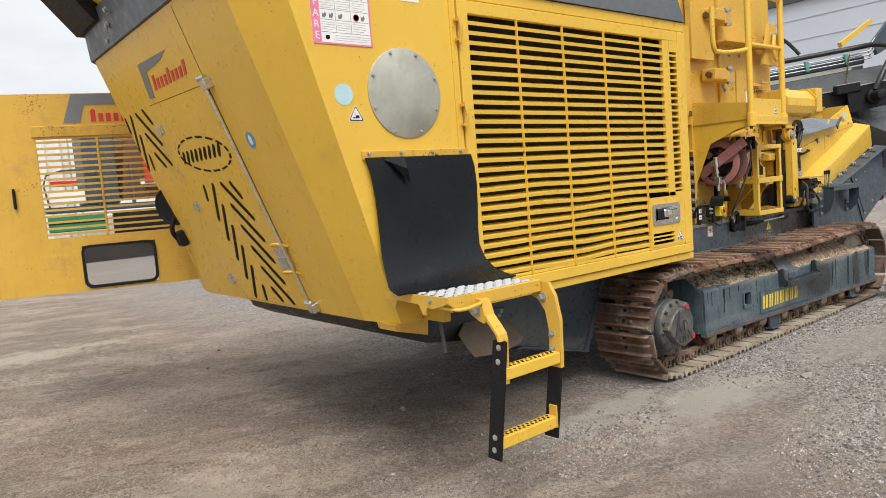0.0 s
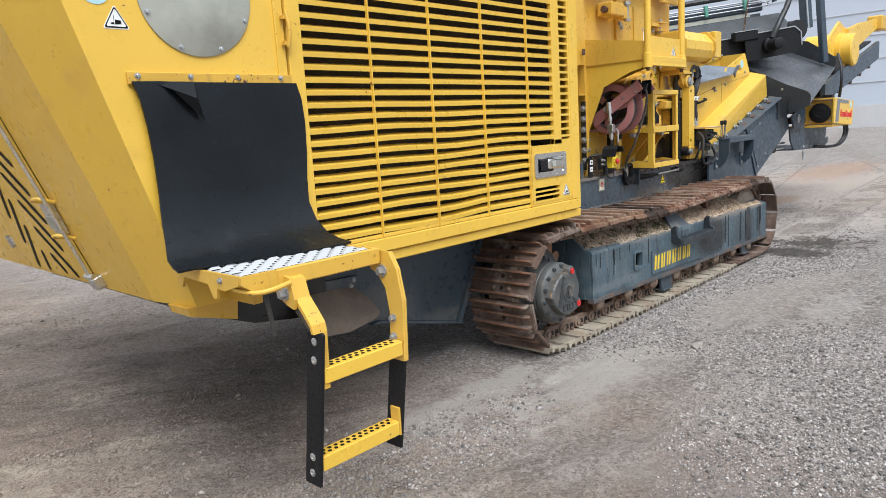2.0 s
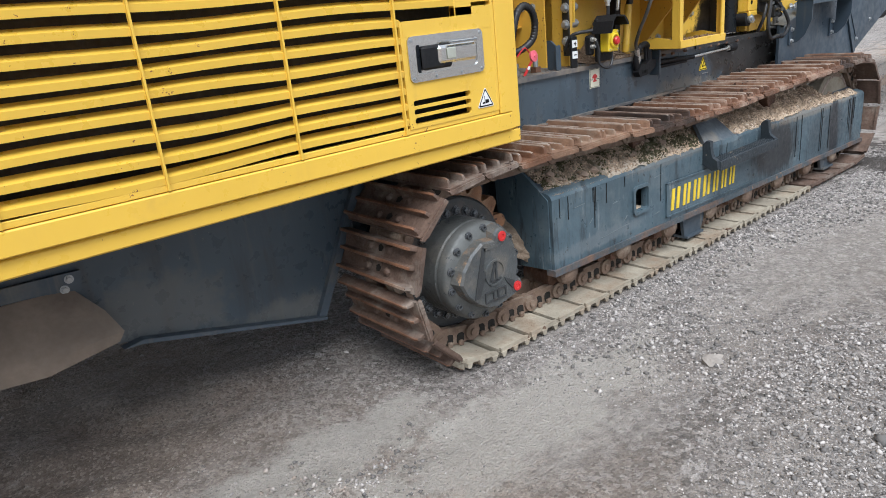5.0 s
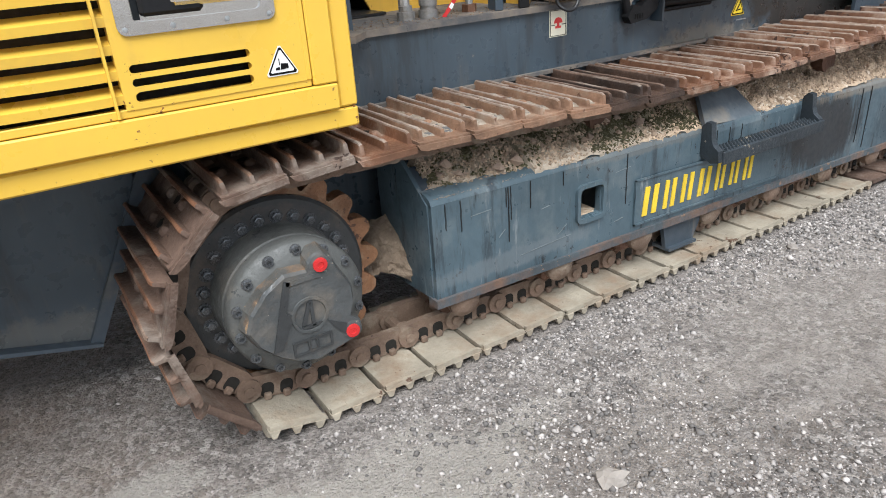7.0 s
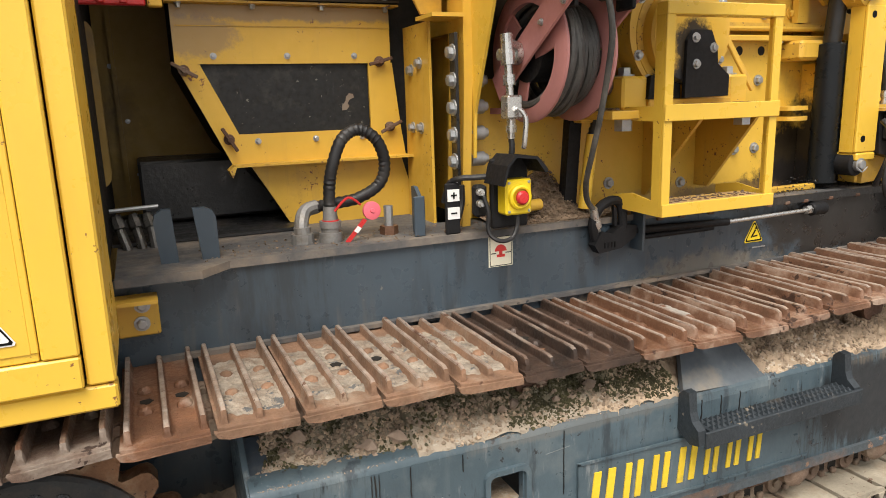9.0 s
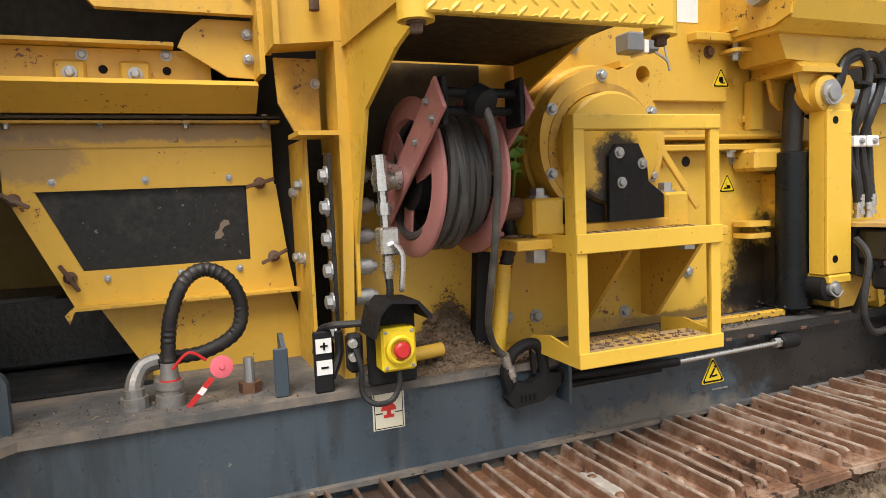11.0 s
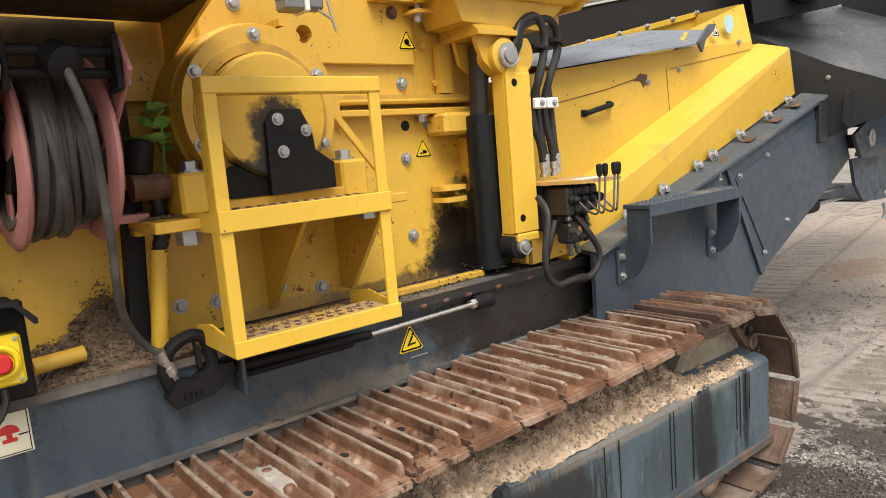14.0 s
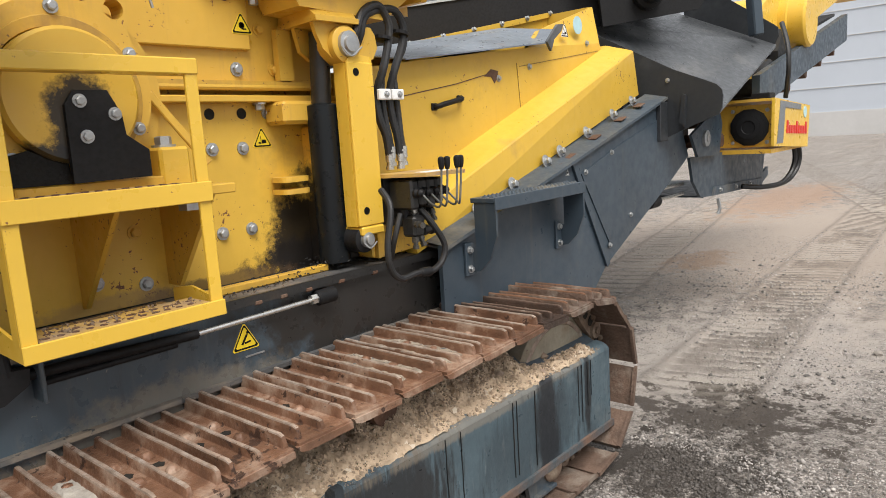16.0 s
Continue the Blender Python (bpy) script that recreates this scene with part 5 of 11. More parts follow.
def make_open_door():
    """The far side's door, swung right round; u runs along it from its free edge."""
    o = thing("open_side_door", "yellow louvred side door swung wide open, rust-stained, with rubber-framed window", "door", (1.4, 6.05, 0.98))
    ang = math.atan2(-0.40, 1.33)
    M = Matrix.Translation((0.72, 6.25, 0)) @ Matrix.Rotation(ang, 4, "Z")
    def b(name, u0, u1, z0, z1, y0=0.0, y1=0.03, mt=YEL, label="", bev=0.003, par=None):
        return part(name, Geo().box(u0, u1, y0, y1, z0, z1, bev, M), mt, par or o, label)
    frame_g = Geo()
    for u0, u1, z0, z1 in ((-0.12, 0.292, 0.99, 2.56), (0.292, 1.62, 2.21, 2.56), (1.22, 1.62, 1.43, 2.21), (0.292, 0.52, 0.985, 1.43), (0.52, 1.066, 1.35, 1.43), (0.52, 1.066, 0.985, 1.01), (1.066, 1.62, 0.98, 1.43)):
        frame_g.box(u0, u1, 0, 0.03, z0, z1, 0.0, M)
    part("leaf", frame_g, YELW, o)
    for i in range(16):
        z = 2.19 - i * 0.0485
        part("slat", Geo().box(0.285, 1.225, 0.004, 0.026, z - 0.013, z + 0.004, 0.0, M), YELW, o)
    b("mullion", 0.715, 0.733, 1.43, 2.21, -0.006, 0.0, YELD)
    g = Geo()
    x0, x1, z0, z1 = 0.515, 1.07, 1.005, 1.355
    ring = rounded(x0, x1, z0, z1, 0.06)
    inner = rounded(x0 + 0.022, x1 - 0.022, z0 + 0.022, z1 - 0.022, 0.045)
    n = len(ring)
    vs = [M @ Vector((u, y, z)) for y in (-0.012, 0.04) for pts in (ring, inner) for u, z in pts]
    fs = []
    for i in range(n):
        j = (i + 1) % n
        fs += [(i, j, n + j, n + i), (2 * n + i, 3 * n + i, 3 * n + j, 2 * n + j), (i, 2 * n + i, 2 * n + j, j), (n + i, n + j, 3 * n + j, 3 * n + i)]
    g.add(vs, fs)
    part("window_seal", g, MATT, o, "black rubber window seal")
    pane = part("window_pane", Geo().prism([(u, z) for u, z in inner], 0.010, 0.014, "y", M), GLASS, o)
    pane.visible_shadow = False
    b("handle", 0.095, 0.115, 1.68, 1.84, -0.03, -0.012, MATT, "black pull handle", 0.005)
    b("hood_strip", 0.27, 1.25, 2.225, 2.31, -0.012, 0.0, YELD, "rusty rain strip")
    part("emblem", Geo().prism([(0.50, 2.33), (0.575, 2.555), (1.0, 2.555), (1.0, 2.47), (0.66, 2.47), (0.62, 2.33)], -0.004, 0.0, "y", M), GREYST, o, "grey angular emblem shape")
    letters = Geo()
    for k in range(9):
        letters.box(0.70 + k * 0.055, 0.735 + k * 0.055, -0.004, 0.0, 2.335, 2.43 if k in (0, 4, 8) else 2.40, 0, M)
    part("emblem_bars", letters, REDINK, o, "red lettering as plain bars")
    b("side_return", -0.13, -0.12, 1.05, 2.56, 0.0, 0.12, YELD)
    b("hinge_arm", 1.60, 2.1, 2.1, 2.2, 0.03, 0.06, YELD)
    b("hinge_arm", 1.60, 2.1, 1.2, 1.3, 0.03, 0.06, YELD)


make_open_door()


def make_top_corner():
    t = thing("hopper_wing", "black and yellow hopper wing edge above roof", "hopper", (1.4, 5.0, 2.96))
    part("edge", Geo().prism([(1.235, 2.866), (1.30, 2.866), (1.5, 2.965), (3.2, 3.02), (3.2, 3.45), (0.74, 3.45)], 4.98, 5.5), MATT, t)
    part("skin", Geo().prism([(1.10, 3.10), (1.335, 2.915), (1.42, 2.965), (3.2, 3.02), (3.2, 3.4), (0.9, 3.42)], 4.2, 4.97), YEL, t)


make_top_corner()

# ---- engine side: plate, stickers, latch, hinges ----
def side_details():
    part("round_plate", Geo().lathe((2.165, YS, 2.09), (0, -1, 0), [(0, 0.23), (0.006, 0.23), (0.008, 0.227)], 48), GALV, ENG, "round dull galvanised blanking plate", True)
    bolts(ENG, [(2.165 + 0.213 * math.cos(radians(a)), YS - 0.007, 2.09 + 0.213 * math.sin(radians(a))) for a in range(22, 382, 45)], (0, -1, 0), 0.009, 0.010)
    s = part("safety_poster", flat(Geo(), [(1.655, 2.31), (1.985, 2.31), (1.985, 2.62), (1.655, 2.62)], YS), WHITE, ENG, "white and pink danger notice with pictograms")
    part("sticker_border", flat(Geo(), [(1.655, 2.31), (1.700, 2.31), (1.700, 2.62), (1.655, 2.62)], YS - 0.002), PINKST, s)
    part("sticker_border", flat(Geo(), [(1.70, 2.31), (1.985, 2.31), (1.985, 2.318), (1.70, 2.318)], YS - 0.002), PINKST, s)
    for k, letter in enumerate("ERAF"):
        cu = bpy.data.curves.new("letter", "FONT")
        cu.body, cu.size, cu.extrude, cu.align_x = letter, 0.05, 0.0005, "CENTER"
        tmp = bpy.data.objects.new("letter", cu)
        me = bpy.data.meshes.new_from_object(tmp)
        bpy.data.objects.remove(tmp)
        me.materials.clear()
        me.materials.append(WHITE)
        ob = new("letter", me)
        ob.parent = s
        ob.matrix_basis = Matrix.Translation((1.678, YS - 0.0045, 2.33 + k * 0.052)) @ Matrix.Rotation(radians(90), 4, "X")
    part("sticker_border", flat(Geo(), [(1.977, 2.318), (1.985, 2.318), (1.985, 2.62), (1.977, 2.62)], YS - 0.002), PINKST, s)
    def rule(x0, x1, z0, z1, mt=GREYST):
        part("notice_line", flat(Geo(), [(x0, z0), (x1, z0), (x1, z1), (x0, z1)], YS - 0.002, 0.0008), mt, s)
    for z in (2.366, 2.424, 2.472, 2.525, 2.583):
        rule(1.702, 1.977, z, z + 0.0012)
    for x in (1.785, 1.870):
        rule(x, x + 0.0012, 2.368, 2.583)
    for row, top in ((0, 2.424), (1, 2.525)):
        for col in range(3):
            x0 = 1.706 + col * 0.089
            for k in range(4):
                rule(x0, x0 + 0.072 - 0.014 * (k == 3), top - 0.012 - 0.011 * k, top - 0.0105 - 0.011 * k, FAINT)
            for q in range(2 if col != 1 or row else 1):
                cx, cz = x0 + 0.018 + q * 0.038, top + 0.022
                g = Geo()
                flat(g, [(cx - 0.012, cz - 0.012), (cx + 0.004, cz - 0.014), (cx + 0.013, cz + 0.002), (cx + 0.006, cz + 0.014), (cx - 0.002, cz + 0.003), (cx - 0.010, cz + 0.008)], YS - 0.002, 0.0008)
                part("poster_pictogram", g, GREYST, s)
                if (q + col + row) % 3 == 2:
                    ring_ = Geo().lathe((cx, YS - 0.0028, cz), (0, -1, 0), [(0, 0.017), (0.0006, 0.017), (0.0006, 0.0145), (0, 0.0145)], 16)
                    part("red_ring", ring_, REDINK, s)
    for k in range(3):
        rule(1.775, 1.972, 2.352 - 0.011 * k, 2.3535 - 0.011 * k, FAINT)
    part("poster_pictogram", flat(Geo(), [(1.722, 2.337), (1.734, 2.330), (1.748, 2.338), (1.744, 2.352), (1.726, 2.351)], YS - 0.002, 0.0008), INK, s)
    part("round_sticker", Geo().prism(ngon(1.795, 2.075, 0.052, 24), YS, YS - 0.002), PALEB, ENG, "faded pale blue round sticker")
    warning(ENG, 1.855, 1.945, 0.095, YS, WHITE, "white warning triangle sticker", 1)
    part("small_sticker", flat(Geo(), [(2.18, 2.56), (2.30, 2.56), (2.30, 2.605), (2.18, 2.605)], YS), WHITE, ENG, "small white sticker")
    warning(GRILLE, 4.632, 1.067, 0.086, YS - 0.012, WHITE, "white crush warning triangle sticker", 1)
    # narrow hinge strip beside the louvre door
    part("hinge_strip", Geo().box(2.50, 2.512, YS - 0.008, YS, 0.93, 2.67), YEL, ENG)
    for z in (2.44, 1.98):
        g = Geo()
        g.tube([(2.545, YS - 0.03, z - 0.07), (2.55, YS - 0.04, z), (2.545, YS - 0.03, z + 0.07)], 0.008, 8, 4)
        g.box(2.53, 2.56, YS - 0.03, YS - 0.005, z - 0.06, z - 0.045)
        g.box(2.53, 2.56, YS - 0.03, YS - 0.005, z + 0.045, z + 0.06)
        part("hinge", g, YELW, GRILLE)
    # latch dish
    g = Geo()
    y = YS - 0.012
    ring, inner = rounded(4.285, 4.635, 1.20, 1.352, 0.02), rounded(4.318, 4.603, 1.226, 1.326, 0.015)
    deep = [(x, z) for x, z in inner]
    n = len(ring)
    vs = [(x, y - 0.006, z) for x, z in ring] + [(x, y - 0.006, z) for x, z in inner] + [(x, y + 0.0, z) for x, z in deep] + [(x, y, z) for x, z in ring]
    fs = [tuple(range(2 * n, 3 * n))]
    for i in range(n):
        j = (i + 1) % n
        fs += [(i, j, n + j, n + i), (n + i, n + j, 2 * n + j, 2 * n + i), (i, 3 * n + i, 3 * n + j, j)]
    g.add(vs, fs)
    dish = part("latch", g, CHROME, GRILLE, "bright stainless latch dish")
    part("grip", Geo().box(4.335, 4.47, y - 0.022, y - 0.004, 1.236, 1.316, 0.012), MATT, dish, "black latch grip")
    part("paddle", Geo().box(4.40, 4.585, y - 0.030, y - 0.002, 1.25, 1.312, 0.010), CHROME, dish)
    part("paddle_hinge", Geo().cyl((4.45, y - 0.03, 1.318), (4.58, y - 0.03, 1.318), 0.006, n=10), CHROME, dish, smooth=True)
    part("dish_wall", Geo().box(4.322, 4.336, y - 0.004, y + 0.0, 1.23, 1.322, 0.0), BLACK, dish)
    part("lock_button", Geo().box(4.435, 4.475, y - 0.036, y - 0.030, 1.264, 1.302, 0.004), GALV, dish)
    bolts(dish, [(x, y - 0.006, z) for x in (4.30, 4.62) for z in (1.213, 1.339)] + [(4.40, y - 0.006, 1.212), (4.52, y - 0.006, 1.212)], (0, -1, 0), 0.005, 0.004)
    # strip that holds the flap
    st = part("flap_strip", Geo().box(1.865, 2.56, YS - 0.014, YS, 1.755, 1.80, 0.003), YELD, ENG, "yellow strip bolted over the rubber")
    bolts(st, [(1.90 + i * 0.2, YS - 0.014, 1.785) for i in range(4)], (0, -1, 0), 0.009, 0.012)
    # foot bracket at the box's front corner
    g = Geo()
    g.box(4.82, 4.925, 3.36, 3.372, 0.90, 1.015, 0.004)
    g.box(4.82, 4.925, 3.28, 3.36, 1.005, 1.015)
    br = part("foot_bracket", g, YELW, ENG)
    bolts(br, [(4.88, 3.36, 0.935), (4.885, 3.36, 0.985)], (0, -1, 0), 0.017, 0.02)


side_details()


def make_ladder():
    l = thing("access_ladder", "yellow folding access ladder with black rubber side straps", "ladder", (2.33, 2.35, 0.29))
    zt = 1.085
    deck = part("grip_deck", Geo().box(1.952, 2.535, 2.402, 2.884, zt - 0.012, zt), GALVT, l, "galvanised serrated grip tread")
    slotm = mesh_of("grip_slot", Geo().prism(rounded(-0.020, 0.020, -0.0065, 0.0065, 0.006, 2), 0, 0.002, "z"), INK)
    ridge = mesh_of("grip_ridge", Geo().add([(-0.026, -0.010, 0), (0.026, -0.010, 0), (0.026, 0.010, 0), (-0.026, 0.010, 0), (-0.016, 0, 0.009), (0.016, 0, 0.009)], [(0, 1, 5, 4), (1, 2, 5), (2, 3, 4, 5), (3, 0, 4)]), GALVT)
    for r in range(14):
        y = 2.42 + r * 0.034
        for c in range(9):
            x = 1.985 + c * 0.064 + 0.032 * (r % 2)
            if x > 2.515:
                continue
            shared("grip_slot", slotm, deck, Matrix.Translation((x, y, zt - 0.001)))
            shared("grip_ridge", ridge, deck, Matrix.Translation((x + 0.001, y + 0.017, zt)))
    # rim: a front bar, an end bar and the toothed cheek towards the rear
    part("tray_rim", Geo().box(2.08, 2.550, 2.382, 2.402, 1.028, 1.091, 0.004), YELW, l, "chipped yellow front rim")
    part("tray_rim", Geo().box(2.536, 2.550, 2.404, 2.884, 1.035, 1.091, 0.003), YELW, l)
    part("corner_fold", Geo().prism([(1.938, 1.090), (2.078, 1.090), (2.078, 1.030), (2.0, 1.020), (1.938, 1.062)], 2.384, 2.400), YELW, l)
    ck = part("side_cheek", Geo().prism([(2.884, 1.090), (2.404, 1.090), (2.404, 1.058), (2.50, 1.030), (2.548, 1.034), (2.560, 0.996), (2.582, 0.996), (2.612, 1.044), (2.785, 1.052), (2.81, 1.010), (2.832, 1.010), (2.85, 1.052), (2.884, 1.052)], 1.938, 1.949, "x"), YELW, l)
    bolts(ck, [(1.938, 2.52, 1.065)], (-1, 0, 0), 0.010, 0.012)
    part("grip_rod", Geo().tube([(1.95, 2.46, 1.040), (1.975, 2.38, 1.030), (2.02, 2.345, 1.034), (2.10, 2.342, 1.046)], 0.009, 10, 6), YELW, l, smooth=True)
    part("support_bar", Geo().prism([(1.985, 0.902), (1.995, 0.868), (2.195, 0.812), (2.205, 0.902)], 2.895, 3.06), YELW, l)
    part("support_bar", Geo().box(2.16, 2.205, 2.70, 2.893, 0.905, 1.030, 0.003), YELW, l)
    part("support_bar", Geo().box(2.30, 2.39, 2.62, 2.884, 0.985, 1.07, 0.006), YELW, l)
    # near arm: a flat bar folded towards the front, then straight down beside the strap
    path = [(2.44, 1.070), (2.36, 1.052), (2.338, 0.985), (2.300, 0.945), (2.262, 0.900), (2.256, 0.868), (2.266, 0.66)]
    back = [(2.278, 0.66), (2.268, 0.870), (2.272, 0.892), (2.310, 0.936), (2.350, 0.976), (2.376, 1.030), (2.44, 1.046)]
    arm = part("arm", Geo().prism(path[:6] + back[1:], 2.112, 2.172, "x"), YELW, l)
    part("arm_foot", Geo().prism(path[5:] + back[:2], 2.147, 2.172, "x"), YELW, arm)
    part("arm_cheek", Geo().prism([(2.45, 1.075), (2.345, 1.06), (2.325, 0.985), (2.335, 0.95), (2.37, 0.96), (2.42, 0.985), (2.45, 1.02)], 2.098, 2.111, "x"), YELW, arm)
    bolts(arm, [(2.098, 2.378, 1.003)], (-1, 0, 0), 0.021, 0.030)
    def sloped(name, pts, x0, x1, parent):
        n = len(pts)
        vs = [(x - (1.0 - z) * 0.085, y, z) for x in (x0, x1) for y, z in pts]
        return part(name, Geo().add(vs, [tuple(range(n)), tuple(range(2 * n - 1, n - 1, -1))] + [(i, (i + 1) % n, n + (i + 1) % n, n + i) for i in range(n)]), YELW, parent)
    far = sloped("arm", [(2.45, 1.080), (2.345, 1.075), (2.300, 1.01), (2.266, 0.89), (2.256, 0.655), (2.332, 0.655), (2.338, 0.84), (2.362, 0.93), (2.41, 0.985), (2.45, 1.0)], 2.552, 2.562, l)
    sloped("arm_flange", [(2.345, 1.075), (2.300, 1.01), (2.266, 0.89), (2.256, 0.655), (2.262, 0.655), (2.273, 0.885), (2.307, 1.005), (2.352, 1.067)], 2.563, 2.574, far)
    bolts(far, [(2.552, 2.378, 0.998)], (-1, 0, 0), 0.021, 0.030)
    bolts(far, [(2.5365, 2.316, 0.818), (2.530, 2.311, 0.745)], (-1, 0, 0), 0.014, 0.022)
    # rubber straps and rungs lean a little towards the machine
    def leaned(pts, x):
        return [(x - (0.74 - z) * 0.04, y + (0.74 - z) * 0.115, z) for y, z in pts]
    def strap(x, z0, z1, zs):
        a = [(2.252, z1 - 0.008), (2.262, z1), (2.330, z1), (2.338, z1 - 0.010), (2.338, z0), (2.252, z0)]
        front, rear_ = leaned(a, x - 0.006), leaned(a, x + 0.006)
        n = len(a)
        st = part("rubber_strap", Geo().add(front + rear_, [tuple(range(n)), tuple(range(2 * n - 1, n - 1, -1))] + [(i, (i + 1) % n, n + (i + 1) % n, n + i) for i in range(n)]), MATT, l, "scuffed black rubber side strap")
        for z in zs:
            p = leaned([(2.296, z)], x - 0.006)[0]
            part("strap_bolt", Geo().lathe(p, (-1, 0, 0), [(0, 0.015), (0.003, 0.015), (0.005, 0.010), (0.005, 0.005), (0.002, 0.004)], 14), STEEL, st, smooth=True)
    strap(2.138, 0.290, 0.868, (0.834, 0.766, 0.398, 0.336))
    strap(2.538, 0.285, 0.654, (0.40, 0.335))
    for z, y, x0, x1 in ((0.736, 2.258, 2.148, 2.522), (0.402, 2.296, 2.134, 2.508)):
        g = Geo()
        g.box(x0, x1, y, y + 0.010, z - 0.056, z, 0.003)
        g.box(x0, x1, y + 0.010, y + 0.062, z - 0.006, z + 0.0005)
        g.box(x0, x1, y + 0.052, y + 0.062, z - 0.04, z - 0.006)
        rung = part("rung", g, YEL, l)
        tread_holes(rung, x0 + 0.004, x1 - 0.02, y + 0.012, y + 0.056, z + 0.0005, 2, 0.029, 0.0085, INK)
        if z < 0.5:
            part("rung_tab", Geo().box(x1 + 0.001, x1 + 0.012, y, y + 0.05, z - 0.06, z + 0.055, 0.002), YELW, rung)
    return l


make_ladder()


def make_flap():
    f = thing("rubber_flap", "black rubber flap hanging in an S over the access platform", "rubber flap", (2.2, 2.85, 1.1))
    prof = [(2.868, 1.765), (2.862, 1.70), (2.862, 1.60), (2.862, 1.48), (2.855, 1.36), (2.835, 1.26), (2.79, 1.185), (2.72, 1.135), (2.64, 1.11), (2.56, 1.10)]
    n = 24
    def sheet():
        vs, fs = [], []
        for j, (y, z) in enumerate(prof):
            v = j / (len(prof) - 1)
            for i in range(n + 1):
                u = i / n
                x0 = 1.875 + 0.045 * math.sin(math.pi * min(1, v * 1.3)) - 0.015 * v
                x1 = 2.575 + 0.03 * math.sin(math.pi * min(1, v * 1.9)) - 0.02 * v
                lift = -0.035 * math.exp(-((u - 0.12) / 0.09) ** 2) * math.exp(-((v - 0.05) / 0.08) ** 2)
                wave = -0.012 * math.sin(u * 5 + 1) * math.sin(math.pi * v)
                yy = y + wave + lift
                if v > 0.7:
                    yy += (1 - u) * 0.10 * (v - 0.7) / 0.3
                vs.append((x0 + (x1 - x0) * u, yy, z + 0.004 * math.sin(u * 7) * (v > 0.8)))
        m = len(prof)
        for j in range(m - 1):
            for i in range(n):
                fs.append((j * (n + 1) + i, j * (n + 1) + i + 1, (j + 1) * (n + 1) + i + 1, (j + 1) * (n + 1) + i))
        return vs, fs
    g = Geo()
    vs, fs = sheet()
    k = len(vs)
    m = len(prof)
    back = []
    for j in range(m):
        a, b = prof[max(0, j - 1)], prof[min(m - 1, j + 1)]
        t = Vector((b[0] - a[0], b[1] - a[1])).normalized()
        for i in range(n + 1):
            x, y, z = vs[j * (n + 1) + i]
            back.append((x, y - t.y * 0.008, z + t.x * 0.008))
    rim = []
    loop = [i for i in range(n + 1)] + [j * (n + 1) + n for j in range(1, m)] + [(m - 1) * (n + 1) + i for i in range(n - 1, -1, -1)] + [j * (n + 1) for j in range(m - 2, 0, -1)]
    for a, b in zip(loop, loop[1:] + loop[:1]):
        rim.append((a, b, b + k, a + k))
    g.add(vs + back, fs + [tuple(i + k for i in reversed(q)) for q in fs] + rim)
    part("rubber_sheet", g, BLACK, f, smooth=True)
    part("folded_corner", Geo().add([(1.93, 2.855, 1.765), (2.10, 2.85, 1.765), (2.08, 2.80, 1.70), (2.12, 2.835, 1.62), (2.0, 2.825, 1.735)], [(0, 1, 2, 4), (2, 1, 3), (4, 2, 3)]), BLACK, f)


make_flap()


def make_belly():
    b = thing("belly_guard", "dusty brown folded guard sheet under the engine", "guard", (3.0, 3.3, 0.5))
    g = Geo()
    # folded dusty guard: a sloping face, a turned-in foot and a nose
    rows = [[(2.851, 3.36, 0.705), (3.05, 3.37, 0.70), (3.20, 3.38, 0.69)], [(2.75, 3.30, 0.655), (3.0, 3.30, 0.63), (3.27, 3.32, 0.60)], [(2.79, 3.27, 0.56), (3.03, 3.25, 0.53), (3.30, 3.28, 0.53)], [(2.845, 3.27, 0.492), (3.05, 3.25, 0.478), (3.28, 3.29, 0.495)], [(2.86, 3.40, 0.47), (3.05, 3.42, 0.46), (3.26, 3.42, 0.48)]]
    n = len(rows)
    vs = [q for r in rows for q in r] + [(x, y + 0.012, z) for r in rows for x, y, z in r]
    fs = [(3 * i + j, 3 * i + j + 1, 3 * i + j + 4, 3 * i + j + 3) for i in range(n - 1) for j in range(2)]
    rim = [0, 1, 2] + [3 * i + 2 for i in range(1, n)] + [3 * n - 2, 3 * n - 3] + [3 * i for i in range(n - 2, 0, -1)]
    g.add(vs, fs + [tuple(q + 3 * n for q in reversed(f)) for f in fs] + [(p, q, q + 3 * n, p + 3 * n) for p, q in zip(rim, rim[1:] + rim[:1])])
    part("guard_sheet", g, TAN, b, smooth=True)
    pl = part("mounting_plate", Geo().prism([(2.83, 0.76), (3.239, 0.744), (3.224, 0.675), (2.83, 0.69)], 3.375, 3.387), DGREYD, b)
    bolts(pl, [(3.20, 3.375, 0.725), (3.18, 3.375, 0.695)], (0, -1, 0), 0.012, 0.014)
    part("belly_pan", Geo().prism([(2.13, 0.895), (2.18, 0.79), (2.32, 0.72), (2.57, 0.625), (2.85, 0.585), (3.05, 0.585), (3.05, 0.895)], 3.402, 5.1), OILY, b, "oil-black pan under the engine")
    part("drip_pipe", Geo().cyl((2.52, 3.2, 0.82), (2.55, 3.2, 0.60), 0.012, n=8), DGREYD, b)
    part("bracket_plate", Geo().box(2.86, 3.02, 3.385, 3.399, 0.80, 0.86, 0.003), DGREYD, b)


make_belly()

# ---- crawler ----
LINKM = mat("dusty_chain_steel", (0.185, 0.125, 0.088), 0.8, 0.1, 0.3, 14.0, 0.5, 60, (0.33, 0.27, 0.20), 0.4, 8.0, (0.06, 0.035, 0.025), 0.3, 36, coord="World")
SPX, SPZ, IDX, IDZ, RAD, PITCH = 4.61, 0.435, 8.47, 0.42, 0.335, 0.1925


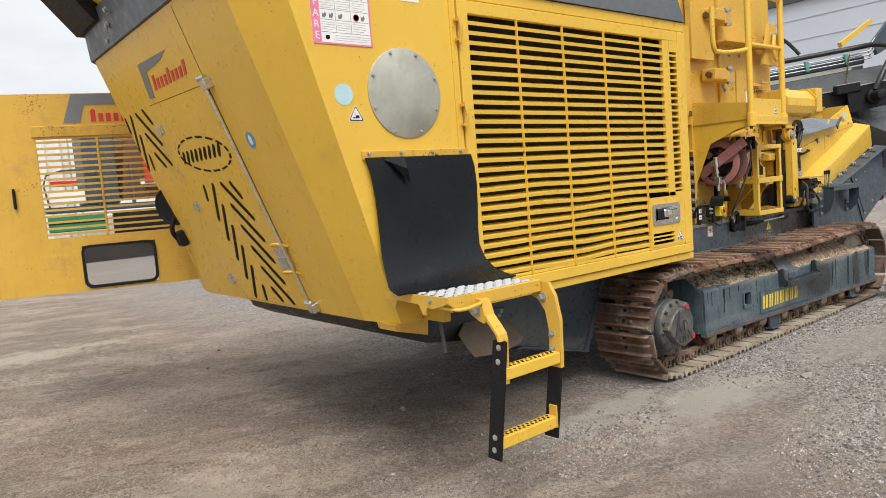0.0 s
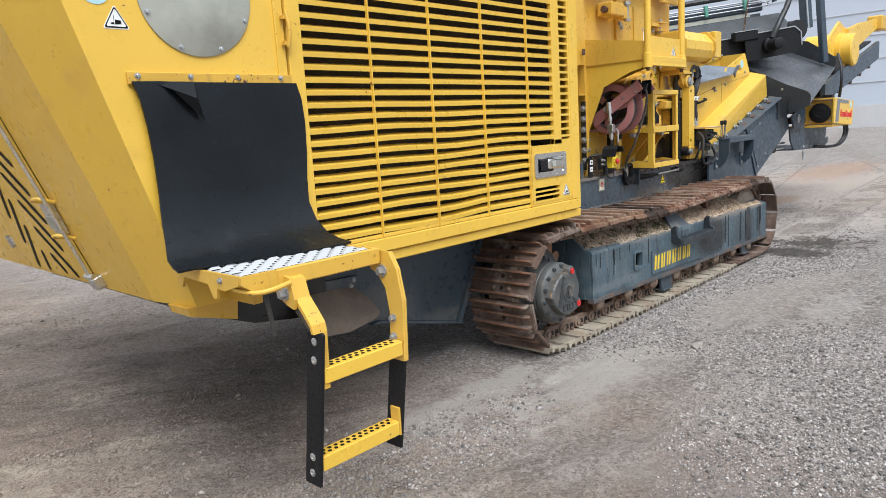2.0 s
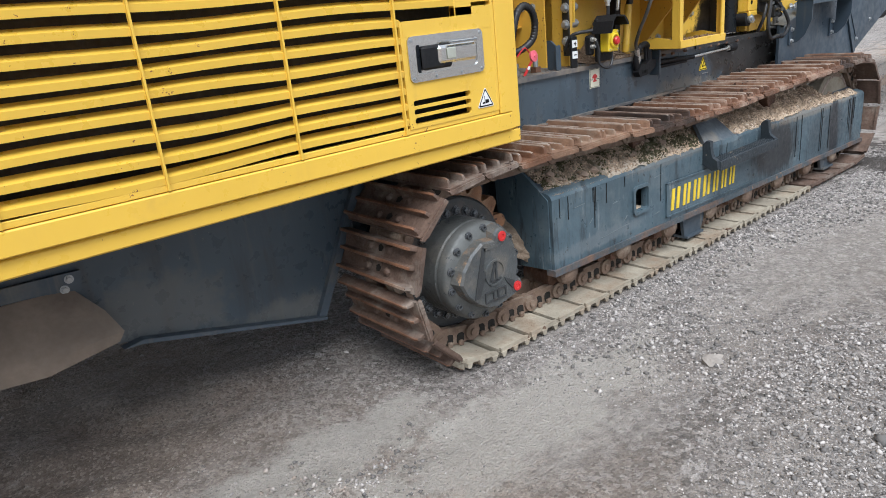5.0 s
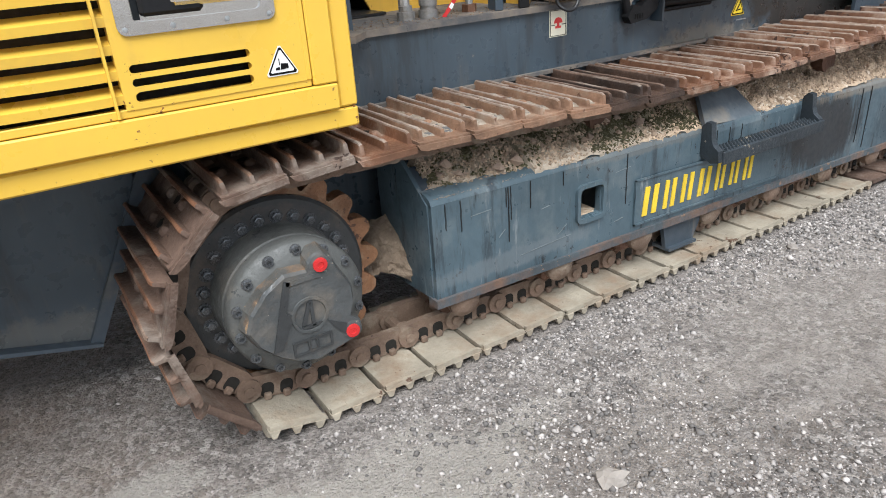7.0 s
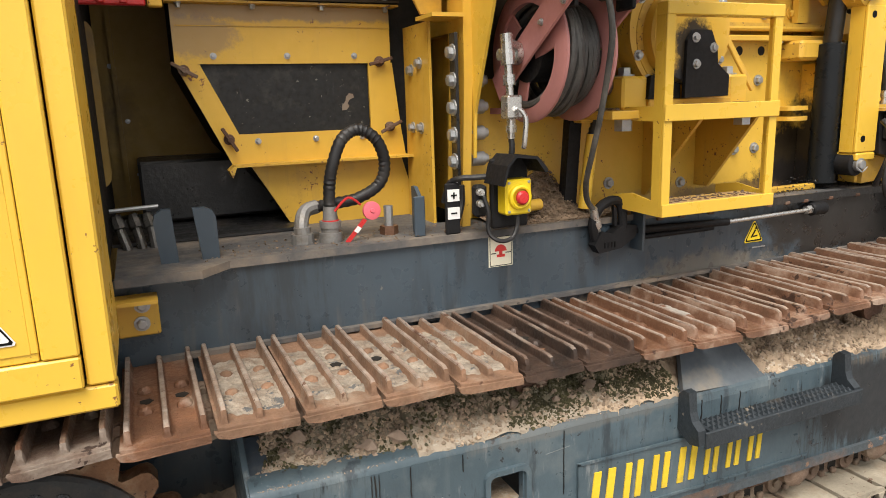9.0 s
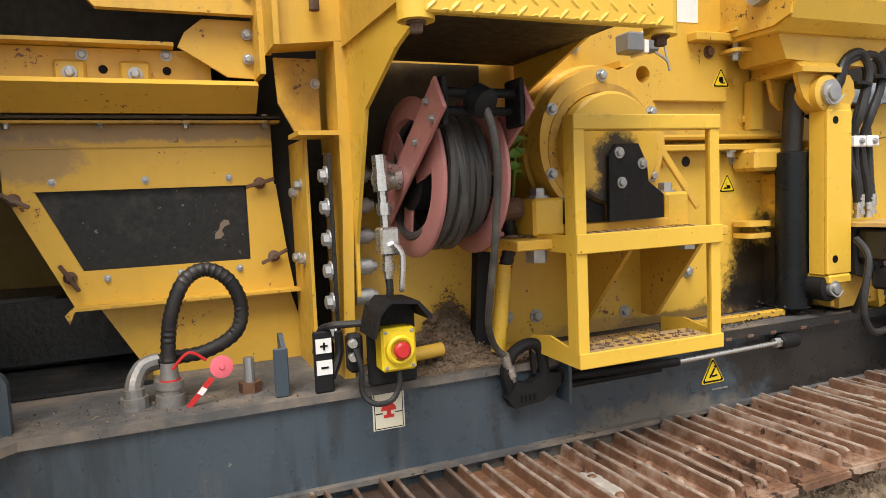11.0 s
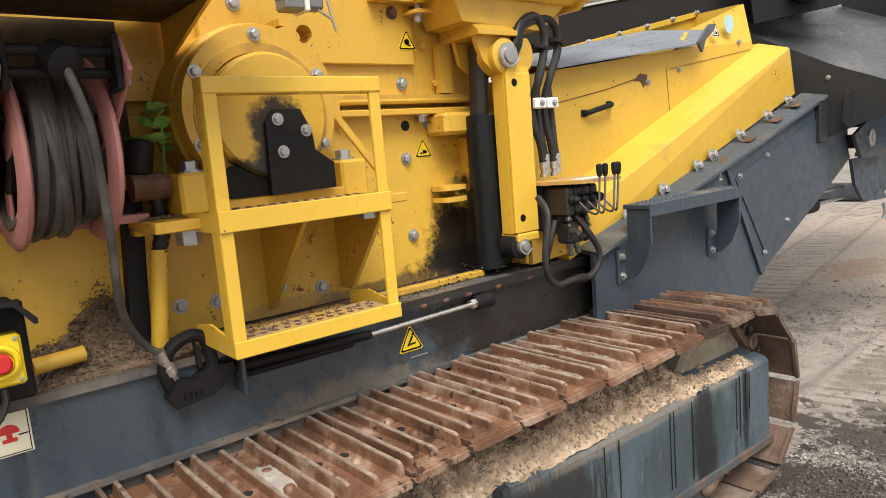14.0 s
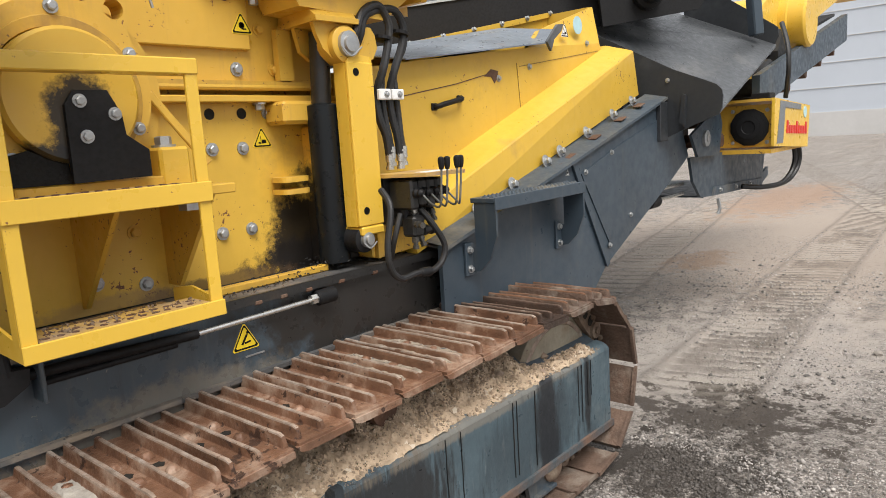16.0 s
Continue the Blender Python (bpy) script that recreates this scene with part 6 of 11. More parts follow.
def track_loop():
    """Middles and turns of the shoes, round sprocket, floor, idler and sagging top run."""
    pts = []
    top = lambda x: 0.765 + 0.012 * math.sin((x - 4.6) * 2.6) - 0.02 * math.sin(math.pi * (x - 4.6) / 3.87)
    N = 400
    for i in range(N):
        x = SPX + (IDX - SPX) * i / N
        pts.append((x, 0.055))
    for i in range(N):
        a = -90 + 180 * i / N
        pts.append((IDX + 0.365 * math.cos(radians(a)), 0.42 + 0.365 * math.sin(radians(a)) - 0.0))
    for i in range(N):
        x = IDX - (IDX - SPX) * i / N
        w = min(1, (IDX - x) / 0.5, (x - SPX) / 0.5)
        pts.append((x, 0.785 * (1 - w) + w * (top(x) + 0.012)))
    for i in range(N):
        a = 90 + 180 * i / N
        pts.append((SPX + 0.365 * math.cos(radians(a)), 0.42 + 0.365 * math.sin(radians(a))))
    d = [0.0]
    for p, q in zip(pts, pts[1:] + pts[:1]):
        d.append(d[-1] + math.hypot(q[0] - p[0], q[1] - p[1]))
    n = round(d[-1] / PITCH)
    out = []
    k = 0
    for i in range(n):
        s = (i + 0.5) * d[-1] / n
        while d[k + 1] < s:
            k += 1
        p, q = pts[k % len(pts)], pts[(k + 1) % len(pts)]
        f = (s - d[k]) / max(1e-9, d[k + 1] - d[k])
        ka, kb = (k - 60) % len(pts), (k + 60) % len(pts)
        a, b = pts[ka], pts[kb]
        out.append((p[0] + (q[0] - p[0]) * f, p[1] + (q[1] - p[1]) * f, math.degrees(math.atan2(b[1] - a[1], b[0] - a[0]))))
    return out


def shoe_mesh(material, rib, teeth=False):
    """A triple-grouser shoe: plate with a lip, three rounded ribs with filleted feet and worn ends, crusted bolt heads; outer side is -z, its own x runs along the track."""
    g = Geo()
    h = 0.087
    g.prism([(-h, -0.010), (-h, 0.004), (h - 0.012, 0.004), (h + 0.004, 0.0), (h + 0.004, -0.012), (h - 0.012, -0.010)], -0.252, 0.252)
    # turned-down outer edge with one ear
    g.prism([(-h, 0.014), (-h, -0.004), (h + 0.012, -0.004), (h + 0.004, 0.010), (h - 0.02, 0.016)], -0.258, -0.244)
    if teeth:
        # rib ends that show below the outer edge
        for x in (-h + 0.014, -0.003, h - 0.016):
            g.prism([(x - 0.017, -0.003), (x - 0.007, -0.027), (x + 0.007, -0.027), (x + 0.017, -0.003)], -0.262, -0.240)
    for x in (-0.047, 0.038):
        for y in (-0.075, 0.052):
            g.lathe((x, y, -0.009), (0.05, 0.1, -1), [(0, 0.020), (0.006, 0.018), (0.012, 0.0145), (0.016, 0.008)], 7)
    me = mesh_of("shoe", g, material, True)
    k = len(me.polygons)
    r = Geo()
    form = ((-0.0150, 0.0), (-0.0098, 0.12), (-0.0076, 0.55), (-0.0064, 0.9), (-0.0044, 1.0), (0.0044, 1.0), (0.0064, 0.9), (0.0076, 0.55), (0.0098, 0.12), (0.0150, 0.0))
    n = len(form)
    for x, t in ((-h + 0.010, 0.039), (-0.003, 0.028), (h - 0.013, 0.039)):
        vs = []
        for y, tall, wide in ((-0.234, 0.5, 0.8), (-0.230, 0.86, 0.95), (-0.216, 1.0, 1.0), (-0.12, 0.96, 0.95), (0.0, 1.0, 1.05), (0.13, 0.95, 0.95), (0.236, 1.0, 1.0), (0.246, 0.78, 0.85), (0.250, 0.35, 0.6)):
            for dx, f in form:
                xx = x + dx * wide
                vs.append((max(-h, min(h, xx)), y, -0.0085 - t * f * tall))
        m = 9
        fs = [tuple(range(n)), tuple(range(m * n - 1, (m - 1) * n - 1, -1))]
        for i in range(m - 1):
            fs += [(n * i + a, n * i + a + 1, n * i + n + a + 1, n * i + n + a) for a in range(n - 1)]
        r.add(vs, fs)
    ribs = mesh_of("shoe_rib", r, rib, True)
    bm = bmesh.new()
    bm.from_mesh(me)
    bm.from_mesh(ribs)
    bm.faces.ensure_lookup_table()
    for f in bm.faces[k:]:
        f.material_index = 1 if f.calc_center_median().z < (-0.030 if abs(f.calc_center_median().x) < 0.03 else -0.041) else 0
    bm.to_mesh(me)
    bm.free()
    me.shade_smooth()
    me.set_sharp_from_angle(angle=radians(32))
    me.materials.append(rib)
    hd = Geo()
    hd.prism([((0.0145 + 0.003 * math.sin(i * 2.3)) * math.cos(i * math.pi / 6), (0.016 + 0.003 * math.sin(i * 1.7)) * math.sin(i * math.pi / 6)) for i in range(12)], -0.0112, -0.0095, "z")
    return me, mesh_of("shoe_hole", hd, DARKIN)


def crust_mesh(seed):
    """Dried dust that fills the plate between a shoe's ribs, thickest towards the outer end."""
    g = Geo()
    nu, nv = 14, 48
    for x0, x1 in ((-0.072, -0.011), (0.003, 0.066)):
        vs = []
        for i in range(nu + 1):
            for j in range(nv + 1):
                u, v = i / nu, j / nv
                x, y = x0 + (x1 - x0) * u, -0.222 + 0.42 * v
                rag = 0.05 * noise.noise((x * 40, seed, 1))
                edge = max(0.0, min(1, (v - 0.02 + rag) * 9, (0.97 + rag * 2 - v) * 7))
                lift = 0.85 + 0.45 * noise.noise((x * 26, y * 20, seed)) + 0.35 * noise.noise((x * 70, y * 60, seed + 3)) + 0.22 * noise.noise((x * 170, y * 150, seed + 5))
                vs.append((x, y, -0.0065 - 0.0115 * max(0.0, lift) * edge))
        g.add(vs, [(i * (nv + 1) + j, (i + 1) * (nv + 1) + j, (i + 1) * (nv + 1) + j + 1, i * (nv + 1) + j + 1) for i in range(nu) for j in range(nv)])
    return mesh_of("dust_crust", g, CRUST)


def link_mesh():
    """Two dog-bone chain plates with bushing and bolt pads, and flat dark shapes standing for the shaded windows of the
    outer plate.
    """
    g = Geo()
    outline = [(-0.135, 0.030), (-0.125, 0.008), (-0.095, 0.002), (-0.065, 0.010), (-0.045, 0.004), (0.05, 0.004), (0.075, 0.016), (0.092, 0.034), (0.095, 0.056), (0.078, 0.076), (0.05, 0.084), (-0.06, 0.086), (-0.095, 0.082), (-0.125, 0.066), (-0.135, 0.048)]
    for y in (-0.085, 0.057):
        g.prism(outline, y, y + 0.028)
        g.cyl((-0.096, y - 0.014, 0.044), (-0.096, y + 0.04, 0.044), 0.039, n=16)
    g.cyl((-0.096, -0.108, 0.044), (-0.096, -0.09, 0.044), 0.017, n=10)
    g.cyl((-0.096, -0.08, 0.044), (-0.096, 0.085, 0.044), 0.024, n=10)
    for x in (-0.035, 0.028):
        g.box(x - 0.012, x + 0.012, -0.102, -0.085, 0.000, 0.024, 0.004)
    w = Geo().prism(rounded(-0.021, 0.021, 0.006, 0.056, 0.016), -0.0855, -0.0870)
    return mesh_of("chain_link", g, LINKM), mesh_of("link_window", w, DARKIN)


def make_track(yc, near):
    t = thing("crawler_track", "rusty steel crawler track with dusty shoes" if near else "rusty steel crawler track on the far side", "crawler track", (6.5, yc, 0), "crawler tracks")
    rusty, hole = shoe_mesh(RUST, WORN)
    grey, oily = shoe_mesh(RUSTG, WORN)[0], shoe_mesh(RUSTK, RUSTB)[0]
    dusty = shoe_mesh(DUSTY, RUST, True)[0]
    link, window = link_mesh()
    orange, brown = shoe_mesh(RUSTO, WORN)[0], shoe_mesh(RUSTB, RUST)[0]
    rng = random.Random(4)
    for k, (x, z, a) in enumerate(track_loop()):
        m = Matrix.Translation((x, yc, z)) @ Matrix.Rotation(radians(-a), 4, "Y")
        lo = z < 0.2
        j = Matrix.Rotation(radians(rng.uniform(-2.6, 2.6)), 4, "Y") @ Matrix.Translation((0, rng.uniform(-0.005, 0.005), rng.uniform(-0.003, 0.003)))
        caked = not lo and 5.1 < x < 5.72
        pick = grey if (caked or 7.5 < x < 7.6) else oily if (5.80 < x < 6.15 or 8.05 < x < 8.2) else brown if x > 8.22 or x < 4.75 else orange if x > 6.4 else rusty
        sh = shared("shoe", dusty if lo and 4.45 < x < 7.7 else brown if lo else pick, t, m @ Matrix.Translation((0, 0, -0.02)) @ (Matrix.Rotation(radians(rng.uniform(-0.9, 0.9)), 4, "Y") @ Matrix.Translation((0, rng.uniform(-0.004, 0.004), 0)) if lo else j))
        if near:
            ln = shared("chain_link", link, t, m @ Matrix.Translation((0, 0, -0.016)))
            for dx in (-0.035, 0.028):
                wi = new("link_window", window)
                wi.parent = ln
                wi.location = (dx, 0, 0)
            if not lo:
                for dx, dy in ((-0.044, -0.012), (0.036, -0.012)):
                    if caked and (k + (dx > 0)) % 3:
                        continue
                    ho = new("shoe_hole", hole)
                    ho.parent = sh
                    ho.location = (dx, dy, -0.007 if caked else 0)
            if caked or (not lo and 7.4 < x < 7.7):
                cr = new("dust_crust", crust_mesh(k))
                cr.parent = sh
    return t


make_track(3.14, True)
make_track(5.46, False)


def make_sprocket():
    cx, cz = 4.59, 0.405
    s = thing("drive_sprocket", "dark steel drive sprocket with dusty gearbox hub", "sprocket", (cx, 3.14, cz))
    g = Geo()
    n = 19
    pts = []
    for i in range(n):
        for k in range(10):
            da = (k - 4.5) / 10
            a = 2 * math.pi * (i + da) / n
            r = 0.300 + 0.054 * math.sqrt(max(0.0, 1 - (da / 0.37) ** 2)) + 0.003 * noise.noise((i * 1.7, k * 0.9, 4))
            pts.append((cx + r * math.cos(a), cz + r * math.sin(a)))
    g.prism(pts, 3.112, 3.168)
    part("toothed_ring", g, SPROCK, s)
    g = Geo()
    g.lathe((cx, 3.112, cz), (0, -1, 0), [(0, 0.288), (0.012, 0.288), (0.02, 0.278), (0.022, 0.20)], 48)
    part("disc", g, DISCM, s, smooth=True)
    head = mesh_of("bolt", Geo().hexbolt((0, 0, 0), (0, -1, 0), 0.0150, 0.017), BOLTD)
    for i in range(26):
        a = 2 * math.pi * i / 26
        shared("bolt", head, s, Matrix.Translation((cx + 0.228 * math.cos(a), 3.091, cz + 0.228 * math.sin(a))))
    g = Geo()
    g.lathe((cx, 3.10, cz), (0, -1, 0), [(0, 0.212), (0.012, 0.208), (0.115, 0.206), (0.122, 0.2), (0.13, 0.206), (0.165, 0.206), (0.178, 0.198), (0.196, 0.158), (0.20, 0.12)], 48)
    hub = part("gearbox", g, HUBM, s, "dusty grey final-drive gearbox", True)
    screw = mesh_of("cap_screw", Geo().lathe((0, 0, 0), (0, -1, 0), [(0, 0.017), (0.004, 0.017), (0.005, 0.0125), (0.014, 0.0125), (0.014, 0.007), (0.006, 0.006)], 12), BOLTD)
    for i in range(14):
        a = 2 * math.pi * (i + 0.35) / 14
        shared("cap_screw", screw, hub, Matrix.Translation((cx + 0.184 * math.cos(a), 2.918, cz + 0.184 * math.sin(a))))
    # lobed cast cover round the two plugs
    rim = [(4.414, 0.41), (4.44, 0.355), (4.489, 0.305), (4.54, 0.272), (4.60, 0.255), (4.66, 0.268), (4.70, 0.276), (4.735, 0.289), (4.750, 0.310), (4.747, 0.335), (4.72, 0.36), (4.735, 0.41), (4.732, 0.46), (4.70, 0.52), (4.685, 0.56), (4.66, 0.582), (4.63, 0.582), (4.612, 0.568), (4.605, 0.545), (4.54, 0.55), (4.48, 0.515), (4.433, 0.462)]
    m = len(rim)
    inset = lambda k: [(cx + (x - cx) * k, cz + (z - cz) * k) for x, z in rim]
    vs = [(x, 2.868, z) for x, z in rim] + [(x, 2.857, z) for x, z in inset(0.955)]
    g = Geo().add(vs, [(i, (i + 1) % m, m + (i + 1) % m, m + i) for i in range(m)] + [tuple(range(m, 2 * m))])
    cover = part("cast_cover", g, HUBC, s)
    vs = [(x, 2.925, z) for x, z in inset(1.06)] + [(x, 2.868, z) for x, z in rim]
    part("cover_skirt", Geo().add(vs, [(i, (i + 1) % m, m + (i + 1) % m, m + i) for i in range(m)]), HUBR, cover, "rust-stained edge of the cover")
    for x, z in ((4.644, 0.553), (4.714, 0.315)):
        part("plug_boss", Geo().lathe((x, 2.866, z), (0, -1, 0), [(0, 0.034), (0.010, 0.030), (0.012, 0.022)], 18), HUBC, cover, smooth=True)
        part("oil_plug", Geo().lathe((x, 2.854, z), (0, -1, 0), [(0, 0.021), (0.005, 0.021), (0.006, 0.010), (0.003, 0.009)], 16), RED, cover, "red oil plug")
    part("cast_arrow", Geo().prism([(4.475, 0.33), (4.535, 0.535), (4.552, 0.528), (4.53, 0.44), (4.548, 0.425), (4.50, 0.33)], 2.8605, 2.853), DISCM, cover)
    part("cast_rib", Geo().box(4.54, 4.64, 2.853, 2.8605, 0.517, 0.53), HUBC, cover)
    part("cast_wedge", Geo().prism([(4.645, 0.375), (4.70, 0.345), (4.69, 0.31), (4.655, 0.355)], 2.8605, 2.853), DISCM, cover)
    part("cast_ring", Geo().lathe((4.594, 2.858, 0.412), (0, -1, 0), [(0, 0.056), (0.007, 0.055), (0.007, 0.047), (0, 0.045)], 28), HUBC, cover, smooth=True)
    g = Geo()
    g.prism([(4.566, 0.385), (4.590, 0.45), (4.600, 0.45), (4.580, 0.385)], 2.8595, 2.852)
    part("cast_stroke", g, DISCM, cover)
    part("cast_stroke", Geo().box(4.596, 4.606, 2.852, 2.8595, 0.375, 0.455), DISCM, cover)
    part("cast_stroke", Geo().box(4.565, 4.632, 2.852, 2.8595, 0.372, 0.380), DISCM, cover)
    for x0, x1, z0, z1 in ((4.53, 4.65, 0.333, 0.340), (4.53, 4.65, 0.293, 0.300), (4.53, 4.537, 0.30, 0.333), (4.643, 4.65, 0.30, 0.333), (4.575, 4.582, 0.30, 0.333), (4.60, 4.607, 0.30, 0.333)):
        part("cast_frame_bar", Geo().box(x0, x1, 2.852, 2.8595, z0, z1), DISCM, cover)
    return s


DISCM = mat("dark_oily_disc", (0.040, 0.042, 0.043), 0.42, 0.1, 0.25, 8.0, 0.25, 60, (0.16, 0.12, 0.085), 0.28, 5.0, coord="World")
BOLTD = mat("shiny_dark_bolt", (0.11, 0.115, 0.12), 0.26, 0.5, 0.2, 20.0, 0.1, 60, (0.16, 0.12, 0.085), 0.25, 9.0, coord="World")
SPROCK = mat("rust_worn_sprocket", (0.25, 0.125, 0.062), 0.6, 0.2, 0.35, 12.0, 0.6, 60, (0.40, 0.30, 0.20), 0.34, 9.0, (0.09, 0.045, 0.03), 0.5, 26, coord="World")
make_sprocket()


def make_idler():
    s = thing("track_idler", "worn steel front idler wheel", "idler wheel", (IDX, 3.14, 0.42))
    g = Geo()
    g.lathe((IDX, 3.08, 0.42), (0, 1, 0), [(0.0, 0.09), (0.012, 0.10), (0.012, 0.235), (0.006, 0.25), (0.0, 0.262), (0.0, 0.285), (0.012, 0.312), (0.10, 0.312), (0.12, 0.28), (0.12, 0.10)], 40)
    wheel = part("wheel", g, DUSTY, s, smooth=True)
    part("rim", Geo().lathe((IDX, 3.079, 0.42), (0, -1, 0), [(0, 0.262), (0.004, 0.266), (0.004, 0.282), (0, 0.286)], 40), WORN, wheel, "worn bright rim", True)
    part("face_plate", Geo().lathe((IDX, 3.076, 0.42), (0, -1, 0), [(-0.01, 0.264), (0.0, 0.262), (0.002, 0.24), (0.004, 0.12), (0.012, 0.10), (0.014, 0.02)], 36), DUSTY, wheel, "rust-dusted wheel face", True)
    g = Geo()
    g.lathe((IDX, 3.02, 0.42), (0, 1, 0), [(0, 0.06), (0.01, 0.09), (0.07, 0.10)], 20)
    part("hub", g, RUSTD, s)


make_idler()


RAILM = mat("rusty_rail_paint", (0.07, 0.085, 0.095), 0.6, 0.1, 0.25, 6.0, 0.3, 50, (0.19, 0.105, 0.065), 0.5, 5.0, (0.24, 0.15, 0.10), 0.45, 30, coord="World")
GUSM = mat("dust_grey_gusset", (0.105, 0.125, 0.142), 0.55, 0, 0.2, 5.0, 0.1, 40, (0.26, 0.225, 0.175), 0.36, 5.0, (0.04, 0.05, 0.06), 0.5, 30, coord="World")
STEPM = mat("dirty_step_steel", (0.026, 0.033, 0.039), 0.5, 0.1, 0.3, 8.0, 0.3, 50, (0.12, 0.10, 0.08), 0.2, 7.0, (0.20, 0.17, 0.13), 0.4, 40, coord="World")
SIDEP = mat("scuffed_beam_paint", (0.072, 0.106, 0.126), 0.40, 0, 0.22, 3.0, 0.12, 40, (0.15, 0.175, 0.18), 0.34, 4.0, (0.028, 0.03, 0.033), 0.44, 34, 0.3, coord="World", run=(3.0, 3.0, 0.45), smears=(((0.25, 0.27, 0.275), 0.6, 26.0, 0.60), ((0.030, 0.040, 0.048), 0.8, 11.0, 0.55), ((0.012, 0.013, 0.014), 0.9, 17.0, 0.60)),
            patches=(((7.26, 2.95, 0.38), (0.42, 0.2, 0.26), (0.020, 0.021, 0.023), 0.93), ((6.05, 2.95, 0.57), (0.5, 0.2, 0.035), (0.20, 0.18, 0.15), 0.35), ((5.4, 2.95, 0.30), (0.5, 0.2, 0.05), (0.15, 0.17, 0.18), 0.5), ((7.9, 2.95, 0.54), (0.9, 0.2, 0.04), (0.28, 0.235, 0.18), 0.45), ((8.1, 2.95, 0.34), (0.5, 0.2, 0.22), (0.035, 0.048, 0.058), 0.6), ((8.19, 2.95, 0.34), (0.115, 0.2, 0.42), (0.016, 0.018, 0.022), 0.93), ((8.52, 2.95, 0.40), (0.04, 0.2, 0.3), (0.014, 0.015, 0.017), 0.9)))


def make_track_frame():
    f = thing("crawler_side_beam", "scratched anthracite steel crawler beam, caked with soil", "side beam", (6.9, 2.96, 0.16))
    g = Geo()
    # outer plate with a square hole, in pieces round the hole
    lower = lambda x: 0.245 - (x - 5.07) * 0.0165
    upper = lambda x: 0.578 - (x - 5.07) * 0.0145
    for x0, x1, cut in ((5.07, 5.700, None), (5.700, 5.806, (0.363, 0.477)), (5.806, 8.73, None)):
        if cut:
            g.prism([(x0, lower(x0)), (x1, lower(x1)), (x1, cut[0]), (x0, cut[0])], 2.955, 2.975)
            g.prism([(x0, cut[1]), (x1, cut[1]), (x1, upper(x1)), (x0, upper(x0))], 2.955, 2.975)
        else:
            g.prism([(x0, lower(x0)), (x1, lower(x1)), (x1, upper(x1)), (x0, upper(x0))], 2.955, 2.975)
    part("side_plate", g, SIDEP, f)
    part("end_plate", Geo().prism([(2.975, 0.575), (3.12, 0.69), (3.30, 0.69), (3.30, 0.22), (2.975, 0.24)], 5.065, 5.08, "x"), SIDEP, f)
    part("end_plate", Geo().prism([(2.975, 0.52), (3.12, 0.60), (3.30, 0.60), (3.30, 0.16), (2.975, 0.18)], 8.715, 8.73, "x"), SIDEP, f)
    g = Geo()
    g.add([(5.08, 2.965, upper(5.08)), (8.72, 2.965, upper(8.72)), (8.72, 3.13, 0.60), (5.08, 3.13, 0.66)], [(0, 1, 2, 3)])
    g.box(5.08, 8.35, 3.125, 3.30, 0.24, 0.60)
    part("top_plate", g, DGREYD, f)
    part("shoulder", Geo().add([(x, y, upper(x) + dz) for x in (5.07, 8.73) for y, dz in ((2.955, -0.004), (2.958, 0.008), (2.968, 0.019), (2.985, 0.027), (3.02, 0.034), (3.02, -0.004))], [(i, i + 1, 7 + i, 6 + i) for i in range(5)] + [(0, 5, 4, 3, 2, 1), (6, 7, 8, 9, 10, 11)]), SIDEP, f, smooth=True)
    part("bottom_rail", Geo().prism([(5.06, lower(5.06) - 0.03), (8.74, lower(8.74) - 0.03), (8.74, lower(8.74)), (5.06, lower(5.06))], 2.942, 2.995), RAILM, f, "rust-edged bottom rail")
    ring, inner = rounded(5.681, 5.825, 0.344, 0.496, 0.028), rounded(5.697, 5.809, 0.360, 0.480, 0.016)
    n = len(ring)
    vs = [(x, y, z) for y in (2.941, 2.985) for pts in (ring, inner) for x, z in pts]
    fs = []
    for i in range(n):
        j = (i + 1) % n
        fs += [(i, j, n + j, n + i), (2 * n + i, 3 * n + i, 3 * n + j, 2 * n + j), (i, 2 * n + i, 2 * n + j, j), (n + i, n + j, 3 * n + j, 3 * n + i)]
    part("hole_rim", Geo().add(vs, fs), SIDEP, f, "rounded welded hole rim")
    g = Geo()
    for x0, z0, x1, z1 in ((5.42, 0.300, 5.66, 0.313), (5.22, 0.505, 5.30, 0.508), (5.885, 0.300, 5.93, 0.306), (5.33, 0.395, 5.36, 0.42), (5.52, 0.45, 5.56, 0.455), (5.60, 0.33, 5.64, 0.36), (5.88, 0.50, 5.96, 0.507)):
        g.prism([(x0, z0), (x1, z1), (x1, z1 + 0.0022), (x0, z0 + 0.0016)], 2.9535, 2.955)
    part("scratch", g, SCRATCH, f)
    part("hole_floor", Geo().box(5.69, 5.82, 2.976, 3.12, 0.33, 0.362), SOIL, f)
    # gusset, step bracket and rubbed-on tape
    part("gusset_plate", Geo().add([(6.375, 2.950, 0.583), (6.73, 2.950, 0.565), (6.675, 3.07, 0.692), (6.46, 3.07, 0.692), (6.375, 2.965, 0.565), (6.73, 2.965, 0.55), (6.675, 3.085, 0.677), (6.46, 3.085, 0.677)], [(0, 1, 2, 3), (4, 7, 6, 5), (0, 4, 5, 1), (1, 5, 6, 2), (2, 6, 7, 3), (3, 7, 4, 0)]), GUSM, f)
    part("rolled_edge", Geo().prism([(2.950, 0.46), (2.940, 0.475), (2.938, 0.545), (2.944, 0.567), (2.952, 0.574), (2.966, 0.56), (2.966, 0.46)], 6.375, 6.725, "x"), SIDEP, f)
    step = part("step_tread", Geo().box(6.41, 7.07, 2.868, 2.944, 0.478, 0.486), STEPM, f, "serrated steel step")
